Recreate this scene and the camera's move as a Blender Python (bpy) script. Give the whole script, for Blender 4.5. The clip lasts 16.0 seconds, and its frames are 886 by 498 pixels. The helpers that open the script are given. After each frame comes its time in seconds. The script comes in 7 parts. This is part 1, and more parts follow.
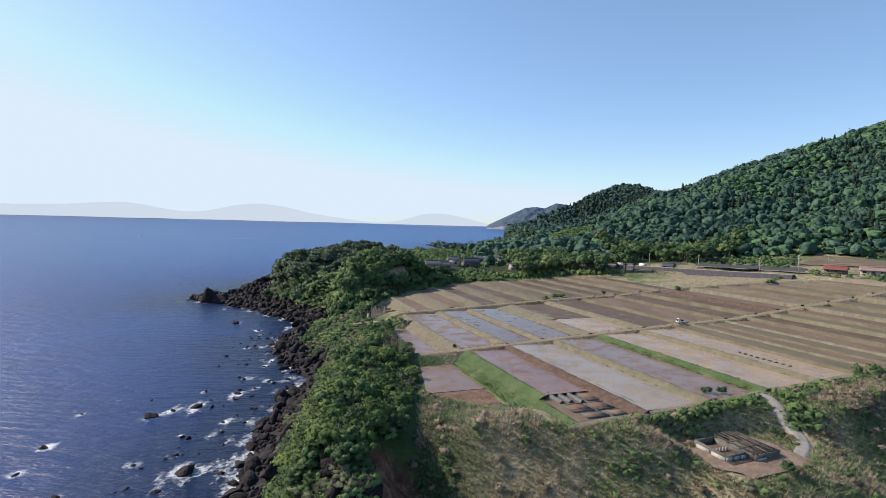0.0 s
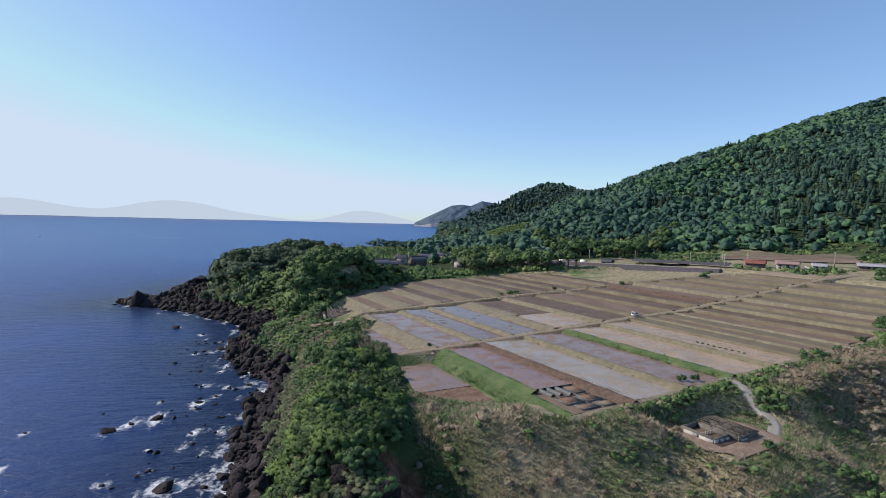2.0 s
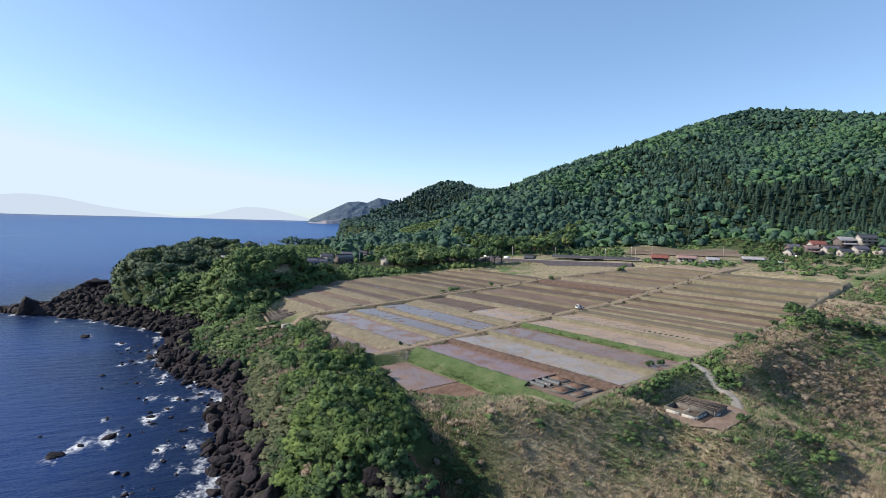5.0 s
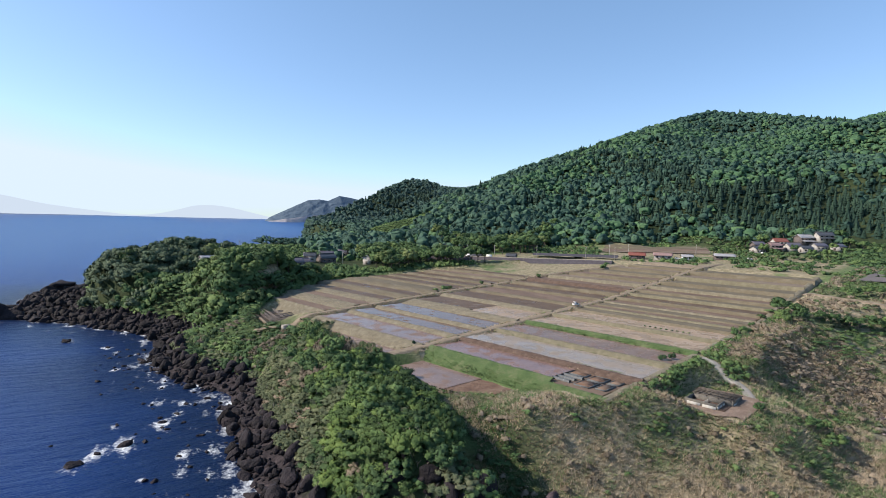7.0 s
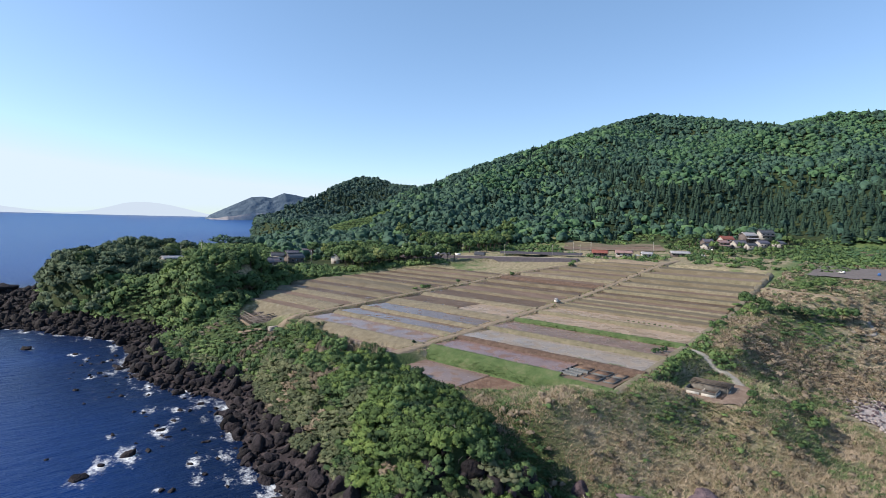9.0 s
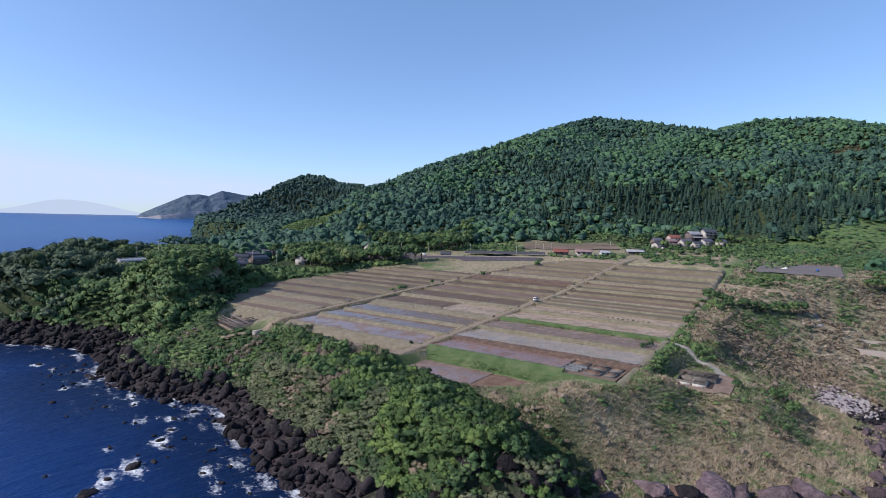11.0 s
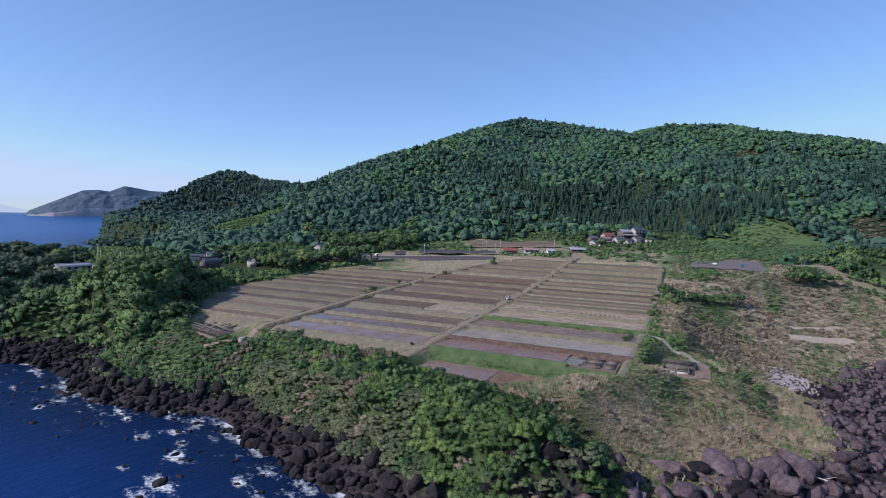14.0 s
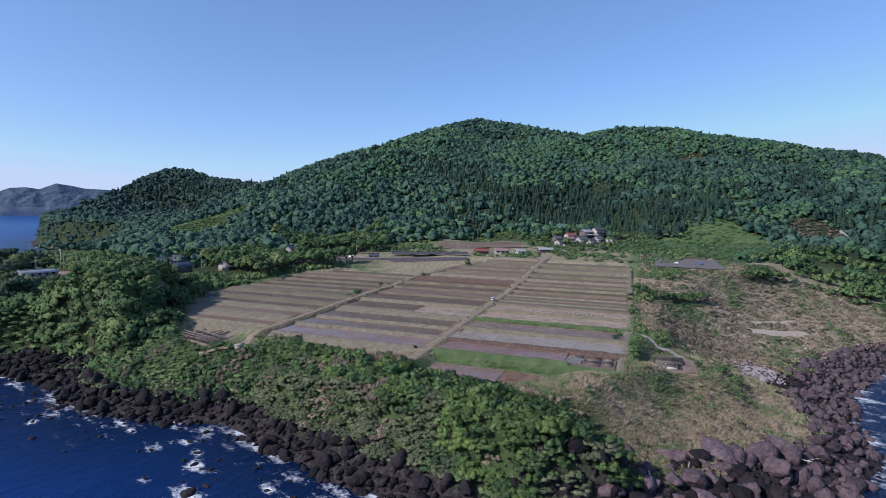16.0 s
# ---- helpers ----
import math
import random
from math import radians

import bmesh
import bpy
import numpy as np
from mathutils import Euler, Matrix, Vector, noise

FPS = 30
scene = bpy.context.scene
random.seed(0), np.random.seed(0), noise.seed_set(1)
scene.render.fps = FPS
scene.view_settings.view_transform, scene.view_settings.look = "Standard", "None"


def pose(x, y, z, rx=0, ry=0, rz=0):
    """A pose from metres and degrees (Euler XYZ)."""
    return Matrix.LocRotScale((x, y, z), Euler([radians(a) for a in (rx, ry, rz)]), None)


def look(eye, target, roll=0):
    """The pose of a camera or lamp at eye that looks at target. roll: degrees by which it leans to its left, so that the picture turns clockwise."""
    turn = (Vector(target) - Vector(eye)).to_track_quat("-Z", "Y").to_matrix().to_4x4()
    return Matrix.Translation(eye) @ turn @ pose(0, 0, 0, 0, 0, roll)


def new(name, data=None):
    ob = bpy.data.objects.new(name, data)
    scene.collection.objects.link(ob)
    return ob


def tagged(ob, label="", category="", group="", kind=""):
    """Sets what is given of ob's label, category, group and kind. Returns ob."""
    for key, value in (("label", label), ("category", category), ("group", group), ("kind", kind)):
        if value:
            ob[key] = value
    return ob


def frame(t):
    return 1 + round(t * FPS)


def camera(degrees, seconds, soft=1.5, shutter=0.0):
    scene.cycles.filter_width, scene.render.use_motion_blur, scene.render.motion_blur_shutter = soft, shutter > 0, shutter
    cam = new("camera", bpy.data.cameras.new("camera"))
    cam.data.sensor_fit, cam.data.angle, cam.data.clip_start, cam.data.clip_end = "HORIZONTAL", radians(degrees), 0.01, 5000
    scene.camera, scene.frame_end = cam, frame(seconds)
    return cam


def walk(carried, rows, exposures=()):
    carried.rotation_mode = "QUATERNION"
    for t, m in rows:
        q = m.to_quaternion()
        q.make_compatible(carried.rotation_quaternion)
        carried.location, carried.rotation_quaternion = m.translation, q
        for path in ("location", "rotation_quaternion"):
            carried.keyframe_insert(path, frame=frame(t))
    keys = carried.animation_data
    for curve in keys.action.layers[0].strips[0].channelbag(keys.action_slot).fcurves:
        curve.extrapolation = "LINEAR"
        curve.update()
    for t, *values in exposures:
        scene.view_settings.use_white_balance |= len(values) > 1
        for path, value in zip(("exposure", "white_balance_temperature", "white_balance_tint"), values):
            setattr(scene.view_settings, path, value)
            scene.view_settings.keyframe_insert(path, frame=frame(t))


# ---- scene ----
cam = camera(79.0, 16.0, soft=0.5)
ROWS = [  # seconds, eye x y z, heading, pitch, lean to the left
    (0, -4.27, 1.79, 61.34, -1.53, -2.61, 1.44),
    (0.5, -8.22, 2, 61.36, -3.56, -2.62, 1.42),
    (1, -12.2, 2.31, 61.37, -5.53, -2.64, 1.37),
    (1.5, -16.21, 2.71, 61.37, -7.55, -2.66, 1.35),
    (2, -20.26, 3.2, 61.37, -9.47, -2.68, 1.36),
    (2.5, -24.33, 3.78, 61.36, -10.9, -2.69, 1.37),
    (3, -28.43, 4.45, 61.35, -12.85, -2.7, 1.39),
    (3.5, -32.55, 5.2, 61.34, -15.22, -2.72, 1.44),
    (4, -36.7, 6.04, 61.34, -17.52, -2.72, 1.45),
    (6.5, -57.72, 11.47, 61.45, -23.85, -2.8, 1.38),
    (7, -61.96, 12.8, 61.51, -24.99, -2.83, 1.36),
    (7.5, -66.21, 14.2, 61.59, -26.23, -2.86, 1.37),
    (8, -70.48, 15.67, 61.7, -27.6, -2.89, 1.36),
    (8.5, -74.74, 17.22, 61.82, -29.13, -2.92, 1.36),
    (9, -79.01, 18.85, 61.97, -30.76, -2.94, 1.36),
    (11.5, -100.34, 28.01, 63.17, -38.38, -2.99, 1.27),
    (12, -104.59, 30.04, 63.52, -39.95, -3.04, 1.23),
    (12.5, -108.83, 32.14, 63.91, -41.51, -3.07, 1.22),
    (13, -113.05, 34.3, 64.33, -42.93, -3.1, 1.18),
    (13.5, -117.26, 36.52, 64.81, -44.3, -3.15, 1.16),
    (14, -121.46, 38.8, 65.33, -45.43, -3.16, 1.13),
    (14.5, -125.64, 41.14, 65.9, -46.3, -3.19, 1.11),
    (15, -129.79, 43.54, 66.52, -47.92, -3.2, 1.08),
    (15.5, -133.93, 45.99, 67.19, -49.35, -3.24, 1.03),
    (16, -138.04, 48.5, 67.92, -50.7, -3.27, 0.99),
]
walk(cam, [(t, pose(x, y, z, 90 + pitch, 0, yaw) @ pose(0, 0, 0, 0, 0, lean)) for t, x, y, z, yaw, pitch, lean in ROWS],
     [(0, 0.26, 6730, 15.5), (1.2, 0.26, 6660, 15.5), (2, 0.08, 6450, 16), (3, 0.12, 6500, 16), (4, 0.28, 6600, 15), (9.2, 0.36, 6600, 15), (11.3, 0.08, 6000, 21), (16, -0.06, 5800, 22)])

# ---- light ----
SUN_AZ, SUN_EL = -68.0, 36.0  # degrees from +y (minus: towards -x), and above the horizon
world = bpy.data.worlds.new("sky")
scene.world = world
world.use_nodes = True
wn = world.node_tree.nodes
sky = wn.new("ShaderNodeTexSky")
sky.sky_type = "NISHITA"
sky.sun_disc = False
sky.sun_elevation, sky.sun_rotation = radians(SUN_EL), radians(SUN_AZ)
sky.altitude, sky.air_density, sky.dust_density, sky.ozone_density = 60, 0.85, 0.4, 3.0
wn["Background"].inputs["Strength"].default_value = 0.134
calm = wn.new("ShaderNodeHueSaturation")
calm.inputs["Saturation"].default_value = 1.0
haze = wn.new("ShaderNodeMix")
haze.data_type, haze.blend_type = "RGBA", "ADD"
haze.inputs["Factor"].default_value = 1.0
haze.inputs["B"].default_value = (0.28, 0.68, 1.0, 1)
world.node_tree.links.new(sky.outputs[0], calm.inputs["Color"])
world.node_tree.links.new(calm.outputs[0], haze.inputs["A"])
cap = wn.new("ShaderNodeMix")  # the milky band over the sea is no brighter than this
cap.data_type, cap.blend_type = "RGBA", "DARKEN"
cap.inputs["Factor"].default_value = 1.0
cap.inputs["B"].default_value = (4.3, 5.3, 6.2, 1)
world.node_tree.links.new(haze.outputs["Result"], cap.inputs["A"])
world.node_tree.links.new(cap.outputs["Result"], wn["Background"].inputs["Color"])
sun_data = bpy.data.lights.new("sun", "SUN")
sun_data.energy, sun_data.angle, sun_data.color = 4.9, radians(0.6), (1.0, 0.91, 0.76)
sun = new("sun", sun_data)
toward_sun = Vector((math.sin(radians(SUN_AZ)) * math.cos(radians(SUN_EL)), math.cos(radians(SUN_AZ)) * math.cos(radians(SUN_EL)), math.sin(radians(SUN_EL))))
sun.matrix_world = look((0, 0, 400) , Vector((0, 0, 400)) - toward_sun)


# ---- materials ----
def surface(name, colours, scale=1.0, rough=0.9, bump=0.0, bump_scale=None, island=0.0, per_object=0.0, fine=6.0, metal=0.0, spec=0.3, stretch=None, tone=0.0):
    """A procedural surface: colours blended by noise at two scales, with grain in the relief."""
    m = bpy.data.materials.new(name)
    m.use_nodes = True
    n, l = m.node_tree.nodes, m.node_tree.links
    p = n["Principled BSDF"]
    p.inputs["Roughness"].default_value, p.inputs["Metallic"].default_value = rough, metal
    p.inputs["Specular IOR Level"].default_value = spec
    geo = n.new("ShaderNodeNewGeometry")
    place = geo.outputs["Position"]
    if stretch:
        mp = n.new("ShaderNodeMapping")
        mp.inputs["Rotation"].default_value = (0, 0, radians(stretch[0]))
        mp.inputs["Scale"].default_value = stretch[1]
        l.new(place, mp.inputs["Vector"])
        place = mp.outputs[0]
    a, b = n.new("ShaderNodeTexNoise"), n.new("ShaderNodeTexNoise")
    for tex, s in ((a, scale), (b, scale * fine)):
        tex.inputs["Scale"].default_value, tex.inputs["Detail"].default_value, tex.inputs["Roughness"].default_value = s, 5.0, 0.62
        l.new(place, tex.inputs["Vector"])
    add = n.new("ShaderNodeMath")
    add.operation = "MULTIPLY_ADD"
    add.inputs[1].default_value = 0.45
    l.new(b.outputs["Fac"], add.inputs[0])
    scaled = n.new("ShaderNodeMath")
    scaled.operation = "MULTIPLY_ADD"
    scaled.inputs[1].default_value, scaled.inputs[2].default_value = 0.75, -0.1
    l.new(a.outputs["Fac"], scaled.inputs[0])
    l.new(scaled.outputs[0], add.inputs[2])
    value = add.outputs[0]
    sources = []
    if island:
        sources.append((geo.outputs["Random Per Island"], island))
    if per_object:
        sources.append((n.new("ShaderNodeObjectInfo").outputs["Random"], per_object))
    if tone:
        plant = n.new("ShaderNodeAttribute")
        plant.attribute_name = "tone"
        sources.append((plant.outputs["Fac"], tone))
    for src, amount in sources:
        c = n.new("ShaderNodeMath")
        c.operation = "MULTIPLY_ADD"
        c.inputs[1].default_value = amount
        l.new(src, c.inputs[0])
        off = n.new("ShaderNodeMath")
        off.operation = "SUBTRACT"
        off.inputs[1].default_value = amount / 2
        l.new(value, off.inputs[0])
        l.new(off.outputs[0], c.inputs[2])
        value = c.outputs[0]
    ramp = n.new("ShaderNodeValToRGB")
    el = ramp.color_ramp.elements
    while len(el) < len(colours):
        el.new(0.5)
    for i, c in enumerate(colours):
        el[i].position, el[i].color = 0.25 + 0.5 * i / max(1, len(colours) - 1), (*c, 1)
    l.new(value, ramp.inputs[0])
    l.new(ramp.outputs[0], p.inputs["Base Color"])
    if bump:
        t = n.new("ShaderNodeTexNoise")
        t.inputs["Scale"].default_value, t.inputs["Detail"].default_value = bump_scale or scale * 4, 6.0
        l.new(place, t.inputs["Vector"])
        bp = n.new("ShaderNodeBump")
        bp.inputs["Strength"].default_value, bp.inputs["Distance"].default_value = 1.0, bump
        l.new(t.outputs["Fac"], bp.inputs["Height"])
        l.new(bp.outputs[0], p.inputs["Normal"])
    return m


def foliage(name, colours, scale=0.05, tone=0.5, per_object=0.0, bump=0.3, bump_scale=1.1, rough=0.8, island=0.0):
    """Leaves: the tone stored for each plant and spray, or each blade by itself, over slow changes from place to place."""
    return surface(name, colours, scale, rough, bump, bump_scale, island, per_object, fine=14.0, spec=0.2, tone=tone)


def ground_material():
    """Bare rock, green growth, dry grass and forest floor, blended by the cover stored on the sheet."""
    m = bpy.data.materials.new("mixed ground")
    m.use_nodes = True
    n, l = m.node_tree.nodes, m.node_tree.links
    p = n["Principled BSDF"]
    p.inputs["Roughness"].default_value, p.inputs["Specular IOR Level"].default_value = 0.95, 0.2
    geo = n.new("ShaderNodeNewGeometry")
    at = n.new("ShaderNodeAttribute")
    at.attribute_name = "cover"
    sep = n.new("ShaderNodeSeparateColor")
    l.new(at.outputs["Color"], sep.inputs[0])

    def noise_ramp(scale, cols, lo=0.32, hi=0.68, detail=6.0):
        t = n.new("ShaderNodeTexNoise")
        t.inputs["Scale"].default_value, t.inputs["Detail"].default_value, t.inputs["Roughness"].default_value = scale, detail, 0.65
        l.new(geo.outputs["Position"], t.inputs["Vector"])
        r = n.new("ShaderNodeValToRGB")
        el = r.color_ramp.elements
        while len(el) < len(cols):
            el.new(0.5)
        for i, c in enumerate(cols):
            el[i].position, el[i].color = lo + (hi - lo) * i / (len(cols) - 1), (*c, 1)
        l.new(t.outputs["Fac"], r.inputs[0])
        return r.outputs[0]

    def mix(fac, a, b):
        x = n.new("ShaderNodeMix")
        x.data_type = "RGBA"
        l.new(fac, x.inputs["Factor"])
        l.new(a, x.inputs["A"])
        l.new(b, x.inputs["B"])
        return x.outputs["Result"]

    floor_c = noise_ramp(0.11, [(0.014, 0.024, 0.010), (0.028, 0.044, 0.017), (0.052, 0.06, 0.026)])
    green_c = noise_ramp(0.35, [(0.045, 0.08, 0.03), (0.075, 0.128, 0.045), (0.13, 0.175, 0.072)])
    dry_c = noise_ramp(0.5, [(0.135, 0.12, 0.074), (0.235, 0.205, 0.132), (0.36, 0.305, 0.218)])
    rock_c = noise_ramp(0.7, [(0.011, 0.009, 0.0105), (0.03, 0.024, 0.027), (0.068, 0.055, 0.058)])
    c = mix(sep.outputs["Green"], floor_c, green_c)
    c = mix(sep.outputs["Blue"], c, dry_c)
    c = mix(sep.outputs["Red"], c, rock_c)
    c = mix(at.outputs["Alpha"], c, noise_ramp(0.5, [(0.05, 0.022, 0.014), (0.13, 0.062, 0.04), (0.24, 0.14, 0.1)]))
    l.new(c, p.inputs["Base Color"])
    t = n.new("ShaderNodeTexNoise")
    t.inputs["Scale"].default_value, t.inputs["Detail"].default_value = 1.3, 8.0
    l.new(geo.outputs["Position"], t.inputs["Vector"])
    bp = n.new("ShaderNodeBump")
    bp.inputs["Distance"].default_value = 0.5
    l.new(t.outputs["Fac"], bp.inputs["Height"])
    l.new(bp.outputs[0], p.inputs["Normal"])
    return m


def sea_material():
    """Deep water with wind ripples and swell, sky sheen put into its colour by distance, and broken foam where the
    sheet says that it meets rock.
    """
    m = bpy.data.materials.new("sea water")
    m.use_nodes = True
    n, l = m.node_tree.nodes, m.node_tree.links
    p = n["Principled BSDF"]
    p.inputs["IOR"].default_value = 1.33
    p.inputs["Specular IOR Level"].default_value = 0.33
    geo = n.new("ShaderNodeNewGeometry")
    at = n.new("ShaderNodeAttribute")
    at.attribute_name = "shore"
    sep = n.new("ShaderNodeSeparateColor")
    l.new(at.outputs["Color"], sep.inputs[0])

    def tex(scale, detail, stretch, rough=0.6, turn=25):
        mp = n.new("ShaderNodeMapping")
        mp.inputs["Rotation"].default_value, mp.inputs["Scale"].default_value = (0, 0, radians(turn)), stretch
        l.new(geo.outputs["Position"], mp.inputs["Vector"])
        t = n.new("ShaderNodeTexNoise")
        t.inputs["Scale"].default_value, t.inputs["Detail"].default_value, t.inputs["Roughness"].default_value = scale, detail, rough
        l.new(mp.outputs[0], t.inputs["Vector"])
        return t.outputs["Fac"]

    def math_(op, a, b, c=None):
        x = n.new("ShaderNodeMath")
        x.operation = op
        for i, v in enumerate((a, b, c)):
            if v is None:
                continue
            if isinstance(v, (int, float)):
                x.inputs[i].default_value = v
            else:
                l.new(v, x.inputs[i])
        return x.outputs[0]

    swell, ripple = tex(0.16, 5, (0.45, 1.6, 1)), tex(0.9, 4, (0.6, 1.4, 1), turn=40)
    height = math_("MULTIPLY_ADD", ripple, 0.22, swell)
    bp = n.new("ShaderNodeBump")
    bp.inputs["Strength"].default_value, bp.inputs["Distance"].default_value = 1.0, 1.4
    l.new(height, bp.inputs["Height"])
    l.new(bp.outputs[0], p.inputs["Normal"])
    patch = n.new("ShaderNodeValToRGB")
    e = patch.color_ramp.elements
    e[0].position, e[0].color = 0.3, (0.0018, 0.029, 0.152, 1)
    e[1].position, e[1].color = 0.7, (0.003, 0.046, 0.225, 1)
    l.new(tex(0.03, 4, (1, 1, 1)), patch.inputs[0])
    # darker inshore, standing in for the weaker sky reflection of steep views
    inshore_dark = n.new("ShaderNodeMix")
    inshore_dark.data_type = "RGBA"
    inshore_dark.inputs["B"].default_value = (0.0009, 0.0095, 0.043, 1)
    l.new(sep.outputs["Green"], inshore_dark.inputs["Factor"])
    # paler far out: reflected sky and haze mixed into the water's colour
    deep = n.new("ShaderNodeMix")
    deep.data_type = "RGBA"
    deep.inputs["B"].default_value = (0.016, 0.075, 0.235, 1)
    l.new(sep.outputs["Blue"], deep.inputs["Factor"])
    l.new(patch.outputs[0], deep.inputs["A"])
    l.new(deep.outputs["Result"], inshore_dark.inputs["A"])
    froth = math_("ADD", math_("MULTIPLY", tex(0.13, 4, (1.5, 0.7, 1), 0.6), 0.6), math_("MULTIPLY", tex(0.9, 5, (1.2, 0.8, 1), 0.75), 0.4))
    level = math_("ADD", froth, math_("MULTIPLY", sep.outputs["Red"], 0.27))
    foam = n.new("ShaderNodeMapRange")
    foam.inputs["From Min"].default_value, foam.inputs["From Max"].default_value = 0.655, 0.80
    l.new(level, foam.inputs["Value"])
    col = n.new("ShaderNodeMix")
    col.data_type = "RGBA"
    col.inputs["B"].default_value = (0.75, 0.79, 0.82, 1)
    l.new(foam.outputs[0], col.inputs["Factor"])
    l.new(inshore_dark.outputs["Result"], col.inputs["A"])
    l.new(col.outputs["Result"], p.inputs["Base Color"])
    l.new(math_("MULTIPLY_ADD", foam.outputs[0], 0.5, 0.34), p.inputs["Roughness"])
    return m


def wet_field(name, colours, rough=0.06, bump=0.004, cover=0.0, spec=0.5):
    """Flooded mud: brown or lilac silt under a skin of still water."""
    m = surface(name, colours, 0.12, rough, 0, fine=9.0, spec=spec)
    n, l = m.node_tree.nodes, m.node_tree.links
    p = n["Principled BSDF"]
    p.inputs["IOR"].default_value = 1.33
    geo = n.new("ShaderNodeNewGeometry")
    t = n.new("ShaderNodeTexNoise")
    t.inputs["Scale"].default_value, t.inputs["Detail"].default_value = 0.22, 5.0
    l.new(geo.outputs["Position"], t.inputs["Vector"])
    r = n.new("ShaderNodeMapRange")
    r.inputs["From Min"].default_value, r.inputs["From Max"].default_value = 0.56 - cover, 0.66 - cover
    r.inputs["To Min"].default_value, r.inputs["To Max"].default_value = rough, 0.55
    l.new(t.outputs["Fac"], r.inputs["Value"])
    l.new(r.outputs[0], p.inputs["Roughness"])
    f = n.new("ShaderNodeTexNoise")
    f.inputs["Scale"].default_value, f.inputs["Detail"].default_value = 1.8, 3.0
    l.new(geo.outputs["Position"], f.inputs["Vector"])
    bp = n.new("ShaderNodeBump")
    bp.inputs["Distance"].default_value = bump
    l.new(f.outputs["Fac"], bp.inputs["Height"])
    l.new(bp.outputs[0], p.inputs["Normal"])
    return m


GROUND, SEA = ground_material(), sea_material()
ROCK = surface("dark basalt", [(0.028, 0.0205, 0.024), (0.082, 0.06, 0.069), (0.17, 0.125, 0.14)], 0.5, 0.85, 0.9, 0.9, per_object=0.25, fine=7)
# the same basalt darkened in its colour, for rocks that stand backlit
ROCK_SHADED = surface("weathered basalt", [(0.0036, 0.0029, 0.0044), (0.0095, 0.0074, 0.0103), (0.025, 0.0192, 0.0245)], 0.5, 0.85, 0.9, 0.9, island=0.3, fine=7)
CLIFF = surface("pale sea cliff", [(0.0992, 0.0768, 0.063), (0.1736, 0.1408, 0.119), (0.248, 0.2176, 0.189)], 0.08, 0.9, 1.5, 0.12)
RED_EARTH = surface("bare red clay", [(0.0765, 0.0435, 0.0306), (0.1454, 0.0878, 0.0612), (0.2218, 0.1588, 0.117)], 0.35, 0.95, 0.5, 0.9)
LEAF_WARM = foliage("yellow green flowering crowns", [(0.052, 0.084, 0.03), (0.108, 0.152, 0.054), (0.2, 0.24, 0.098)], 0.06, 0.3, 0.34)
LEAF_GREY = foliage("grey green windswept leaves", [(0.036, 0.06, 0.038), (0.068, 0.106, 0.063), (0.125, 0.165, 0.1)], 0.06, 0.3)
LEAF = foliage("broad leaves", [(0.032, 0.064, 0.029), (0.066, 0.122, 0.047), (0.135, 0.2, 0.072)], 0.06, 0.3, 0.34)
# the blue of distant haze is mixed into the far woods' leaf colours
LEAF_FAR_HAZE = foliage("mixed woodland leaves", [(0.021, 0.05, 0.041), (0.038, 0.084, 0.062), (0.068, 0.128, 0.082)], 0.014, 0.26)
LEAF_BAY_HAZE = foliage("blue green woodland leaves", [(0.020, 0.046, 0.044), (0.034, 0.07, 0.06), (0.055, 0.1, 0.074)], 0.014, 0.24)
LEAF_LIGHT = foliage("fresh spring leaves", [(0.035, 0.083, 0.047), (0.058, 0.126, 0.062), (0.095, 0.168, 0.075)], 0.02, 0.26)
CEDAR = foliage("cedar needles", [(0.01, 0.028, 0.022), (0.02, 0.046, 0.032), (0.036, 0.068, 0.042)], 0.02, 0.25)
SCRUB = foliage("coastal scrub leaves", [(0.045, 0.06, 0.035), (0.088, 0.112, 0.06), (0.165, 0.175, 0.1)], 0.09, 0.35)
BARK = surface("grey bark", [(0.06, 0.05, 0.04), (0.14, 0.12, 0.10)], 1.5, 0.95, 0.05)
DRY_GRASS = foliage("dry reeds", [(0.23, 0.185, 0.124), (0.345, 0.278, 0.195), (0.47, 0.382, 0.286)], 0.08, 0.0, island=0.32, bump=0)
GREEN_GRASS = foliage("fresh grass", [(0.07, 0.11, 0.045), (0.125, 0.182, 0.072), (0.215, 0.25, 0.125)], 0.1, 0.0, island=0.45, bump=0)
LUSH_GRASS = foliage("lush dark grass", [(0.04, 0.08, 0.03), (0.078, 0.138, 0.048), (0.15, 0.205, 0.09)], 0.1, 0.0, island=0.45, bump=0)
LEAF_DEEP = foliage("deep green leaves", [(0.016, 0.036, 0.018), (0.034, 0.068, 0.028), (0.075, 0.12, 0.045)], 0.06, 0.3)
BANK_DRY = surface("dry grassy bank", [(0.1, 0.088, 0.06), (0.165, 0.145, 0.103), (0.255, 0.23, 0.175)], 0.5, 0.95, 0.12, 3)
BANK_STUB = surface("low bank of stubble", [(0.085, 0.072, 0.048), (0.13, 0.11, 0.076), (0.19, 0.165, 0.122)], 0.3, 0.95, 0.1, 3, stretch=(18.5, (1.0, 0.3, 1)))
BANK_GREEN = surface("green grassy bank", [(0.04, 0.07, 0.026), (0.075, 0.118, 0.043), (0.145, 0.155, 0.085)], 0.25, 0.95, 0.15, 3)
BANK_MIX = surface("bank of mixed grass", [(0.1, 0.091, 0.058), (0.155, 0.14, 0.094), (0.23, 0.204, 0.145)], 0.4, 0.95, 0.15, 3)
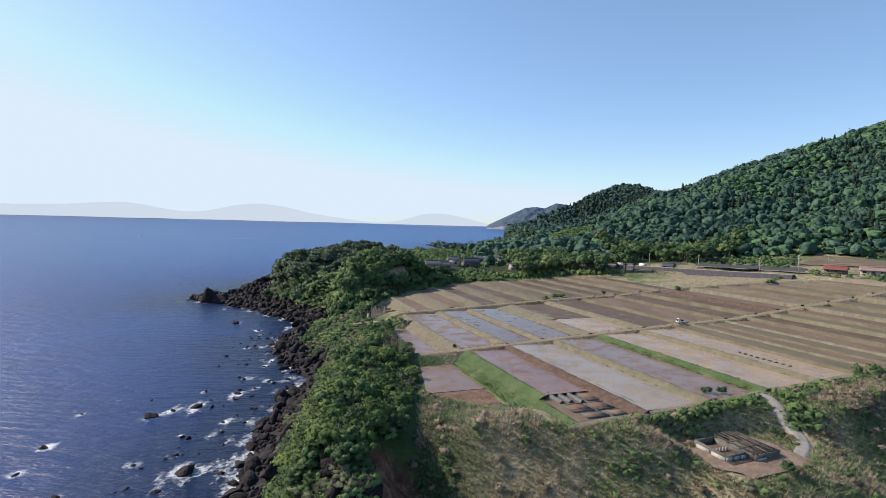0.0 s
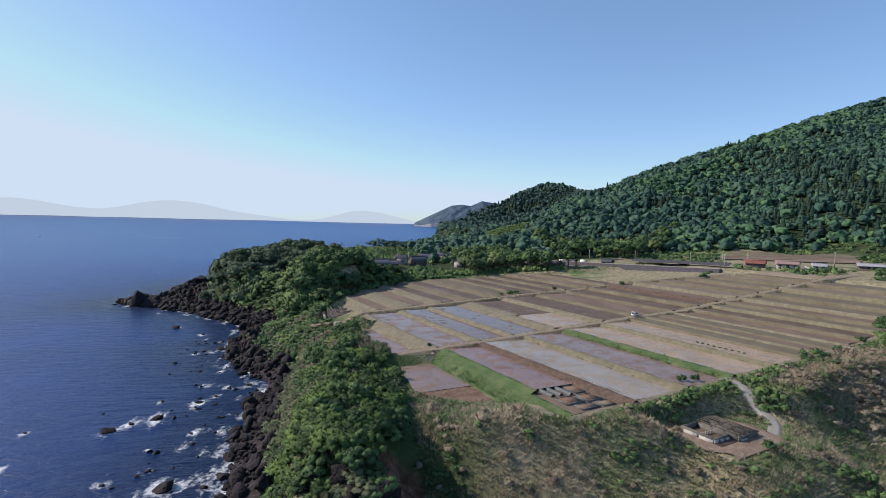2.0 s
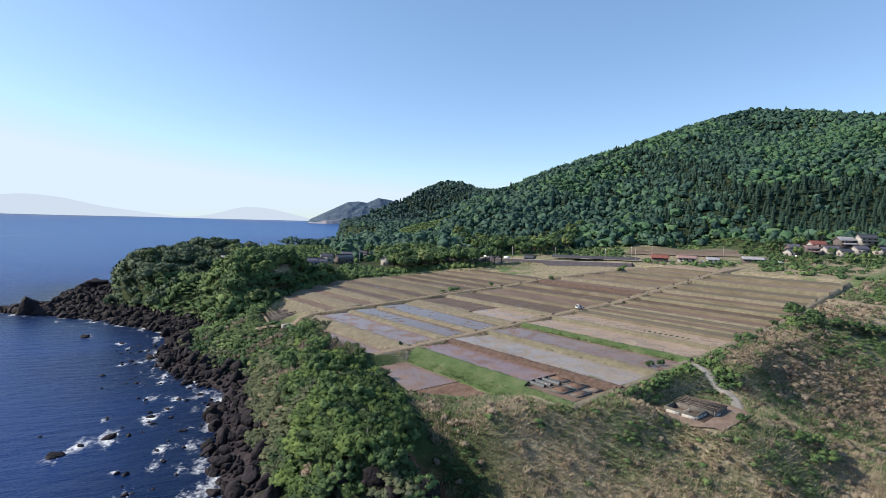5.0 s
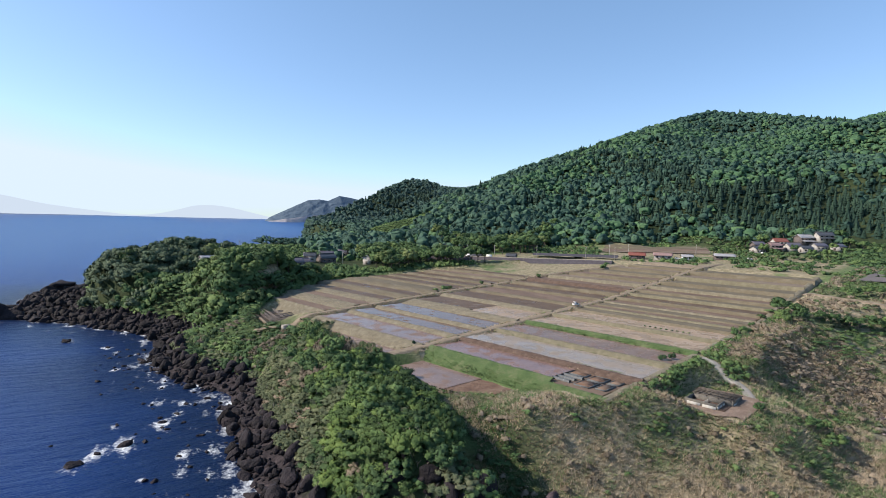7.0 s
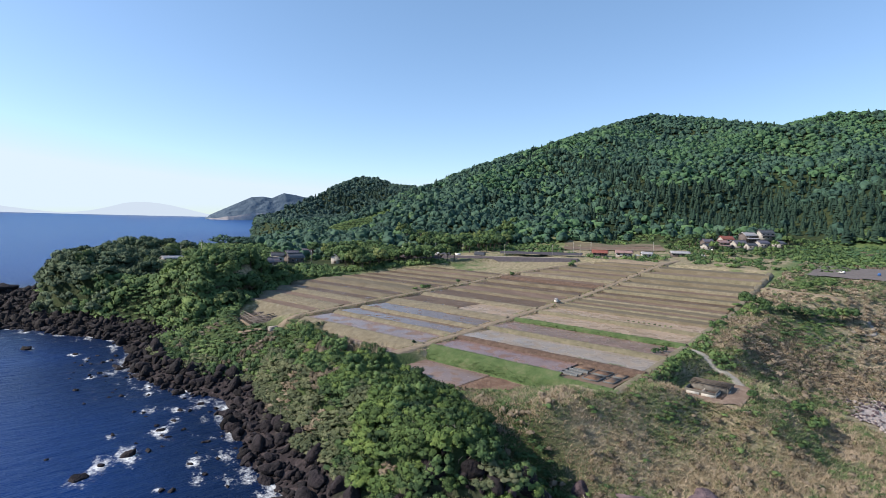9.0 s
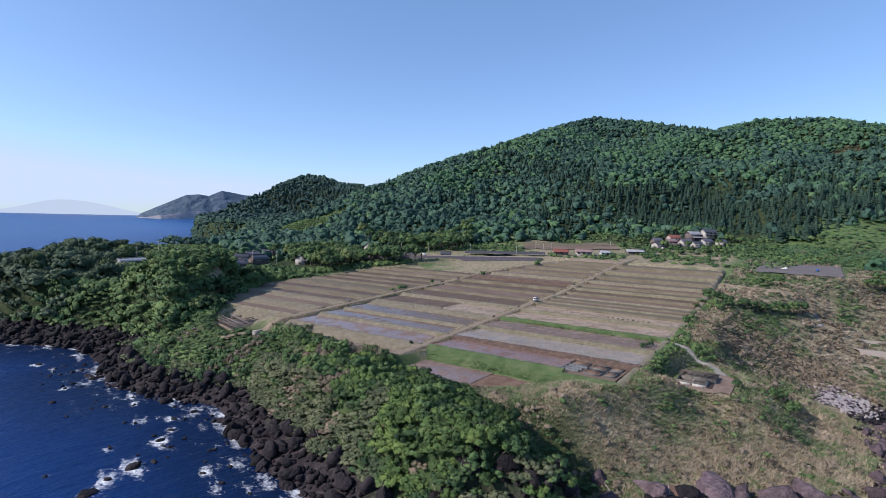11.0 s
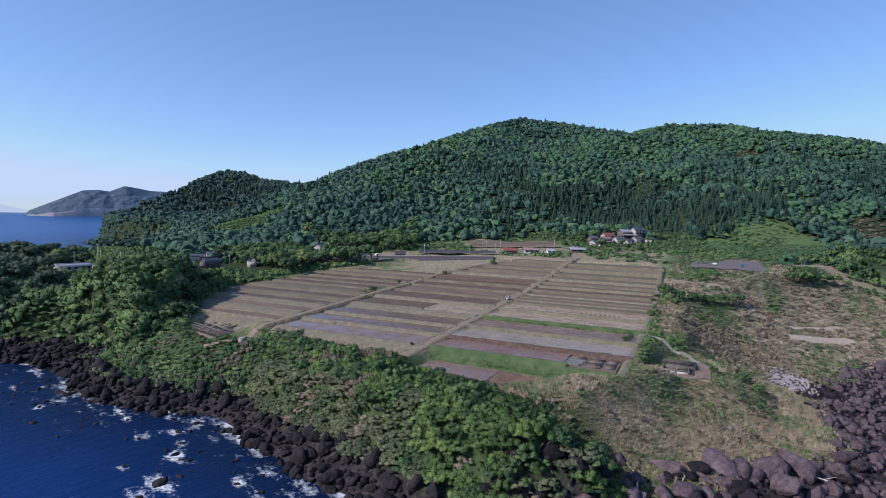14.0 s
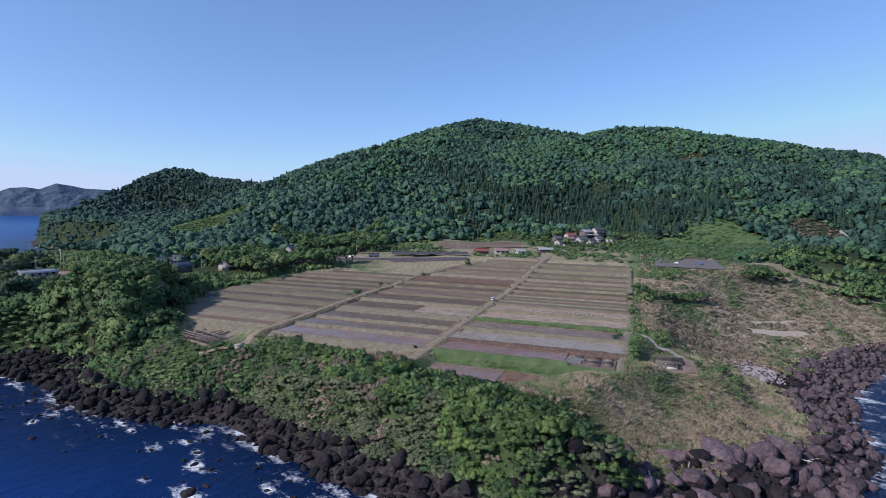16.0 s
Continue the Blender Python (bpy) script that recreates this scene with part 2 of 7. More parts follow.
BANK_BROWN = surface("brown bank of old reeds", [(0.05, 0.034, 0.027), (0.1, 0.067, 0.052), (0.19, 0.138, 0.11)], 0.8, 0.95, 0.25, 3)
WATER_LILAC = wet_field("flooded paddy silt", [(0.14, 0.096, 0.078), (0.192, 0.136, 0.112), (0.245, 0.18, 0.15)], rough=0.17, cover=0.06, spec=0.24)
WATER_PINK = wet_field("flooded paddy red silt", [(0.135, 0.084, 0.07), (0.19, 0.122, 0.102), (0.245, 0.165, 0.14)], rough=0.16, cover=0.05, spec=0.26)
WATER_GREY = wet_field("flooded paddy grey silt", [(0.18, 0.15, 0.122), (0.25, 0.212, 0.178), (0.31, 0.265, 0.225)], rough=0.17, cover=0.08, spec=0.24)
WATER_PALE = wet_field("flooded paddy pale mud", [(0.22, 0.1615, 0.1144), (0.3, 0.228, 0.1672), (0.37, 0.285, 0.2112)], rough=0.18, cover=0.1, spec=0.26)
WATER_CLEAR = wet_field("still paddy water", [(0.1, 0.066, 0.048), (0.145, 0.098, 0.074), (0.19, 0.134, 0.106)], rough=0.14, bump=0.002, cover=-0.02, spec=0.22)
MUD_WET = wet_field("wet dark mud", [(0.07, 0.046, 0.03), (0.115, 0.08, 0.054), (0.175, 0.125, 0.09)], rough=0.2, cover=0.24, bump=0.02, spec=0.25)
MUD_DAMP = surface("damp tilled soil", [(0.0859, 0.0559, 0.0381), (0.1431, 0.0974, 0.0689), (0.2099, 0.1488, 0.1089)], 0.12, 0.8, 0.06, 2, stretch=(18.5, (1.0, 0.22, 1)), spec=0.4)
STUBBLE = surface("pale rice stubble", [(0.108, 0.083, 0.06), (0.17, 0.134, 0.1), (0.228, 0.182, 0.142)], 0.1, 0.95, 0.06, 3, stretch=(18.5, (1.0, 0.25, 1)))
STUBBLE_GREEN = surface("greening rice stubble", [(0.085, 0.074, 0.048), (0.128, 0.108, 0.075), (0.178, 0.15, 0.108)], 0.12, 0.95, 0.06, 3, stretch=(18.5, (1.0, 0.25, 1)))
TRACK = surface("beaten farm track", [(0.136, 0.1062, 0.0723), (0.2125, 0.17, 0.1232), (0.289, 0.238, 0.1785)], 0.5, 0.95, 0.06, 4)
CONCRETE = surface("weathered concrete", [(0.19, 0.175, 0.16), (0.28, 0.26, 0.235), (0.36, 0.335, 0.3)], 0.8, 0.9, 0.02, 8)


# ---- meshes ----
def mesh_of(name, verts, faces, material, smooth=False, normals=None, tone=None):
    """A mesh from arrays: verts (n, 3), faces a list of (m, k) index arrays."""
    me = bpy.data.meshes.new(name)
    verts = np.asarray(verts, dtype=np.float32)
    faces = [np.asarray(f, dtype=np.int32) for f in faces if len(f)]
    me.vertices.add(len(verts))
    me.vertices.foreach_set("co", verts.ravel())
    idx = np.concatenate([f.ravel() for f in faces])
    sizes = np.concatenate([np.full(len(f), f.shape[1]) for f in faces])
    me.loops.add(len(idx))
    me.loops.foreach_set("vertex_index", idx)
    me.polygons.add(len(sizes))
    me.polygons.foreach_set("loop_start", (np.cumsum(sizes) - sizes).astype(np.int32))
    if smooth:
        me.polygons.foreach_set("use_smooth", np.ones(len(sizes), dtype=bool))
    me.update(calc_edges=True)
    me.validate()
    if material:
        me.materials.append(material)
    if normals is not None:
        me.attributes.new("custom_normal", "FLOAT_VECTOR", "POINT").data.foreach_set("vector", np.asarray(normals, np.float32).ravel())
    if tone is not None:
        me.attributes.new("tone", "FLOAT", "POINT").data.foreach_set("value", np.asarray(tone, np.float32))
    return me


def thing(name, me, label, category, kind="", group=""):
    return tagged(new(name, me), label, category, group, kind)


def part(name, me, parent, label=""):
    ob = new(name, me)
    ob.parent = parent
    if label:
        ob["label"] = label
    return ob


def holder(name, x, y, z, turn, label, category, group=""):
    e = new(name)
    e.empty_display_size = 0.3
    e.matrix_basis = pose(x, y, z, 0, 0, turn)
    return tagged(e, label, category, group)


def box_arrays(x0, x1, y0, y1, z0, z1):
    v = [(x, y, z) for z in (z0, z1) for y in (y0, y1) for x in (x0, x1)]
    return np.array(v, float), np.array([(0, 2, 3, 1), (4, 5, 7, 6), (0, 1, 5, 4), (1, 3, 7, 5), (3, 2, 6, 7), (2, 0, 4, 6)])


def merged(pieces):
    """Several (verts, faces) pieces with faces of one size each as one set of arrays."""
    vs, by = [], {}
    n = 0
    for v, f in pieces:
        vs.append(v)
        f = np.asarray(f)
        by.setdefault(f.shape[1], []).append(f + n)
        n += len(v)
    return np.concatenate(vs), [np.concatenate(b) for b in by.values()]


def boxes(name, list_of, material):
    v, f = merged([box_arrays(*b) for b in list_of])
    return mesh_of(name, v, f, material)


def grid_faces(nx, ny):
    i = np.arange(ny - 1)[:, None] * nx + np.arange(nx - 1)[None, :]
    i = i.ravel()
    return np.stack([i, i + 1, i + nx + 1, i + nx], 1)


def ball(sub):
    bm = bmesh.new()
    bmesh.ops.create_icosphere(bm, subdivisions=sub, radius=1.0)
    v = np.array([p.co[:] for p in bm.verts])
    f = np.array([[q.index for q in t.verts] for t in bm.faces])
    bm.free()
    return v, f


BALLS = {k: ball(k) for k in (1, 2, 3)}


def lattice(ix, iy, seed):
    h = (ix.astype(np.int64) * 374761393 + iy.astype(np.int64) * 668265263 + seed * 1442695041) & 0xFFFFFFFF
    h = ((h ^ (h >> 13)) * 1274126177) & 0xFFFFFFFF
    return ((h ^ (h >> 16)) & 0xFFFF) / 65535.0


def soft_noise(x, y, seed=0, octaves=3):
    """Smooth noise from -1 to 1 over unit cells."""
    x, y = np.asarray(x, float), np.asarray(y, float)
    total, amp, norm = 0.0, 1.0, 0.0
    for o in range(octaves):
        ix, iy = np.floor(x), np.floor(y)
        fx, fy = x - ix, y - iy
        fx, fy = fx * fx * (3 - 2 * fx), fy * fy * (3 - 2 * fy)
        a, b = lattice(ix, iy, seed + o), lattice(ix + 1, iy, seed + o)
        c, d = lattice(ix, iy + 1, seed + o), lattice(ix + 1, iy + 1, seed + o)
        total = total + amp * ((a * (1 - fx) + b * fx) * (1 - fy) + (c * (1 - fx) + d * fx) * fy)
        norm += amp
        x, y, amp = x * 2.03 + 17.1, y * 2.03 + 5.7, amp * 0.5
    return total / norm * 2 - 1


# ---- the lie of the land ----
COAST = [(700, 2500), (420, 1900), (200, 1500), (165, 1330), (150, 1180), (178, 1010), (140, 830), (50, 680), (-30, 605), (-110, 565), (-165, 525), (-168, 470), (-160, 432),
         (-184, 419), (-180, 408), (-144, 389), (-115, 364), (-83, 325), (-73, 299), (-79, 271), (-70, 241), (-50, 209), (-52, 186), (-51, 165), (-50, 148),
         (-48, 127), (-42, 106), (-30, 84), (0, 68), (30, 52), (62, 46), (84, 53), (101, 55), (123, 55), (152, 52), (184, 44), (230, 22), (330, -30), (520, -120), (2600, -300), (2600, 2500)]
ORIGIN, ALONG, ACROSS = np.array((5.4, 178.5)), np.array((0.948, 0.318)), np.array((0.318, -0.948))


def to_field(x, y):
    """Field axes: s inland along the farm tracks, w across them towards the south."""
    return (x - ORIGIN[0]) * ALONG[0] + (y - ORIGIN[1]) * ALONG[1], (x - ORIGIN[0]) * ACROSS[0] + (y - ORIGIN[1]) * ACROSS[1]


def from_field(s, w):
    return ORIGIN[0] + s * ALONG[0] + w * ACROSS[0], ORIGIN[1] + s * ALONG[1] + w * ACROSS[1]


def rise(s):
    return np.interp(s, (-60, -20, 0, 90, 117, 228, 330, 420, 700), (18, 19.8, 20.5, 25.4, 26.4, 37.0, 40, 48, 62))


def north_edge(s):
    """How far north the fields reach."""
    return np.interp(s, (0, 13, 29, 45, 67, 89, 106, 141, 152, 190, 230), (-112, -123, -136, -145, -158, -152, -148, -141, -126, -112, -96))


def ramp(v, lo, hi):
    t = np.clip((v - lo) / (hi - lo), 0, 1)
    return t * t * (3 - 2 * t)


def line_distance(x, y, pts, closed=False):
    """Distance to a line of points, and how far along it (in points) the nearest place is."""
    best, where = np.full(np.shape(x), 1e9), np.zeros(np.shape(x))
    ends = list(zip(pts, pts[1:] + pts[:1])) if closed else list(zip(pts, pts[1:]))
    for i, (a, b) in enumerate(ends):
        dx, dy = b[0] - a[0], b[1] - a[1]
        t = np.clip(((x - a[0]) * dx + (y - a[1]) * dy) / (dx * dx + dy * dy), 0, 1)
        d = np.hypot(x - a[0] - t * dx, y - a[1] - t * dy)
        where = np.where(d < best, i + t, where)
        best = np.minimum(best, d)
    return best, where


def inland(x, y):
    """Metres from the water's edge, positive on land."""
    d, _ = line_distance(x, y, COAST, True)
    inside = np.zeros(np.shape(x), bool)
    for a, b in zip(COAST, COAST[1:] + COAST[:1]):
        if a[1] == b[1]:
            continue
        cross = ((a[1] > y) != (b[1] > y)) & (x < (b[0] - a[0]) * (y - a[1]) / (b[1] - a[1]) + a[0])
        inside ^= cross
    return np.where(inside, d, -d)


# crest lines of the hills: place and height
MAIN_RIDGE = [(575, 1095, 116), (530, 922, 162), (640, 895, 204), (815, 858, 256), (938, 831, 304), (971, 727, 285), (1020, 590, 258), (1054, 514, 272), (1085, 425, 266), (1093, 263, 232), (1060, 122, 196), (1000, 20, 160)]
NORTH_RIDGE = [(190, 1372, 20), (262, 1440, 62), (338, 1524, 100), (404, 1610, 122), (506, 1729, 178), (606, 1797, 203), (650, 1722, 197), (684, 1640, 174), (700, 1400, 150)]
SPUR = [(-30, 205, 14.5), (-27, 175, 18), (-22, 145, 19.5), (-20, 120, 19.5), (-19, 108, 18), (-17, 102, 14.5)]


def spur_x(y):
    return np.interp(y, (102, 108, 120, 145, 175, 205), (-17, -19, -20, -22, -27, -30))


def clay(x, y):
    """The bare red face at the end of the spur, from 0 to 1."""
    return ramp(-np.hypot((x + 9.5) / 5.0, (y - 104) / 7.5), -1.25, -0.85)


def crest(x, y, line, slope, wobble):
    best = np.full(np.shape(x), -1e9)
    for a, b in zip(line, line[1:]):
        dx, dy = b[0] - a[0], b[1] - a[1]
        t = np.clip(((x - a[0]) * dx + (y - a[1]) * dy) / (dx * dx + dy * dy), 0, 1)
        d = np.hypot(x - a[0] - t * dx, y - a[1] - t * dy)
        best = np.maximum(best, a[2] + t * (b[2] - a[2]) - slope * (np.sqrt(d * d + 400) - 20))
    return best + wobble


def height(x, y):
    """The ground's height over the sea."""
    x, y = np.asarray(x, float), np.asarray(y, float)
    d = inland(x, y) + 2.2 * soft_noise(x / 11, y / 11, 3, 2)
    s, w = to_field(x, y)
    eastern = ramp(x, 82, 104)
    south = ramp(-y, -128 - 16 * eastern, -92 + 8 * eastern)
    east = ramp(x, 45, 180) * ramp(-y, -330, -230)
    shelf = 10 + 7 * south + 3 * east + 7 * np.exp(-((x - 113) / 17) ** 2) * south
    cove = 9 * ramp(y, 288, 312) * ramp(-x, 35, 55) * ramp(-y, -440, -400)
    shelf = shelf + cove
    bluff = 17 + 24 * ramp(y, 195, 245) * ramp(-y, -345, -290) + 34 * south + 62 * east + 24 * south * np.exp(-((x - 105) / 38) ** 2)
    top = rise(np.maximum(s, -30)) + 8 * ramp(y, 330, 420) * ramp(-x, -60, 0)
    even = np.maximum(east, np.exp(-((x - 103) / 33) ** 4) * ramp(-y, -140, -126))
    share = ramp(d, shelf, shelf + bluff) * (1 - even) + np.clip((d - shelf) / bluff, 0, 1) * even
    land = 5.0 + (top - 5.0) * share
    z = np.where(d < shelf, 5.0 * np.clip(d / shelf, -3, 1), land)
    # the wooded headland, its two knolls, and the spur above the shore
    back = ramp(d - 0.8 * cove, 6, 24)
    knoll = np.maximum(32 * np.exp(-((x + 90) / 44) ** 4 - ((y - 427) / 66) ** 4), 36 * np.exp(-((x + 62) / 46) ** 4 - ((y - 487) / 54) ** 4)) + 2.5 * soft_noise(x / 22, y / 22, 12, 2)
    knoll2 = 35 * np.exp(-(np.abs(x + 32) / 37) ** 3.5 - (np.abs(y - 337) / 52) ** 4) + 2.0 * soft_noise(x / 16, y / 16, 13, 2)
    knoll2 = knoll2 * (1 - ramp(w - north_edge(s), -20, -3) * ramp(s, -8, 4))
    z = np.maximum(z, np.maximum(knoll, knoll2) * back - 20 * (1 - back))
    ds, ws = line_distance(x, y, [p[:2] for p in SPUR])
    zs = np.interp(ws, np.arange(len(SPUR)), [p[2] for p in SPUR])
    z = np.maximum(z, (zs - np.where(x > spur_x(y), 0.32 * np.maximum(ds - 4.5, 0) ** 2, 0.15 * np.maximum(ds - 3.5, 0) ** 2)) * ramp(d, 6, 18) - 20 * ramp(-d, -8, 0))
    # the hollow east of the spur
    z = z - 5.5 * np.exp(-((x + 4) / 7) ** 2 - ((y - 112) / 18) ** 2) * ramp(d, 10, 26)
    # a level corner for the lowest field
    flat = 0.0
    low = ramp(s, -34, -23) * ramp(-s, -2, 2) * ramp(w, 7, 11) * ramp(-w, -62, -49)
    flat = np.maximum(flat, low)
    z = z * (1 - low) + 17.6 * low
    low = ramp(s, -18, -14) * ramp(-s, 0, 3) * ramp(w, -48, -44) * ramp(-w, -2, 1)
    flat = np.maximum(flat, low)
    z = z * (1 - low) + 18.1 * low
    low = ramp(s, 10, 18) * ramp(-s, -56, -38) * ramp(w, 72, 79) * ramp(-w, -116, -92) * ramp(-(s - 20) * 0.35 + w - 70, 0, 6)
    flat = np.maximum(flat, low)
    z = z * (1 - low) + (17.3 + 0.03 * (s - 20)) * low
    low = ramp(-np.maximum(np.abs(x + 23.5) / 11, np.abs(y - 268) / 13.5), -1.3, -1.0)
    flat = np.maximum(flat, low)
    z = z * (1 - low) + 14.8 * low
    # the low point of bare rock off the headland
    point = ramp(-x, 114, 130) * ramp(y, 355, 375)
    z = z * (1 - point) + np.minimum(z, 3.0 + 1.6 * soft_noise(x / 9, y / 9, 17, 2)) * point
    # low rise with the grove behind the fields
    z = np.maximum(z, 46 * np.exp(-((x - 150) / 120) ** 2 - ((y - 500) / 95) ** 2) - 30 * ramp(-d, -8, 0))
    rough = 26 * soft_noise(x / 170, y / 170, 9, 3)
    ravine = 13 * np.abs(soft_noise(x / 95, y / 95, 21, 2))
    m = crest(x, y, MAIN_RIDGE, 0.335 + 0.2 * ramp(y, 860, 1000), (rough - ravine) * ramp(line_distance(x, y, [p[:2] for p in MAIN_RIDGE])[0], 20, 160))
    nn = crest(x, y, NORTH_RIDGE, 0.42, (0.6 * rough - ravine) * ramp(line_distance(x, y, [p[:2] for p in NORTH_RIDGE])[0], 10, 120))
    nn = np.minimum(nn, 0.9 * d - 1)
    m = np.minimum(m, 0.8 * d - 1)
    z = np.maximum(z, np.maximum(m, nn))
    z = z + np.where(d > 0, 0.5, 0.2) * (1 - flat) * soft_noise(x / 9, y / 9, 33, 3)
    # the terraces are laid over a levelled bed
    start = 10 * ramp(-w, 64, 74)
    bed = ramp(s - start, -4, 1) * ramp(-s, -236, -229) * ramp(w - north_edge(s), -7, -1) * ramp(-w, -73, -69)
    return z * (1 - bed) + (rise(s) - 1.9) * bed


def height_at(x, y):
    return float(height(np.array([x]), np.array([y]))[0])


def graded(fine0, fine1, step, lo, hi, growth=1.13, largest=26.0):
    mid = list(np.arange(fine0, fine1 + step / 2, step))
    up, g = [], step
    while (up[-1] if up else mid[-1]) < hi:
        g = min(g * growth, largest)
        up.append((up[-1] if up else mid[-1]) + g)
    down, g = [], step
    while (down[-1] if down else mid[0]) > lo:
        g = min(g * growth, largest)
        down.append((down[-1] if down else mid[0]) - g)
    return np.array(down[::-1] + mid + up)


gx, gy = graded(-130, 250, 2.0, -260, 2300), graded(40, 330, 2.0, -200, 2450)
GX, GY = np.meshgrid(gx, gy)
GZ = height(GX, GY)
ground_mesh = mesh_of("ground", np.stack([GX.ravel(), GY.ravel(), GZ.ravel()], 1), [grid_faces(len(gx), len(gy))], GROUND, True)
D = inland(GX, GY)
S, W = to_field(GX, GY)
patch_noise = soft_noise(GX / 16, GY / 16, 51, 4)
SHELF = ramp(-GY, -128, -92) * (7 - 3 * ramp(GX, 30, 44) * ramp(-GX, -90, -70) + 7 * np.exp(-((GX - 113) / 17) ** 2) + 3 * ramp(GX, 70, 150))
COVE = 9 * ramp(GY, 288, 312) * ramp(-GX, 35, 55) * ramp(-GY, -440, -400)
rockiness = 1 - ramp(D - COVE + 3 * soft_noise(GX / 6, GY / 6, 52, 2) - 40 * ramp(-GX, 122, 132) * ramp(GY, 350, 380), 7 + SHELF, 12 + SHELF)
open_land = ramp(-GY, -260, -225) * ramp(GX, 0, 14) * ramp(-GX, -390, -320) + ramp(-W, -160, -140) * ramp(W, -172, -160) * ramp(-S, -400, -330) * ramp(S, -12, 0)
open_land = np.clip(np.maximum(open_land, ramp(-np.hypot((GX - 420) / 95, (GY - 165) / 70), -1.15, -0.9)), 0, 1)
dryness = open_land * (1 - 0.8 * ramp(GX, 320, 370)) * ramp(patch_noise + 0.35 * soft_noise(GX / 5, GY / 5, 53, 2), -0.7, -0.1)
dryness = dryness * (1 - ramp(-W, 150, 156)) * (1 - 0.9 * ramp(GX + 0.7 * (GY - 140), 195, 235) * ramp(GY, 112, 140) * ramp(S, 60, 90) * (1 - ramp(-W, -70, -60)))
green = np.clip(open_land * 1.2, 0, 1)
green = np.maximum(green, 0.4 * ramp(-GY, -310, -290) * ramp(-GX, -6, 2) * ramp(GX, -90, -80))
green = np.maximum(green, 0.5 * ramp(-np.hypot((GX - 205) / 60, (GY - 695) / 55), -1.2, -0.9))
cover = np.stack([rockiness.ravel(), green.ravel(), dryness.ravel(), clay(GX, GY).ravel()], 1).astype(np.float32)
ground_mesh.color_attributes.new("cover", "FLOAT_COLOR", "POINT").data.foreach_set("color", cover.ravel())
thing("ground", ground_mesh, "coastal ground of dry grass, green growth and dark shore rock", "ground", "structure")

# the sea, raised a little far out so that it ends at the level of the eye
sx, sy = graded(-230, 190, 2.5, -4900, 4900, 1.16, 220), graded(20, 430, 2.5, -4900, 4900, 1.16, 220)
SX, SY = np.meshgrid(sx, sy)
far = np.clip((np.hypot(SX + 60, SY - 20) - 2000) / 2880, 0, 1)
SD = inland(SX, SY)
SKERRIES = [(-118, 320, 2.6), (-89, 166, 2.2), (-79, 176, 3.0), (-62, 130, 3.4), (-84, 172, 1.6), (-104, 143, 1.8), (-72, 152, 1.3), (-70, 190, 1.8), (-66, 196, 1.3), (-98, 300, 1.5), (-92, 290, 1.3), (-64, 206, 1.2), (-110, 168, 1.1), (-128, 118, 1.6), (-84, 118, 1.5), (-74, 208, 1.4), (-90, 258, 1.3), (-68, 140, 1.2), (-76, 134, 1.5), (-65, 163, 1.2), (-82, 192, 1.3), (-96, 182, 1.0), (-72, 226, 1.2), (-100, 128, 1.3), (-90, 108, 1.6), (-84, 282, 1.1)]
near_rock = np.zeros(SX.shape)
for rx_, ry_, rr in SKERRIES:
    near_rock = np.maximum(near_rock, np.exp(-((SX - rx_) ** 2 + ((SY - ry_) * 0.8) ** 2) / (rr * 2.0) ** 2))
surf = np.clip(np.maximum(0.12 * np.exp(-np.maximum(-SD, 0) / 5.0) + 0.5 * np.exp(-np.maximum(-SD - 4, 0) / 17.0), 0.9 * near_rock), 0, 1) * (SD < 12)
# green darkens the water's colour inshore, blue pales it far out
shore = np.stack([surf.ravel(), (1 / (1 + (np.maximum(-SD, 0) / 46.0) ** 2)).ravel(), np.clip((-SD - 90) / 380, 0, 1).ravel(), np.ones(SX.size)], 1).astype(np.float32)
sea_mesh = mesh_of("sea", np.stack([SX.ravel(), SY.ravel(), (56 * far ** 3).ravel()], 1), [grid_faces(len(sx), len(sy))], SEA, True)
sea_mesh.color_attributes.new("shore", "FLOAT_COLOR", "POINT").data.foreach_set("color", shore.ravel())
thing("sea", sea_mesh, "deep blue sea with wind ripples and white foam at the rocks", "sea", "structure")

# ---- the terraced fields ----
def slab(s0, s1, w0, w1, z, ns, nw, material, name, uneven=0.0, ragged=0.35, seed=1, skew=0.0):
    """A field's surface between two banks, with edges that wander a little."""
    s, w = np.meshgrid(np.linspace(0, 1, ns), np.linspace(w0, w1, nw))
    a = s0 + ragged * soft_noise(w / 5, w * 0 + seed, 61, 2) + skew * (w - w0) / (w1 - w0)
    b = s1 + ragged * soft_noise(w / 5, w * 0 + seed + 9, 62, 2)
    ss = a + (b - a) * s
    x, y = from_field(ss, w)
    zz = z + uneven * soft_noise(ss / 2.2, w / 6.0, 63 + seed, 3)
    return mesh_of(name, np.stack([x.ravel(), y.ravel(), zz.ravel()], 1), [grid_faces(ns, nw)], material, True)


def bank_mesh(name, profile, w0, w1, material, seed=1, step=1.6, wander=0.3):
    """An earth bank of the given section (s, z), drawn out across the fields."""
    w = np.arange(w0, w1 + step, step)
    k = len(profile)
    v = np.zeros((len(w), k, 3))
    for j, (s, z) in enumerate(profile):
        inner = 0 < j < k - 1
        ss = s + wander * soft_noise(w / 4, w * 0 + seed, 71 + j, 2)
        x, y = from_field(ss, w)
        v[:, j, 0], v[:, j, 1] = x, y
        v[:, j, 2] = z + (0.16 * soft_noise(w / 2.3, w * 0 + seed, 81 + j, 3) if inner else 0)
    return mesh_of(name, v.reshape(-1, 3), [grid_faces(k, len(w))], material, True)


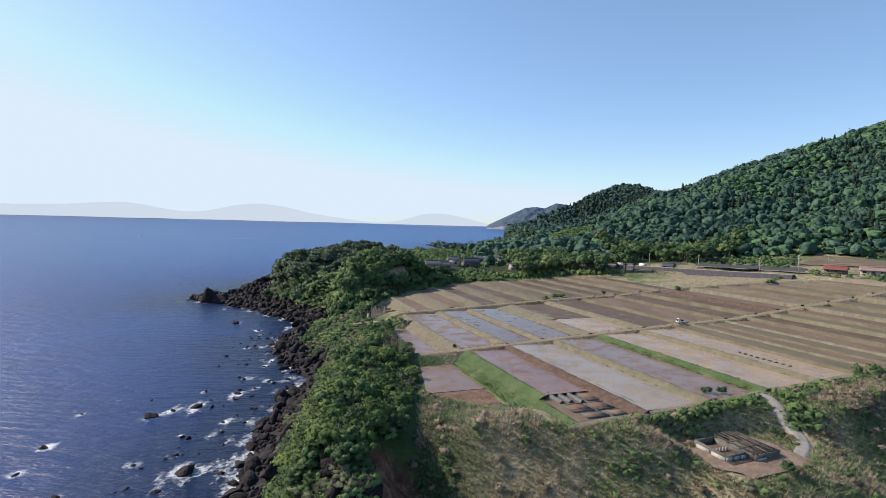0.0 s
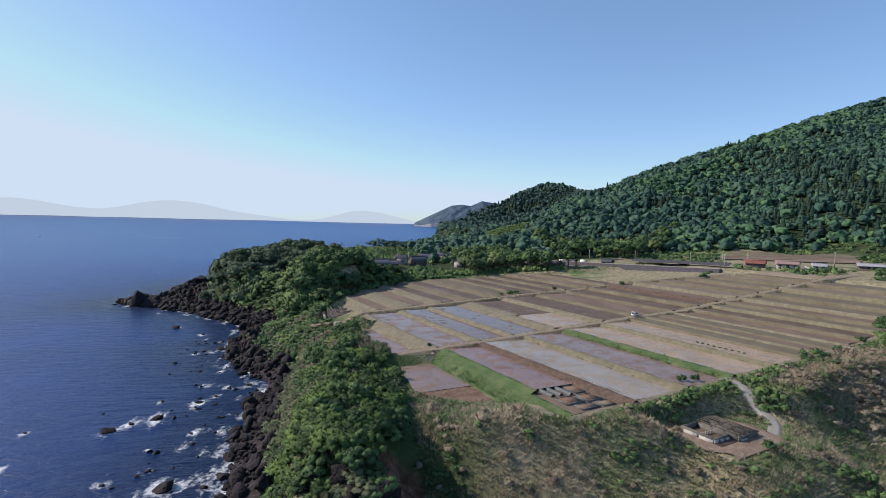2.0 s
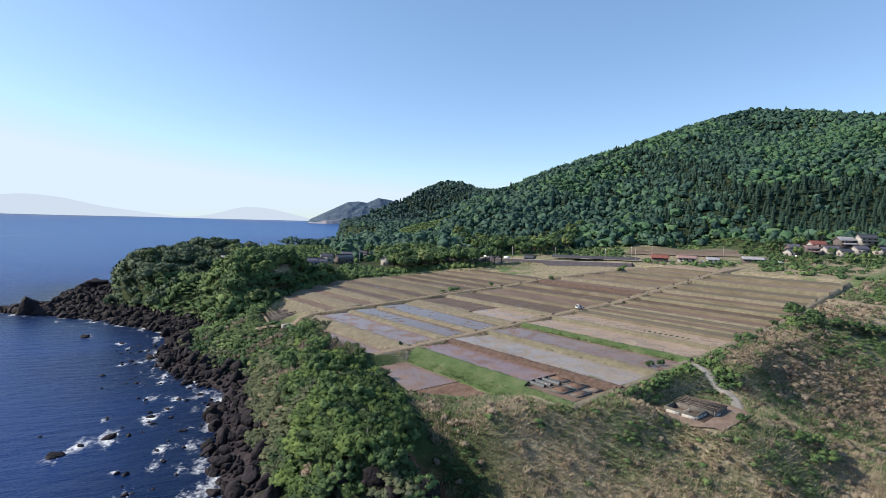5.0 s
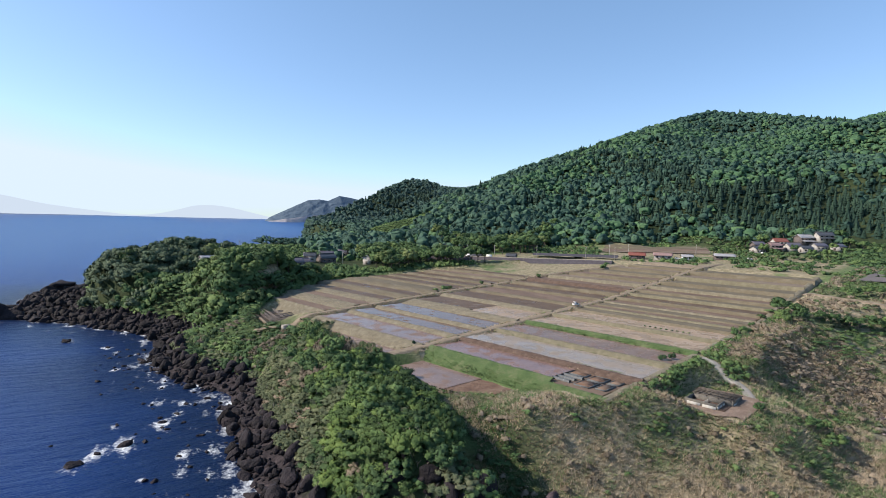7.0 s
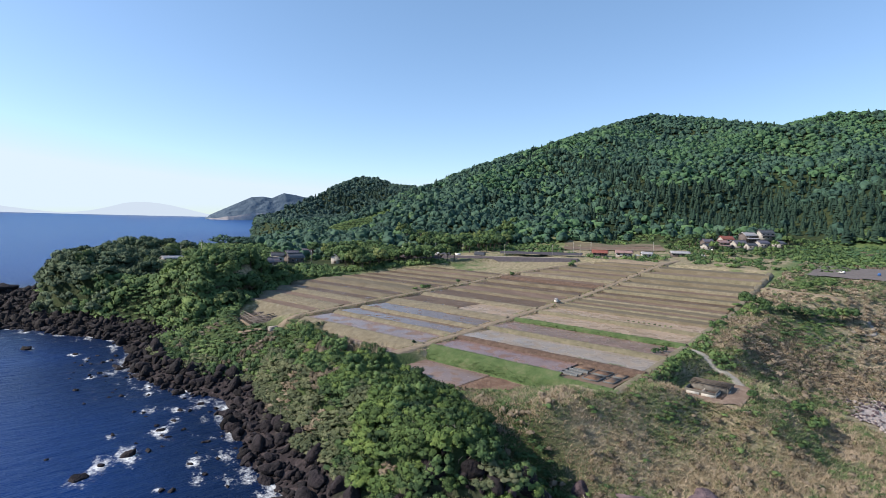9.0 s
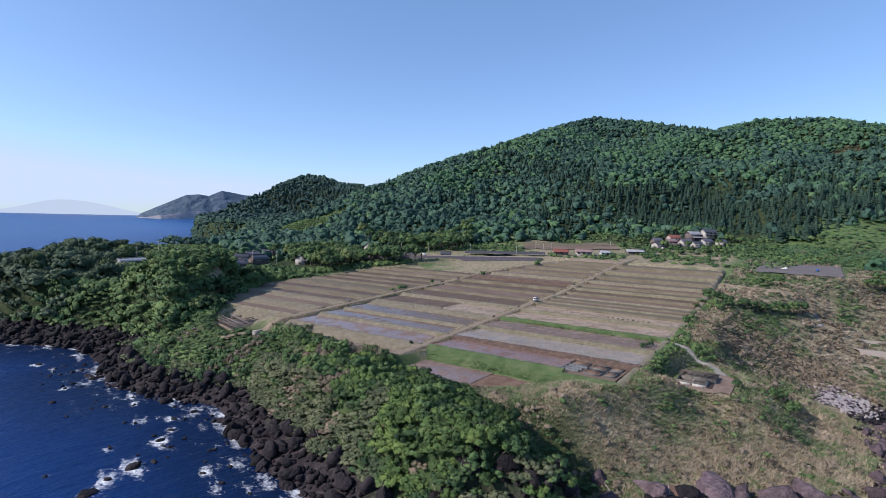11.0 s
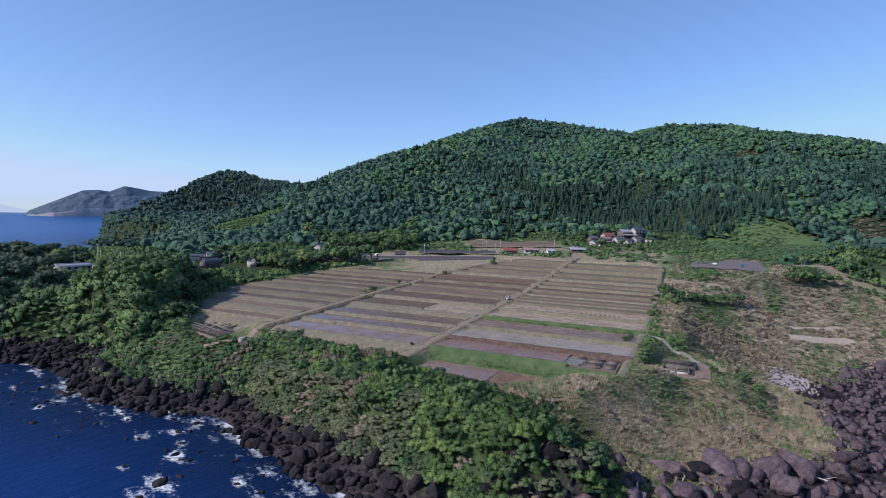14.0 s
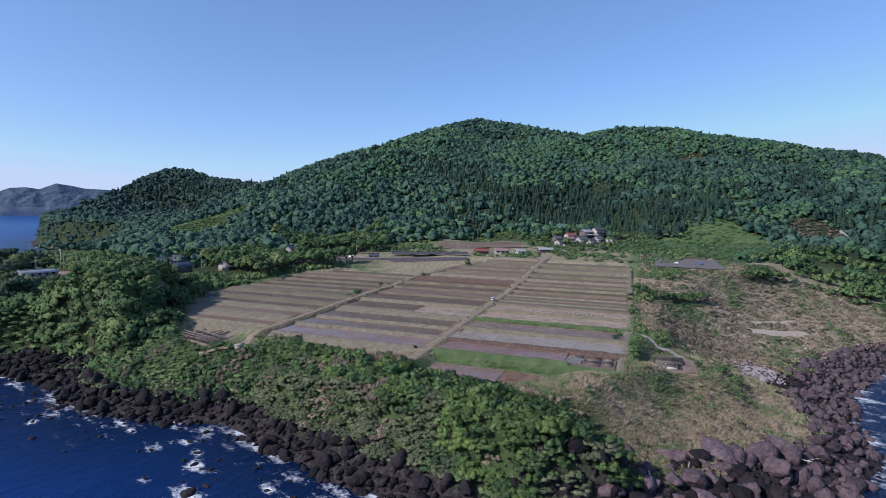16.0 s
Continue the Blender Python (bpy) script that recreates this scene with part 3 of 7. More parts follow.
def track_mesh(name, pts, width, lift, material, skirt=1.6, step=2.0, follow=None):
    """A raised track along a line of (x, y), lying lift above the ground given by follow."""
    p = np.array(pts, float)
    seg = np.hypot(*np.diff(p, axis=0).T)
    at = np.concatenate([[0], np.cumsum(seg)])
    n = max(3, int(at[-1] / step))
    q = np.linspace(0, at[-1], n)
    x, y = np.interp(q, at, p[:, 0]), np.interp(q, at, p[:, 1])
    for _ in range(3):
        x[1:-1], y[1:-1] = (x[:-2] + 2 * x[1:-1] + x[2:]) / 4, (y[:-2] + 2 * y[1:-1] + y[2:]) / 4
    tx, ty = np.gradient(x), np.gradient(y)
    r = np.hypot(tx, ty)
    nx, ny = -ty / r, tx / r
    z = (follow or height)(x, y) + lift
    offs = [(-width / 2 - skirt * 0.8, -skirt), (-width / 2, -0.12), (-width / 4, 0.04), (0, -0.05), (width / 4, 0.04), (width / 2, -0.12), (width / 2 + skirt * 0.8, -skirt)]
    v = np.zeros((n, len(offs), 3))
    for j, (o, dz) in enumerate(offs):
        oo = o + 0.22 * soft_noise(q / 3, q * 0 + j, 91, 2)
        v[:, j] = np.stack([x + nx * oo, y + ny * oo, z + dz + 0.05 * soft_noise(q / 1.5, q * 0 + j, 92, 2)], 1)
    return mesh_of(name, v.reshape(-1, 3), [grid_faces(len(offs), n)], material, True)


def field_level(x, y):
    return rise(to_field(x, y)[0])


def track_level(x, y):
    k = ramp(to_field(x, y)[0], -9, 8)
    return k * field_level(x, y) + (1 - k) * height(x, y)


TUFTS = []  # where grass grows on banks: s0, s1, w0, w1, z0, z1, material key, density


def field(s0, s1, w0, w1, material, label, bank=None, bank_from=None, low=None, seed=1, uneven=0.0, level=None, kind_bank="", out=2.2, skew=0.0):
    z = float(rise((s0 + s1) / 2)) if level is None else level
    wet = uneven == 0
    f = thing("paddy_field", slab(s0 - 0.4, s1 + 0.4, w0 - out, w1 + out, z, 6 if wet else 10, max(6, int((w1 - w0) / (6 if wet else 2.0))), material, "paddy_field", uneven, seed=seed, skew=skew), label, "rice field", group="terraced rice fields")
    if bank:
        lo = low if low is not None else z - 1.0
        prof = [(bank_from - 0.3, lo - 0.5), (bank_from + 0.25, lo + 0.15), (s0 - 1.3, z + 0.28), (s0 - 0.6, z + 0.3), (s0 + 0.15, z - 0.35)]
        b = new("bank", bank_mesh("bank", prof, w0 - out, w1 + out, bank, seed))
        b.parent = f
        if kind_bank:
            b["label"] = kind_bank
        TUFTS.append((bank_from, s0 - 0.5, w0, w1, lo, z + 0.25, bank.name))
    return z


# south of the main track: front and back of each field
mats = [(MUD_DAMP, 0.05, "tilled damp brown rice field"), (MUD_WET, 0, "wet dark brown rice field"), (STUBBLE, 0.06, "dry rice field of pale stubble"), (MUD_DAMP, 0.05, "tilled brown rice field with faint rows"), (MUD_WET, 0, "muddy rice field with standing water"), (STUBBLE_GREEN, 0.06, "rice field of greening stubble")]
col_a = [(2.5, 14.2, 9, 51, WATER_PINK, "flooded rice field with smooth pinkish silt", BANK_GREEN, -4.9, 18.0, 0), (17.2, 32, 9, 69, WATER_GREY, "flooded rice field with pale grey beige water", BANK_BROWN, 14.2, None, 0),
         (35, 49.5, 9, 69, WATER_LILAC, "flooded rice field with lilac grey water", BANK_MIX, 32, None, 0), (53, 68.5, 9, 69, WATER_PALE, "flooded rice field of pale greenish mud", BANK_GREEN, 49.5, None, 0),
         (71, 84, 9, 69, WATER_PALE, "half drained rice field of pale mud", BANK_MIX, 68.5, None, 0)]
prev = None
for i, (s0, s1, w0, w1, mt, lb, bk, bf, lo, un) in enumerate(col_a):
    prev = field(s0, s1, w0, w1, mt, lb, bk, bf, lo if lo else prev, i + 1, un)
back = 84.0
for i, (s0, s1, k) in enumerate([(86.5, 93, 5), (95, 101, 0), (103, 110, 5), (111.5, 121, 0), (123.5, 133, 1), (135, 143, 5), (145, 154, 0), (157, 168, 5), (170.5, 186, 5), (189, 206, 2), (209, 226, 5)]):
    mt, un, lb = mats[k]
    s0 = back + max(1.9, 0.62 * (s0 - back))
    prev = field(s0, s1, 9, 68 - 0.25 * i, mt, lb, (BANK_STUB, BANK_MIX, BANK_STUB, BANK_DRY)[i % 4], back - 0.2, prev, 20 + i, un)
    back = s1
# between the two tracks
col_b = [(1.5, 14.5, -61, 1, WATER_LILAC, "flooded rice field mirroring the pale sky", BANK_DRY, -4.5, 18.6, 0), (18, 29, -61, 1, WATER_CLEAR, "flooded rice field mirroring the hill", BANK_DRY, 14.5, None, 0), (32, 45, -60, 1, WATER_CLEAR, "half flooded rice field of dark mud", BANK_DRY, 29, None, 0)]
for i, (s0, s1, w0, w1, mt, lb, bk, bf, lo, un) in enumerate(col_b):
    prev = field(s0, s1, w0, w1, mt, lb, bk, bf, lo if lo else prev, 40 + i, un)
field(51, 71, -24, 1, WATER_PALE, "pale levelled rice field half under water", BANK_DRY, 45, prev, 45)
prev = field(54, 71, -60, -27, MUD_WET, "wet dark brown rice field", BANK_DRY, 45, prev, 46)
back = 71.0
for i, (s0, s1, k) in enumerate([(77, 92, 1), (97.5, 112, 0), (116, 128, 4), (132, 140.5, 1), (145, 155, 0), (159, 170, 2), (174, 185, 3), (189, 200, 5), (204, 215, 2), (218, 227, 5)]):
    mt, un, lb = mats[k]
    s0 = back + max(1.9, 0.6 * (s0 - back))
    prev = field(s0, s1, -61 + (0 if s0 < 140 else 0.35 * (s0 - 140)), 1, mt, lb, BANK_BROWN if i == 4 else BANK_DRY if i in (0, 5) else BANK_STUB, back - 0.2, prev, 50 + i, un)
    back = s1
# north of the far track
back, prev = 7.5, 19.8
for i, (s0, s1, k) in enumerate([(9.5, 16.5, 0), (27.5, 35.5, 0), (43, 51.5, 4), (60, 69, 1), (77, 88, 5), (91, 101, 1), (104.5, 114.5, 4), (118, 128, 1), (131.5, 141, 0), (144.5, 153, 1)]):
    mt, un, lb = mats[k]
    prev = field(s0, s1, float(north_edge((s0 + s1) / 2)) + 3, float(np.interp(s0, (0, 60, 110, 150, 190), (-70, -68.5, -67.5, -64, -52))) - 4.0, mt, lb, BANK_DRY if i < 3 else BANK_STUB, (1.5 if i == 0 else back - 0.2), (15.0 if i == 0 else prev), 70 + i, un)
    back = s1
# low paddies under the first terrace
field(-15.5, -5.6, 10.5, 35, WATER_LILAC, "small flooded rice field under a green bank", None, level=17.85, seed=90, out=0.3, skew=-5.5)
CORNER = thing("paddy_field", slab(-20.5, -5.6, 35.2, 47, 17.95, 14, 12, RED_EARTH, "paddy_field", 0.1, 1.2, skew=8.0), "dry corner of a rice field, bare red soil", "rice field", group="terraced rice fields")
field(-14, -4.5, -44, 0, WATER_LILAC, "narrow flooded rice field below a reedy bank", None, level=18.5, seed=92, out=0.3)
thing("grass_slope", bank_mesh("grass_slope", [(-9, 13.5), (-4, 15.4), (2, 17.9), (8, 20.7), (9.8, 20.5)], -87, -72.5, BANK_DRY, 97, 1.6, 0.6), "pale dry grass slope under the terraces", "slope", "structure")

ab = thing("allotment", slab(0.5, 17.0, 51.5, 69.5, 20.35, 10, 10, MUD_DAMP, "allotment", 0.08), "small allotment of bare tilled soil beside a rice field", "garden plot")
part("bank", bank_mesh("bank", [(-5.6, 17.2), (-4.9, 18.0), (-0.3, 20.4), (0.4, 20.5), (1.0, 20.1)], 50.6, 70, BANK_GREEN, 94), ab)
TUFTS.append((-5, 0.3, 51, 70, 18.0, 20.4, BANK_GREEN.name))
part("bank", bank_mesh("bank", [(16.4, 20.1), (17.0, 20.4), (18.4, 21.9), (18.9, 21.6)], 50.5, 70, BANK_GREEN, 95), ab)

def drape(ob, lift):
    """Lay a sheet on the ground."""
    me = ob.data
    co = np.zeros(len(me.vertices) * 3)
    me.vertices.foreach_get("co", co)
    co = co.reshape(-1, 3)
    co[:, 2] = height(co[:, 0], co[:, 1]) + lift
    me.vertices.foreach_set("co", co.ravel())
    me.update()
    return ob


drape(CORNER, 0.14)
# farm tracks
thing("farm_track", track_mesh("farm_track", [from_field(s_, 4.6) for s_ in (-14, 40, 90, 150, 200, 231, 262)], 3.6, 0.42, TRACK, 2.6, follow=field_level), "beaten earth farm track with grassy edges", "farm track", "structure")
thing("farm_track", track_mesh("farm_track", [from_field(s_, w_) for s_, w_ in ((-13, -70), (-4, -70), (20, -69), (60, -68.5), (110, -67.5), (150, -64), (190, -52), (215, -40))], 3.2, 0.42, TRACK, 2.6, follow=track_level), "narrow farm track crossing between rice fields", "farm track", "structure")
thing("farm_track", track_mesh("farm_track", [from_field(s_, w_) for s_, w_ in ((-3, 71.5), (18, 72.0), (60, 72), (110, 71.5), (170, 69), (226, 66))], 2.2, 0.2, BANK_DRY, follow=field_level), "grassy bank path at the edge of the fields", "farm track", "structure")
thing("concrete_road", track_mesh("concrete_road", [(72, 131), (75.5, 125), (74, 116.5), (75, 109), (69, 103)], 2.4, 0.25, CONCRETE, 0.8), "pale concrete farm road down to a ruin", "road", "structure")
drape(thing("bare_yard", slab(18, 36, 82, 95.5, 17.72, 16, 16, surface("trodden pinkish earth", [(0.12, 0.082, 0.062), (0.2, 0.145, 0.112), (0.28, 0.215, 0.17)], 0.4, 0.95, 0.3, 1.2), "bare_yard", 0.14, 2.6), "bare reddish earth yard round a ruined shed", "yard", "structure"), 0.3)


for k, (v0, v1, mt) in enumerate(((-23, -9, STUBBLE), (-8.2, 6, MUD_DAMP), (7, 23, STUBBLE_GREEN))):
    u_, v_ = np.meshgrid(np.linspace(-43, 43, 30), np.linspace(v0, v1, 8))
    v_ = v_ + 0.7 * soft_noise(u_ / 9, v_ * 0, 65 + k, 2)
    drape(thing("dry_field", mesh_of("dry_field", np.stack([(304 + 0.694 * u_ + 0.72 * v_).ravel(), (361 - 0.72 * u_ + 0.694 * v_).ravel(), np.zeros(u_.size)], 1), [grid_faces(30, 8)], mt, True), "strip of dry brown field behind the sheds", "field", "structure"), 0.7)
drape(thing("bare_yard", slab(230, 246, -34, 7, 38, 12, 18, TRACK, "bare_yard", 0, 2.0), "bare pinkish earth yard in front of the farm sheds", "yard", "structure"), 0.4)
thing("hill_road", track_mesh("hill_road", [(560, 84), (543, 77), (500, 66), (470, 60)], 3.0, 1.2, CONCRETE, 2.0, 4.0), "pale concrete road cut into the slope", "road", "structure")




# ---- woods ----
def unit(v):
    return v / (np.linalg.norm(v, axis=1)[:, None] + 1e-9)


def leaves(rng, centres, out, size, jitter=0.5):
    """Small pointed leaf sprays, one triangle each, lying along a crown's surface."""
    n = len(centres)
    nn = unit(out + jitter * rng.normal(size=(n, 3)))
    a = unit(np.cross(nn, rng.normal(size=(n, 3))))
    b = np.cross(nn, a)
    sz = size * rng.uniform(0.6, 1.4, (n, 1))
    v = np.stack([centres - a * sz * 0.8 - b * sz * 0.6, centres + a * sz * 0.9 - b * sz * 0.5, centres + b * sz], 1)
    return v.reshape(-1, 3), np.arange(3 * n).reshape(n, 3)


def grown(pieces):
    """Pieces of (verts, triangles, normals, tone) as one plant."""
    vs, fs, ns, ts, n = [], [], [], [], 0
    for v, f, nn, t in pieces:
        vs.append(v), fs.append(f + n), ns.append(nn), ts.append(t)
        n += len(v)
    return np.concatenate(vs), np.concatenate(fs), np.concatenate(ns), np.concatenate(ts)


def leafy(seed, lobes=12, sprays=40, size=0.1, spread=0.62, flat=0.75, low=-0.25, rad=(0.2, 0.34), ball_=1, core=0.84, speckle=0.3):
    """A crown about 1 in radius, of rounded leafy lobes with gaps between them, its foot at z = 0."""
    rng = np.random.default_rng(seed)
    bv, bf = BALLS[ball_]
    pieces = []
    for i in range(lobes):
        a, u = 2.4 * i + rng.uniform(0, 1.6), rng.uniform(low, 1.0)
        r = math.sqrt(max(0, 1 - u * u * 0.8))
        c = np.array([spread * r * math.cos(a), spread * r * math.sin(a), flat * (0.72 + 0.62 * u)]) * rng.uniform(0.8, 1.08)
        rd = rng.uniform(*rad)
        sq = np.array([1, 1, 0.82])
        t = 0.5 + 0.16 * rng.normal()
        v = bv * (0.95 + 0.12 * rng.normal(size=(len(bv), 1))) * rd * core * sq + c
        # lobe core toned darker: shade inside the crown put into its colour
        pieces.append((v, bf, unit(bv + 0.5 * unit(v)), np.full(len(v), t - 0.1)))
        d = rng.normal(size=(sprays, 3))
        d[:, 2] = np.abs(d[:, 2]) * 0.95 - 0.3
        d = unit(d)
        p = c + d * rd * sq * rng.uniform(0.84, 1.24, (sprays, 1))
        lv, lf = leaves(rng, p, d, size)
        pieces.append((lv, lf, np.repeat(unit(d + 0.6 * unit(p) + speckle * rng.normal(size=d.shape)), 3, 0), np.repeat(t + 0.12 * rng.normal(size=sprays), 3)))
    return grown(pieces)


def dome(seed, sprays=14, size=0.2, tall=0.9):
    """A tree seen from far off: one rounded crown swollen into lobes, with leaf sprays round it."""
    rng = np.random.default_rng(seed)
    bv, bf = BALLS[2]
    ax = unit(rng.normal(size=(13, 3)) + np.array([0, 0, 0.5]))
    near = bv @ ax.T
    best = near.argmax(axis=1)
    r = 0.62 + 0.36 * np.clip(near.max(axis=1), 0, 1) ** 7 + 0.07 * rng.normal(size=len(bv))
    sq = np.array([1, 1, tall])
    v = bv * r[:, None] * sq
    keep = bf[(bv[:, 2] > -0.6)[bf].all(axis=1)]
    nn = unit(v - 0.5 * ax[best] + 0.2 * rng.normal(size=v.shape))
    lobe = 0.5 + 0.12 * rng.normal(size=len(ax))
    pieces = [(v + np.array([0, 0, 0.5]), keep, nn, lobe[best])]
    if sprays:
        d = rng.normal(size=(sprays, 3))
        d[:, 2] = np.abs(d[:, 2]) - 0.15
        d = unit(d)
        b = (d @ ax.T).argmax(axis=1)
        p = d * (0.7 + 0.34 * np.clip((d @ ax.T).max(axis=1), 0, 1) ** 7)[:, None] * sq * rng.uniform(0.9, 1.15, (sprays, 1))
        lv, lf = leaves(rng, p + np.array([0, 0, 0.5]), d, size)
        pieces.append((lv, lf, np.repeat(unit(p - 0.45 * ax[b] + 0.25 * rng.normal(size=p.shape)), 3, 0), np.repeat(lobe[b] + 0.12 * rng.normal(size=sprays), 3)))
    return grown(pieces)


def plant_mesh(name, plant, material):
    v, f, nn, t = plant
    return mesh_of(name, v, [f], material, True, nn, t)


def trunk_arrays(h, r, seed, limbs=4):
    """A tapered, slightly bent trunk with a few limbs."""
    rng = np.random.default_rng(seed)
    out = []

    def tube(p0, p1, r0, r1, k=6, n=3):
        p0, p1 = np.array(p0, float), np.array(p1, float)
        d = (p1 - p0) / np.linalg.norm(p1 - p0)
        a = np.cross(d, (0.3, 0.9, 0.2))
        a /= np.linalg.norm(a)
        b = np.cross(d, a)
        ring = []
        for i in range(n + 1):
            q = p0 + (p1 - p0) * i / n + (rng.normal(size=3) * 0.15 * r0 if 0 < i < n else 0)
            rr = r0 + (r1 - r0) * i / n
            ring += [q + rr * (math.cos(x) * a + math.sin(x) * b) for x in np.linspace(0, 2 * math.pi, k, endpoint=False)]
        f = [(i * k + j, i * k + (j + 1) % k, (i + 1) * k + (j + 1) % k, (i + 1) * k + j) for i in range(n) for j in range(k)]
        out.append((np.array(ring), np.array(f)))

    tube((0, 0, -0.6), (0.1 * r, 0.05 * r, h), r, r * 0.55)
    for i in range(limbs):
        a = 2 * math.pi * i / limbs + rng.uniform(0, 1)
        tube((0, 0, h * 0.75), (math.cos(a) * h * 0.55, math.sin(a) * h * 0.55, h * (1.15 + 0.3 * rng.random())), r * 0.45, r * 0.15, 5, 2)
    return merged(out)


CROWNS = [plant_mesh("crown", leafy(100 + i, 17 + i % 3, 44, 0.07, flat=0.7 + 0.08 * (i % 4)), LEAF_WARM if i == 2 else LEAF) for i in range(8)]
TRUNKS = [mesh_of("trunk", *trunk_arrays(1.0, 0.085, 200 + i), BARK, True) for i in range(3)]


def tree(x, y, size, tall, k, label, z=None, turn=0.0):
    """One broadleaved tree: size is its crown's radius, tall the bare trunk's length."""
    z = height_at(x, y) if z is None else z
    e = holder("tree", x, y, z, turn, label, "tree")
    c = part("crown", CROWNS[(0, 1, 3, 4, 5, 7)[k % 6] if "dark" in label or "village" in label or (x < 2 and y < 235) else k % len(CROWNS)], e)
    c.matrix_basis = Matrix.LocRotScale((0, 0, tall * 0.7), None, (size, size * 0.95, size * 0.92))
    t = part("trunk", TRUNKS[k % 3], e)
    t.matrix_basis = Matrix.LocRotScale((0, 0, 0), None, (tall, tall, tall * 1.0))
    return e


def scatter(x0, x1, y0, y1, gap, seed):
    """Places on a shaken grid."""
    rng = np.random.default_rng(seed)
    x, y = np.meshgrid(np.arange(x0, x1, gap), np.arange(y0, y1, gap))
    x, y = x.ravel() + rng.uniform(-0.45, 0.45, x.size) * gap, y.ravel() + rng.uniform(-0.45, 0.45, y.size) * gap
    return x, y, rng


def many(templates, x, y, z, sx, sz, rng, tilt=0.0):
    """Copies of templates joined into arrays: turned, scaled and set down."""
    vs, by, n = [], {}, 0
    pick = rng.integers(0, len(templates), len(x))
    for k, (tv, tf) in enumerate(templates):
        i = np.nonzero(pick == k)[0]
        if not len(i):
            continue
        a = rng.uniform(0, 2 * math.pi, len(i))
        ca, sa = np.cos(a)[:, None], np.sin(a)[:, None]
        px, py, pz = tv[:, 0][None] * sx[i][:, None], tv[:, 1][None] * sx[i][:, None], tv[:, 2][None] * sz[i][:, None]
        v = np.stack([px * ca - py * sa + x[i][:, None], px * sa + py * ca + y[i][:, None], pz + z[i][:, None]], 2)
        m = len(tv)
        for f in tf:
            by.setdefault(f.shape[1], []).append((f[None] + (np.arange(len(i)) * m)[:, None, None] + n).reshape(-1, f.shape[1]))
        vs.append(v.reshape(-1, 3))
        n += m * len(i)
    return np.concatenate(vs), [np.concatenate(b) for b in by.values()]


def plants(templates, x, y, z, sx, sz, rng, slope=None):
    """Copies of leafy templates joined: turned, scaled and set down, each with a tone of its own."""
    vs, fs, ns, ts, n = [], [], [], [], 0
    pick = rng.integers(0, len(templates), len(x))
    for k, (tv, tf, tn, tt) in enumerate(templates):
        i = np.nonzero(pick == k)[0]
        if not len(i):
            continue
        a = rng.uniform(0, 2 * math.pi, len(i))
        ca, sa = np.cos(a)[:, None], np.sin(a)[:, None]
        px, py, pz = tv[:, 0][None] * sx[i][:, None], tv[:, 1][None] * sx[i][:, None], tv[:, 2][None] * sz[i][:, None]
        vs.append(np.stack([px * ca - py * sa + x[i][:, None], px * sa + py * ca + y[i][:, None], pz + z[i][:, None]], 2).reshape(-1, 3))
        nx, ny = tn[:, 0][None], tn[:, 1][None]
        nn = np.stack([nx * ca - ny * sa, nx * sa + ny * ca, np.broadcast_to(tn[:, 2][None], (len(i), len(tv)))], 2)
        ns.append(unit((nn if slope is None else nn + 0.75 * slope[i][:, None, :]).reshape(-1, 3)))
        ts.append((0.55 * (tt - 0.5)[None] + rng.random(len(i))[:, None]).ravel())
        fs.append((tf[None] + (np.arange(len(i)) * len(tv))[:, None, None] + n).reshape(-1, 3))
        n += len(tv) * len(i)
    return np.concatenate(vs), np.concatenate(fs), np.concatenate(ns), np.concatenate(ts)


def conifer(seed):
    """A distant cedar: a ragged spire in tiers."""
    rng = np.random.default_rng(seed)
    pieces = []
    for i in range(6):
        z0, r = 0.05 + 0.3 * i, 0.6 * (1 - i / 6.8)
        k = 7
        a = np.linspace(0, 2 * math.pi, k, endpoint=False) + rng.uniform(0, 1)
        rim = np.stack([np.cos(a) * r * rng.uniform(0.65, 1.25, k), np.sin(a) * r * rng.uniform(0.65, 1.25, k), z0 + rng.uniform(-0.1, 0.1, k)], 1)
        v = np.vstack([rim, [[0, 0, z0 + 0.56]]])
        nn = np.vstack([unit(np.stack([np.cos(a), np.sin(a), np.full(k, 0.35)], 1)), [[0, 0, 1]]])
        pieces.append((v, np.array([(j, (j + 1) % k, k) for j in range(k)]), nn, 0.5 + 0.1 * rng.normal(size=k + 1)))
    return grown(pieces)


WOOD_SHAPES, FAR_SHAPES, CEDAR_SHAPES = [dome(300 + i, 16, 0.16) for i in range(8)], [dome(340 + i, 10, 0.17) for i in range(6)], [conifer(320 + i) for i in range(5)]


BAY_ROAD = [(332, 1352), (370, 1346), (416, 1350), (452, 1338), (476, 1316)]


def in_dry_field(x, y, margin):
    """Within the strip of dry field behind the sheds."""
    u, v = (x - 304) * 0.694 - (y - 361) * 0.72, (x - 304) * 0.72 + (y - 361) * 0.694
    return (np.abs(u) < 43 + margin) & (np.abs(v) < 23 + margin)


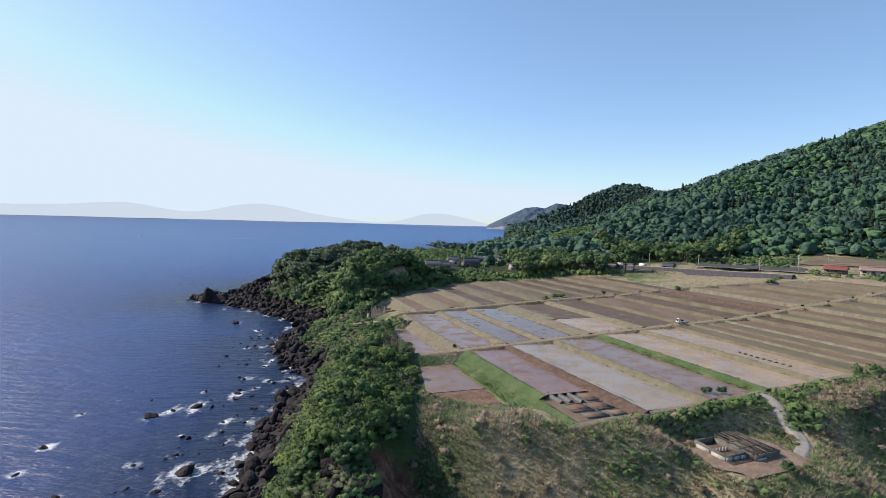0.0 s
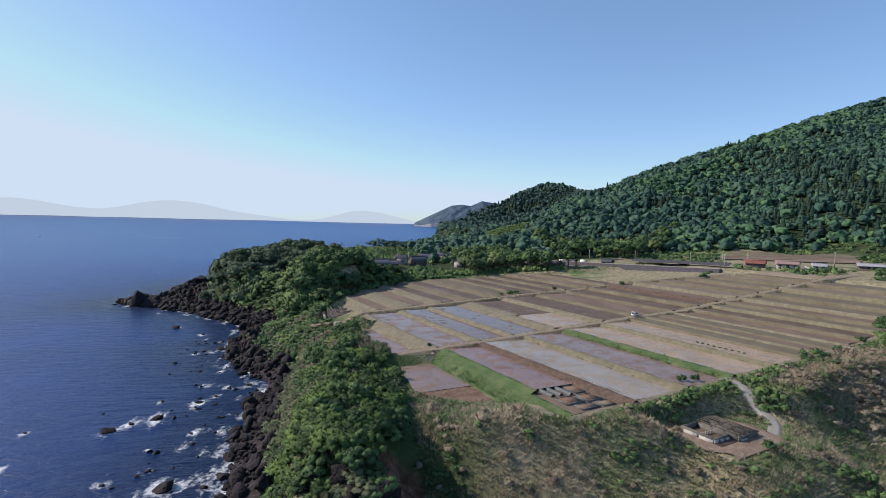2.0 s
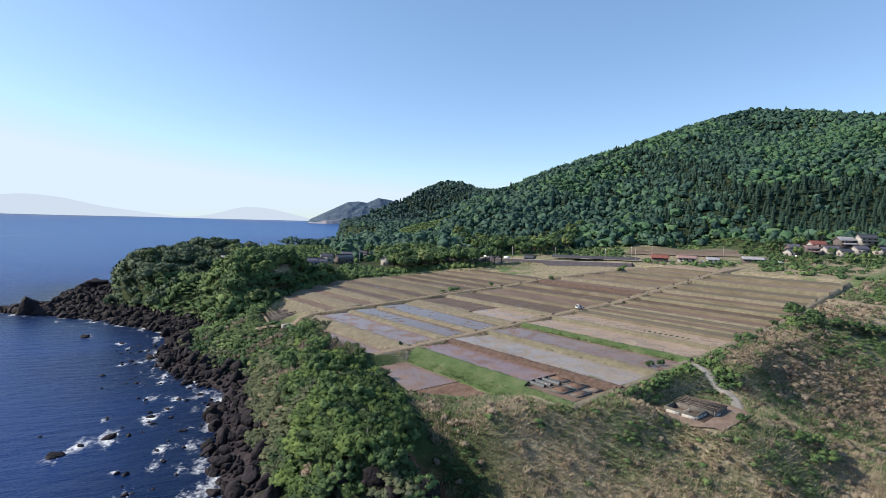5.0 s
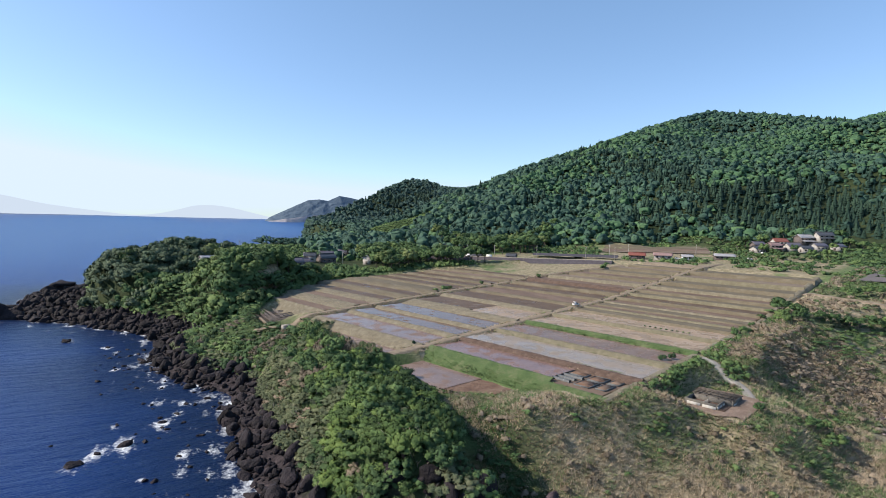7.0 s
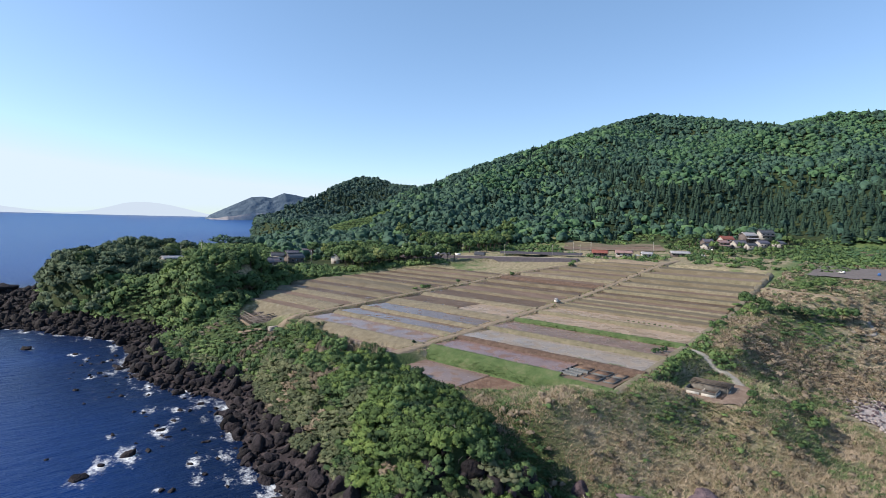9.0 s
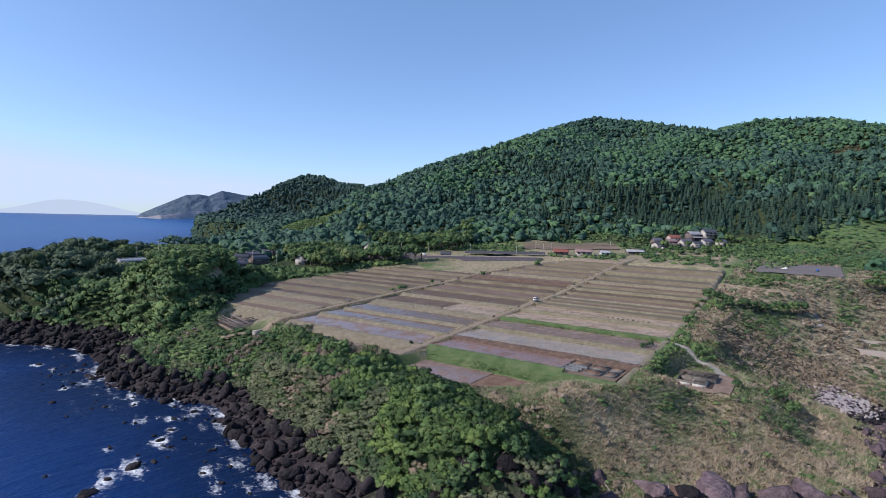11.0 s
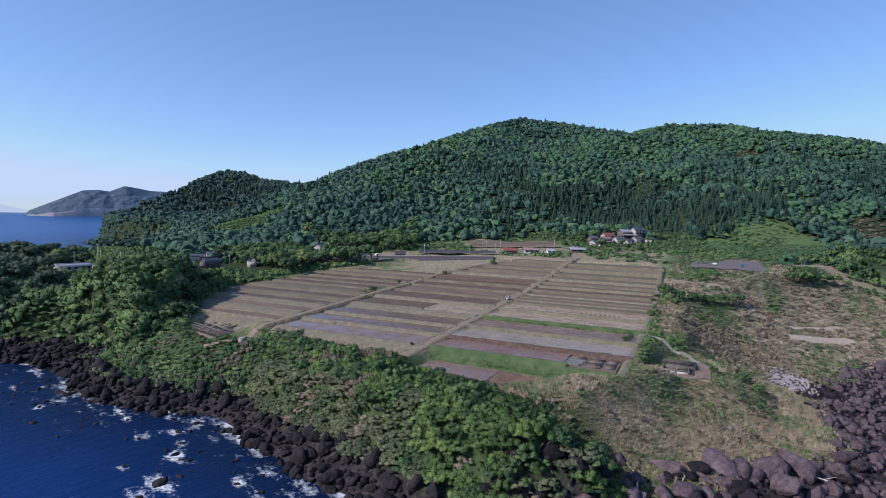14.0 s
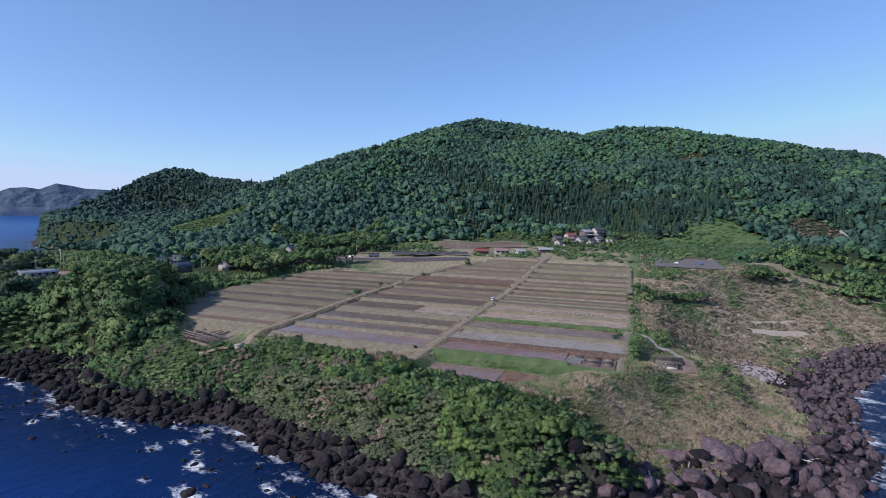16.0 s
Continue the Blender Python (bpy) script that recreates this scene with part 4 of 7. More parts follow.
def clearing(x, y):
    """Where no wood grows: fields on the slopes and round the houses."""
    c = np.exp(-((x - 372) / 52) ** 2 - ((y - 287) / 40) ** 2) > 0.5
    c |= (np.abs(x - 300) < 75) & (np.abs(y - 335) < 45)
    c |= np.hypot((x - 402) / 84, (y - 168) / 52) < 1 + 0.2 * soft_noise(x / 30, y / 30, 6, 2)
    c |= in_dry_field(x, y, 3) | (np.hypot(x - 50, y - 474) < 19)
    s_, w_ = to_field(x, y)
    c |= (s_ > 218) & (s_ < 294) & (w_ > 78) & (w_ < 133)
    c |= line_distance(x, y, [(560, 84), (543, 77), (500, 66), (470, 60)])[0] < 6
    c |= (np.hypot((x - 880) / 50, (y - 320) / 24) < 1) | (np.hypot((x - 528) / 34, (y - 104) / 24) < 1)
    c |= line_distance(x, y, BAY_ROAD)[0] < 11
    c |= np.hypot((x - 205) / 55, (y - 692) / 48) < 1 + 0.25 * soft_noise(x / 22, y / 22, 5, 2)
    return c


def hill_forest(name, x0, x1, y0, y1, gap, seed, size, label, shapes_=WOOD_SHAPES, leaf=LEAF_FAR_HAZE):
    x, y, rng = scatter(x0, x1, y0, y1, gap, seed)
    z = height(x, y)
    s_, w_ = to_field(x, y)
    plain = rise(s_)
    foot = np.where((y > 120) & (y < 300), 4.0, np.where(y > 440, -12.0, 1.5))
    keep = ((z > np.where(y < 520, plain + foot, 4)) | ((y < 150) & (x > 292 + 0.3 * (y - 60)) & (soft_noise(x / 28, y / 28, 7, 2) > -0.25))) & (z > 6) & (inland(x, y) > 9) & ~clearing(x, y)
    keep &= ~((s_ < 255) & (w_ > north_edge(s_) - 8) & (y < 520) & (w_ < 130))
    keep &= ~((np.abs(x - 255) < 90) & (np.abs(y - 335) < 60) & (w_ > -75))
    keep &= ~((y > 960) & (x < 340) & (inland(x, y) < 15))
    # the sides turned away from the bay are thinner
    q = np.linspace(0.5, 0.97, 16)[:, None]
    away = np.ones(len(x), bool)
    for bx, by in ((-5, 5), (-140, 50)):
        away &= (height(bx + (x - bx) * q, by + (y - by) * q) > 72 + (z + 14 - 72) * q).any(axis=0)
    keep &= ~away | (rng.random(len(x)) < 0.3)
    x, y, z = x[keep], y[keep], z[keep]
    dark = soft_noise(x / 75, y / 75, 41, 3) + 0.22 * rng.normal(size=len(x)) - 0.25 * (z > 150) + 0.42 * ramp(-np.abs(x - 580), -200, -70) * ramp(-z, -150, -90) * (y > 180) - 0.5 * (x < 330) > 0.36
    r = size * (0.62 + 0.75 * rng.random(len(x)) ** 1.8)
    bright = ~dark & (soft_noise(x / 110, y / 110, 43, 3) + 0.3 * rng.normal(size=len(x)) + 0.35 * ramp(z, 110, 230) > 0.28)
    for what, sel, shapes, mt, sx, sz, lab in (("woodland", bright, shapes_, leaf if leaf is LEAF_BAY_HAZE else LEAF_LIGHT, r * 1.1, r * rng.uniform(0.8, 1.15, len(x)), "fresh light green trees among the woodland"), ("woodland", ~dark & ~bright, shapes_, leaf, r, r * rng.uniform(0.9, 1.3, len(x)), label), ("cedar_wood", dark, CEDAR_SHAPES, CEDAR, r * 1.25, r * rng.uniform(0.85, 1.15, len(x)), "dark green cedar plantation on the hillside")):
        if sel.sum():
            thing(what, plant_mesh(what, plants(shapes, x[sel], y[sel], z[sel] - 0.8, sx[sel], sz[sel], rng), mt), lab, "woods", "stuff")


thing("hill_road", track_mesh("hill_road", BAY_ROAD, 5.0, 3.0, CONCRETE, 5.0, 6.0), "pale coast road cut round the far headland", "road", "structure")
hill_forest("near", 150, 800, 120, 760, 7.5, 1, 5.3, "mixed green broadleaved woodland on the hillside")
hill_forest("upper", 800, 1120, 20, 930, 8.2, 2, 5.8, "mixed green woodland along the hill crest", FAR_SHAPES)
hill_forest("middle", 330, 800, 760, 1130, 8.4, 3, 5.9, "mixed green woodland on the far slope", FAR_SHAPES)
# the north wood has the most haze blue in its leaves
hill_forest("north", 120, 760, 1130, 1860, 11.0, 4, 7.2, "woodland on the headland across the bay, blued as if by haze", FAR_SHAPES, LEAF_BAY_HAZE)
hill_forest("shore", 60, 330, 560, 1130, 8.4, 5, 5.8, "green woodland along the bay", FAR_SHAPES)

hill_forest("gap", 46, 150, 452, 640, 8.5, 7, 5.6, "mixed green trees behind the hamlet")
FINE_WOOD = [leafy(150 + i, 11, 18, 0.12) for i in range(4)]
hill_forest("southern foot", 292, 440, -110, 150, 9.2, 8, 5.6, "lush green woodland at the foot of the southern slope", FINE_WOOD, LEAF)
hill_forest("south", 440, 1010, -110, 120, 9.0, 6, 6.4, "mixed green woodland on the southern slope")

# ---- trees one can tell apart ----
LABELS = ["broadleaved evergreen tree with a dense rounded crown", "bright green broadleaved tree in spring leaf", "wind-shaped coastal tree with yellow green leaves"]


def grove(x0, x1, y0, y1, gap, seed, inside, size, tall, sink=0.0, joined="", dark=False):
    x, y, rng = scatter(x0, x1, y0, y1, gap, seed)
    keep = inside(x, y)
    x, y = x[keep], y[keep]
    z = height(x, y)
    if joined:
        r = size * rng.uniform(0.75, 1.3, len(x))
        for warm in (0, 1):
            sel = (rng.random(len(x)) < 0.1) == bool(warm)
            crowns = plants([leafy(140 + i, 17, 24, 0.095) for i in range(4)], x[sel], y[sel], z[sel] - sink + tall * 0.6, r[sel], r[sel] * 0.95, rng)
            thing("woodland", plant_mesh("woodland", crowns, LEAF_WARM if warm else LEAF_GREY), joined, "woods", "stuff")
        return
    for i in range(len(x)):
        k = int(rng.integers(0, 21))
        tree(x[i], y[i], size * rng.uniform(0.75, 1.3), tall * rng.uniform(0.8, 1.2), k, "tall evergreen tree with a dense rounded crown" if dark else LABELS[k % 3], float(z[i]) - sink, rng.uniform(0, 360))


def headland_wood(x, y):
    return (inland(x, y) > 11) & ((((x + 91) / 44) ** 2 + ((y - 425) / 64) ** 2 < 1.1) | (((x + 66) / 37) ** 2 + ((y - 487) / 52) ** 2 < 1.1)) & (np.hypot(x + 38, y - 422) > 27) & (x > -122)


grove(-150, -10, 370, 560, 10.5, 21, headland_wood, 5.6, 4.0, 0.8, "dense wind-shaped trees on the outer knoll")
grove(-66, 16, 282, 392, 7.0, 22, lambda x, y: (((x + 27) / 37) ** 2 + ((y - 336) / 50) ** 2 < 1.05) & (inland(x, y) > 12) & (x > -56 - 0.1 * (y - 320)) & ~((x > -14) & (y > 362)) & ((to_field(x, y)[1] < north_edge(to_field(x, y)[0]) - 3.5) | (to_field(x, y)[0] < 0)), 5.2, 4.6, 0.8)
grove(-44, -8, 100, 205, 6.2, 23, lambda x, y: (line_distance(x, y, [p[:2] for p in SPUR])[0] < 8 + 2 * soft_noise(x / 8, y / 8, 4, 2)) & (inland(x, y) > 14) & (x < spur_x(y) + np.where(y < 150, 3.0, 9)), 2.9, 1.7, 0.7)
grove(-26, -2, 200, 230, 5.2, 25, lambda x, y: (np.hypot((x + 14) / 11, (y - 215) / 13) < 1) & (to_field(x, y)[0] < -12.5), 3.0, 2.0, 0.7)
grove(20, 205, 340, 480, 9.0, 24, lambda x, y: (to_field(x, y)[1] < north_edge(to_field(x, y)[0]) - 14) & (to_field(x, y)[0] < 182) & (np.hypot(x - 14, y - 392) > 26) & (np.hypot(x - 34, y - 415) > 16) & (np.hypot(x - 135, y - 392) > 16) & (x > 60), 6.4, 6.0, 0.5, dark=True)
grove(150, 290, 392, 486, 11.5, 26, lambda x, y: ~in_dry_field(x, y, 7) & (line_distance(x, y, [(112, 411), (206, 305)])[0] > 24) & (x + y > 560) & (x - 0.9 * (y - 392) < 205), 6.6, 6.0, 0.5, dark=True)

# ---- scrub, reeds and undergrowth ----
def bush(seed, lobes=4, sprays=11, size=0.17):
    """A ragged bush of a few leafy lobes."""
    rng = np.random.default_rng(seed)
    core = leafy(seed, 1, 0, spread=0.0, flat=0.5, rad=(0.55, 0.6))
    pieces = [core]
    for i in range(lobes):
        a = 2 * math.pi * i / lobes + rng.uniform(0, 1.2)
        c = np.array([0.4 * math.cos(a), 0.4 * math.sin(a), rng.uniform(0.15, 0.5)])
        d = rng.normal(size=(sprays, 3))
        d[:, 2] = np.abs(d[:, 2]) * 0.9 - 0.1
        d = unit(d)
        p = c + d * rng.uniform(0.3, 0.6, (sprays, 1))
        lv, lf = leaves(rng, p, d, size)
        pieces.append((lv, lf, np.repeat(unit(d + unit(p)), 3, 0), np.repeat(0.5 + 0.2 * rng.normal(size=sprays), 3)))
    return grown(pieces)


def tuft_shape(seed, blades=8, lean=0.95, wide=0.06):
    """A clump of long thin leaves that bend outwards."""
    rng = np.random.default_rng(seed)
    v, f = [], []
    for i in range(blades):
        a = rng.uniform(0, 2 * math.pi)
        o = np.array([math.cos(a), math.sin(a), 0])
        side = np.array([-o[1], o[0], 0]) * wide
        root = o * rng.uniform(0, 0.25)
        h = rng.uniform(0.6, 1.1)
        tip = root + o * lean * rng.uniform(0.3, 1.2) + np.array([0, 0, h])
        n = len(v)
        v += [root - side, root + side, tip]
        f.append((n, n + 1, n + 2))
    return np.array(v), [np.array(f)]


GREEN_SCRUB = foliage("fresh green scrub", [(0.045, 0.082, 0.034), (0.085, 0.148, 0.052), (0.16, 0.225, 0.085)], 0.09, 0.4)
LEAF_BRIGHT = foliage("bright young leaves", [(0.032, 0.06, 0.021), (0.07, 0.122, 0.037), (0.15, 0.215, 0.06)], 0.09, 0.35)
DEAD = foliage("dead brown scrub", [(0.075, 0.065, 0.047), (0.13, 0.112, 0.083), (0.21, 0.182, 0.138)], 0.12, 0.35)
SILVER = foliage("silver grass", [(0.33, 0.258, 0.195), (0.46, 0.362, 0.28), (0.58, 0.47, 0.375)], 0.08, 0.0, island=0.28, bump=0)
MAUVE = foliage("brown mauve reed heads", [(0.11, 0.088, 0.063), (0.18, 0.148, 0.108), (0.27, 0.224, 0.172)], 0.12, 0.35)
BUSHES, FINE_BUSHES, REEDS = [bush(400 + i) for i in range(6)], [leafy(410 + i, 7, 40, 0.072, 0.6, 0.62, rad=(0.25, 0.4), speckle=0.4) for i in range(6)], [tuft_shape(420 + i) for i in range(6)]


def cover_with(name, shapes, material, x, y, rng, sx, sz, label, category, sink=0.1, z=None):
    if not len(x):
        return
    slope = None
    if z is None:
        z = height(x, y)
        if shapes is not REEDS:
            slope = unit(np.stack([(z - height(x + 2.5, y)) / 2.5, (z - height(x, y + 2.5)) / 2.5, np.ones(len(x))], 1))
            steep = np.hypot(height(x + 0.6, y) - z, height(x, y + 0.6) - z) / 0.6
            z = z + 0.7 * sx * np.clip(steep - 0.25, 0, 2.0)
    if shapes is REEDS:
        v, f = many(shapes, x, y, z - sink, sx, sz, rng)
        me = mesh_of(name, v, f, material)
    else:
        me = plant_mesh(name, plants(shapes, x, y, z - sink, sx, sz, rng, slope), material)
    thing(name, me, label, category, "stuff")


# the wooded faces of the headland and the bluff along the shore
x, y, rng = scatter(-135, 45, 280, 570, 3.4, 31)
d, (s_, w_) = inland(x, y), to_field(x, y)
cove = 9 * ramp(y, 288, 312) * ramp(-x, 35, 55) * ramp(-y, -440, -400)
keep = (d > 9 + cove + 2 * soft_noise(x / 7, y / 7, 6, 2)) & ((w_ < north_edge(s_) - 2) | (s_ < -3)) & (np.hypot(x - 8, y - 388) > 17) & ~((x > 14) & (y > 392) & (y < 432)) & (np.hypot(x - 28, y - 411) > 9) & (x > -124 + 3 * soft_noise(y / 9, y * 0, 6, 2)) & (np.hypot(x + 42, y - 424) > 12)
wooded = headland_wood(x, y) | (((x + 31) / 36) ** 2 + ((y - 333) / 53) ** 2 < 1.05)
tall = keep & (wooded | (soft_noise(x / 14, y / 14, 77, 2) > 0.3))
steep = np.hypot(height(x + 1.5, y) - height(x - 1.5, y), height(x, y + 1.5) - height(x, y - 1.5)) / 3
x2, y2 = x + 1.7, y + 1.7
again = keep & (steep > 0.4)
x, y, tall, keep = np.concatenate([x, x2[again]]), np.concatenate([y, y2[again]]), np.concatenate([tall, tall[again]]), np.concatenate([keep, keep[again]])
outer = (y > 372 - 0.25 * (x + 60)) & (x < -40)
for sel, mt, lb in ((tall & ~outer, LEAF, "dense evergreen undergrowth on the inner knoll"), (tall & outer, LEAF_GREY, "grey green windswept thicket on the outer knoll")):
    xs, ys = x[sel], y[sel]
    cover_with("undergrowth", BUSHES, mt, xs, ys, rng, rng.uniform(2.6, 4.2, len(xs)), rng.uniform(2.6, 5.2, len(xs)), lb, "undergrowth", 0.4)
low = keep & ~tall
xs, ys = x[low], y[low]
cover_with("coastal_scrub", BUSHES, GREEN_SCRUB, xs, ys, rng, rng.uniform(2.0, 3.2, len(xs)), rng.uniform(1.2, 2.4, len(xs)), "low fresh green scrub between the wooded knolls", "scrub", 0.3)
# the bluff under the collapsed frame
x, y, rng = scatter(-85, 4, 196, 312, 2.2, 40)
d, (s_, w_) = inland(x, y), to_field(x, y)
keep = (d > 8.5 + 2 * soft_noise(x / 6, y / 6, 8, 2)) & (s_ < -1) & ~((s_ > -17) & (w_ > -48)) & ~((s_ > -11) & (w_ > -90) & (w_ < -68)) & ~((np.abs(x + 23.5) < 11.5) & (np.abs(y - 268) < 14.5))
kind = 1.25 * soft_noise(x / 15, y / 15, 78, 3) + 0.1 * rng.normal(size=len(x))
for lo_, hi_, mt, s0, s1, h0, h1, lb in ((-2, -0.18, SCRUB, 1.3, 2.2, 0.9, 2.2, "tangled grey green coastal scrub on the bluff"), (-0.18, 0.12, GREEN_SCRUB, 1.3, 2.3, 0.7, 1.8, "fresh green scrub and weeds on the bluff"), (0.12, 0.32, LEAF, 1.5, 2.6, 1.6, 3.4, "broadleaved thicket on the bluff"), (0.32, 2, DEAD, 1.2, 2.0, 1.0, 2.4, "dead brown scrub on the bluff")):
    sel = keep & (kind >= lo_) & (kind < hi_)
    xs, ys = x[sel], y[sel]
    near_frame = 1 - 0.65 * ramp(-np.hypot(xs + 24, ys - 266), -34, -18)
    cover_with("coastal_scrub", BUSHES, mt, xs, ys, rng, rng.uniform(s0, s1, len(xs)), rng.uniform(h0, h1, len(xs)) * near_frame, lb, "scrub", 0.25)
# the thicket over the spur, down its seaward face and its shaded side
x, y, rng = scatter(-56, 4, 92, 214, 2.15, 32)
d, (s_, w_) = inland(x, y), to_field(x, y)
xf, yf, _ = scatter(-56, -24, 92, 214, 1.6, 47)
x, y = np.concatenate([x, xf]), np.concatenate([y, yf])
d, (s_, w_) = inland(x, y), to_field(x, y)
side = spur_x(y) + np.interp(y, (96, 118, 140, 160), (8.0, 10.5, 14.0, 17.0))
keep = (d > 9.5 - 3.2 * ramp(-y, -124, -112) + 2.5 * soft_noise(x / 6, y / 6, 8, 2)) & (x < side) & (s_ < -15.5) & ~((w_ > 8) & (w_ < 48) & (s_ > np.interp(w_, (10, 35, 47), (-17.5, -23, -14)))) & (clay(x, y) < 0.4)
kind = soft_noise(x / 10, y / 10, 80, 2) + 0.08 * rng.normal(size=len(x)) - 0.5 * ramp(d, -22, -13) * (x < -26) - 0.35 * ramp(y, 150, 168) * ramp(-d, -24, -14)
brown = np.exp(-((x + 20) / 7) ** 2 - ((y - 182) / 11) ** 2) + np.exp(-((x + 31) / 4) ** 2 - ((y - 160) / 6) ** 2) + 0.25 * soft_noise(x / 4, y / 4, 81, 2)
kind = np.where(brown > 0.5, 9.0, kind)
second = soft_noise(x / 4.5, y / 4.5, 82, 2) + 0.15 * rng.normal(size=len(x))
kind = np.where((kind > -0.38) & (kind < 5) & (second > 0.22), 14.0, kind)
kind = np.where((kind < -0.3) & (second < -0.3), 17.0, kind)
for lo_, hi_, mt, s0, s1, h0, h1, nm, lb in ((-3, -0.38, SCRUB, 1.7, 2.7, 1.2, 2.2, "coastal_scrub", "tangled grey scrub above the boulders"), (-0.38, -0.16, GREEN_SCRUB, 1.7, 2.8, 1.2, 2.2, "coastal_scrub", "fresh green scrub on the spur"), (-0.16, 5, LEAF_BRIGHT, 2.0, 3.3, 1.9, 3.6, "undergrowth", "bright green broadleaved thicket on the spur"), (5, 12, DEAD, 1.3, 2.0, 1.8, 3.4, "coastal_scrub", "bare brown thicket on the spur"), (12, 15, LEAF_DEEP, 1.9, 3.2, 1.6, 3.2, "undergrowth", "dark evergreen bushes among the spur thicket"), (15, 20, MAUVE, 1.2, 2.0, 0.8, 1.5, "coastal_scrub", "silvery dry brush on the seaward face")):
    sel = keep & (kind >= lo_) & (kind < hi_)
    xs, ys = x[sel], y[sel]
    cover_with(nm, FINE_BUSHES, mt, xs, ys, rng, rng.uniform(s0, s1, len(xs)), rng.uniform(h0, h1, len(xs)), lb, "undergrowth" if nm == "undergrowth" else "scrub", 0.3)

SAND_LINE, SHELF_LINE, BARE_LINE = [(177, 101), (190, 91), (205, 79.5)], [(190, 105), (205, 96), (220, 86.5)], [(199, 176), (198, 155), (198, 134)]
x, y, rng = scatter(-12, 6, 92, 136, 2.0, 49)
d = inland(x, y)
keep = (d > 13) & (np.hypot((x + 3) / 4.5, (y - 105) / 7) < 1) & (clay(x, y) < 0.3)
cover_with("undergrowth", FINE_BUSHES, LEAF, x[keep], y[keep], rng, rng.uniform(1.0, 1.7, keep.sum()), rng.uniform(0.7, 1.5, keep.sum()), "shaded green thicket in the hollow under the spur", "undergrowth", 0.2)
# reeds and long grass on the open slope towards the sea
x, y, rng = scatter(-14, 150, 56, 142, 0.55, 33)
d, (s_, w_) = inland(x, y), to_field(x, y)
edge = 9 + ramp(-y, -128, -92) * (4 + 7 * np.exp(-((x - 113) / 17) ** 2) + 3 * ramp(x, 70, 150)) + 2 * soft_noise(x / 4, y / 4, 66, 2)
keep = (d > edge) & ((w_ > 74) | (s_ < -5.6) | ((s_ < 20) & (w_ > 68))) & ~((w_ > 8) & (w_ < 47.5) & (s_ > np.interp(w_, (10, 35, 47), (-17, -22.5, -13)))) & (line_distance(x, y, [(72, 131), (75.5, 125), (74, 116.5), (75, 109), (69, 103)])[0] > 1.5) & ~((s_ > 17.5) & (s_ < 36) & (w_ > 81.5) & (w_ < 95.5))
keep &= (x > spur_x(y) + np.interp(y, (96, 118, 140, 160), (11.0, 14.0, 15.0, 17.0))) & ~((x > 101) & (x < 127) & (y < 92))
p_ = 0.75 * soft_noise(x / 11, y / 11, 51, 3) + 0.4 * soft_noise(x / 3, y / 3, 54, 2) + 0.28 * rng.normal(size=len(x))
lush = (s_ > 22) & (s_ < 47) & (w_ > 73) & (w_ < 82 + 0.3 * (s_ - 30))
dry = keep & (p_ > -0.13) & ~lush
xs, ys = x[dry], y[dry]
cover_with("dry_reeds", REEDS, DRY_GRASS, xs, ys, rng, rng.uniform(0.8, 1.3, len(xs)), (0.85 + 0.35 * soft_noise(xs / 4, ys / 4, 56, 2)) * rng.uniform(0.7, 1.4, len(xs)), "tall dry buff reeds and pampas grass on the slope", "reeds")
wet = keep & ~dry
xs, ys = x[wet], y[wet]
cover_with("green_grass", REEDS, GREEN_GRASS, xs, ys, rng, rng.uniform(1.0, 1.7, len(xs)), rng.uniform(0.4, 1.1, len(xs)), "fresh green weeds among the dry reeds", "grass")
few = rng.random(len(x))
for sel, mt, s0, s1, h0, h1, lb in ((keep & (few < 0.022) & (p_ < -0.1), GREEN_SCRUB, 0.8, 1.8, 0.5, 1.1, "scattered low green shrubs among the reeds"), (keep & (few < 0.022) & (p_ > 0.0) & ~lush, MAUVE, 0.9, 1.7, 0.9, 1.7, "mounds of brown mauve reeds on the slope")):
    xs, ys = x[sel], y[sel]
    cover_with("coastal_scrub", BUSHES, mt, xs, ys, rng, rng.uniform(s0, s1, len(xs)), rng.uniform(h0, h1, len(xs)), lb, "scrub", 0.2)

x, y, rng = scatter(-40, 0, 172, 305, 0.9, 36)
d, (s_, w_) = inland(x, y), to_field(x, y)
keep = (d > 12) & (s_ > -34) & (s_ < 1 + 8 * (w_ < -76)) & (w_ < 2) & (w_ > -118) & ~((s_ > -15) & (w_ > -46)) & ~((s_ > -9) & (w_ > -88) & (w_ < -72)) & ~((np.abs(x + 23.5) < 9.5) & (np.abs(y - 268) < 12))
xs, ys = x[keep], y[keep]
cover_with("green_grass", REEDS, GREEN_GRASS, xs, ys, rng, rng.uniform(0.8, 1.5, len(xs)), rng.uniform(0.3, 0.9, len(xs)), "lush green grass above the shore", "grass")
x, y, rng = scatter(-24, 2, 166, 206, 0.7, 37)
s_, w_ = to_field(x, y)
keep = (s_ > -24) & (s_ < -15) & (w_ < 4) & (w_ > -26) & (soft_noise(x / 5, y / 5, 59, 2) > -0.3)
xs, ys = x[keep], y[keep]
cover_with("dry_reeds", REEDS, DRY_GRASS, xs, ys, rng, rng.uniform(0.6, 1.0, len(xs)), rng.uniform(2.2, 4.2, len(xs)), "stand of tall brown dead reeds beside a paddy", "reeds")

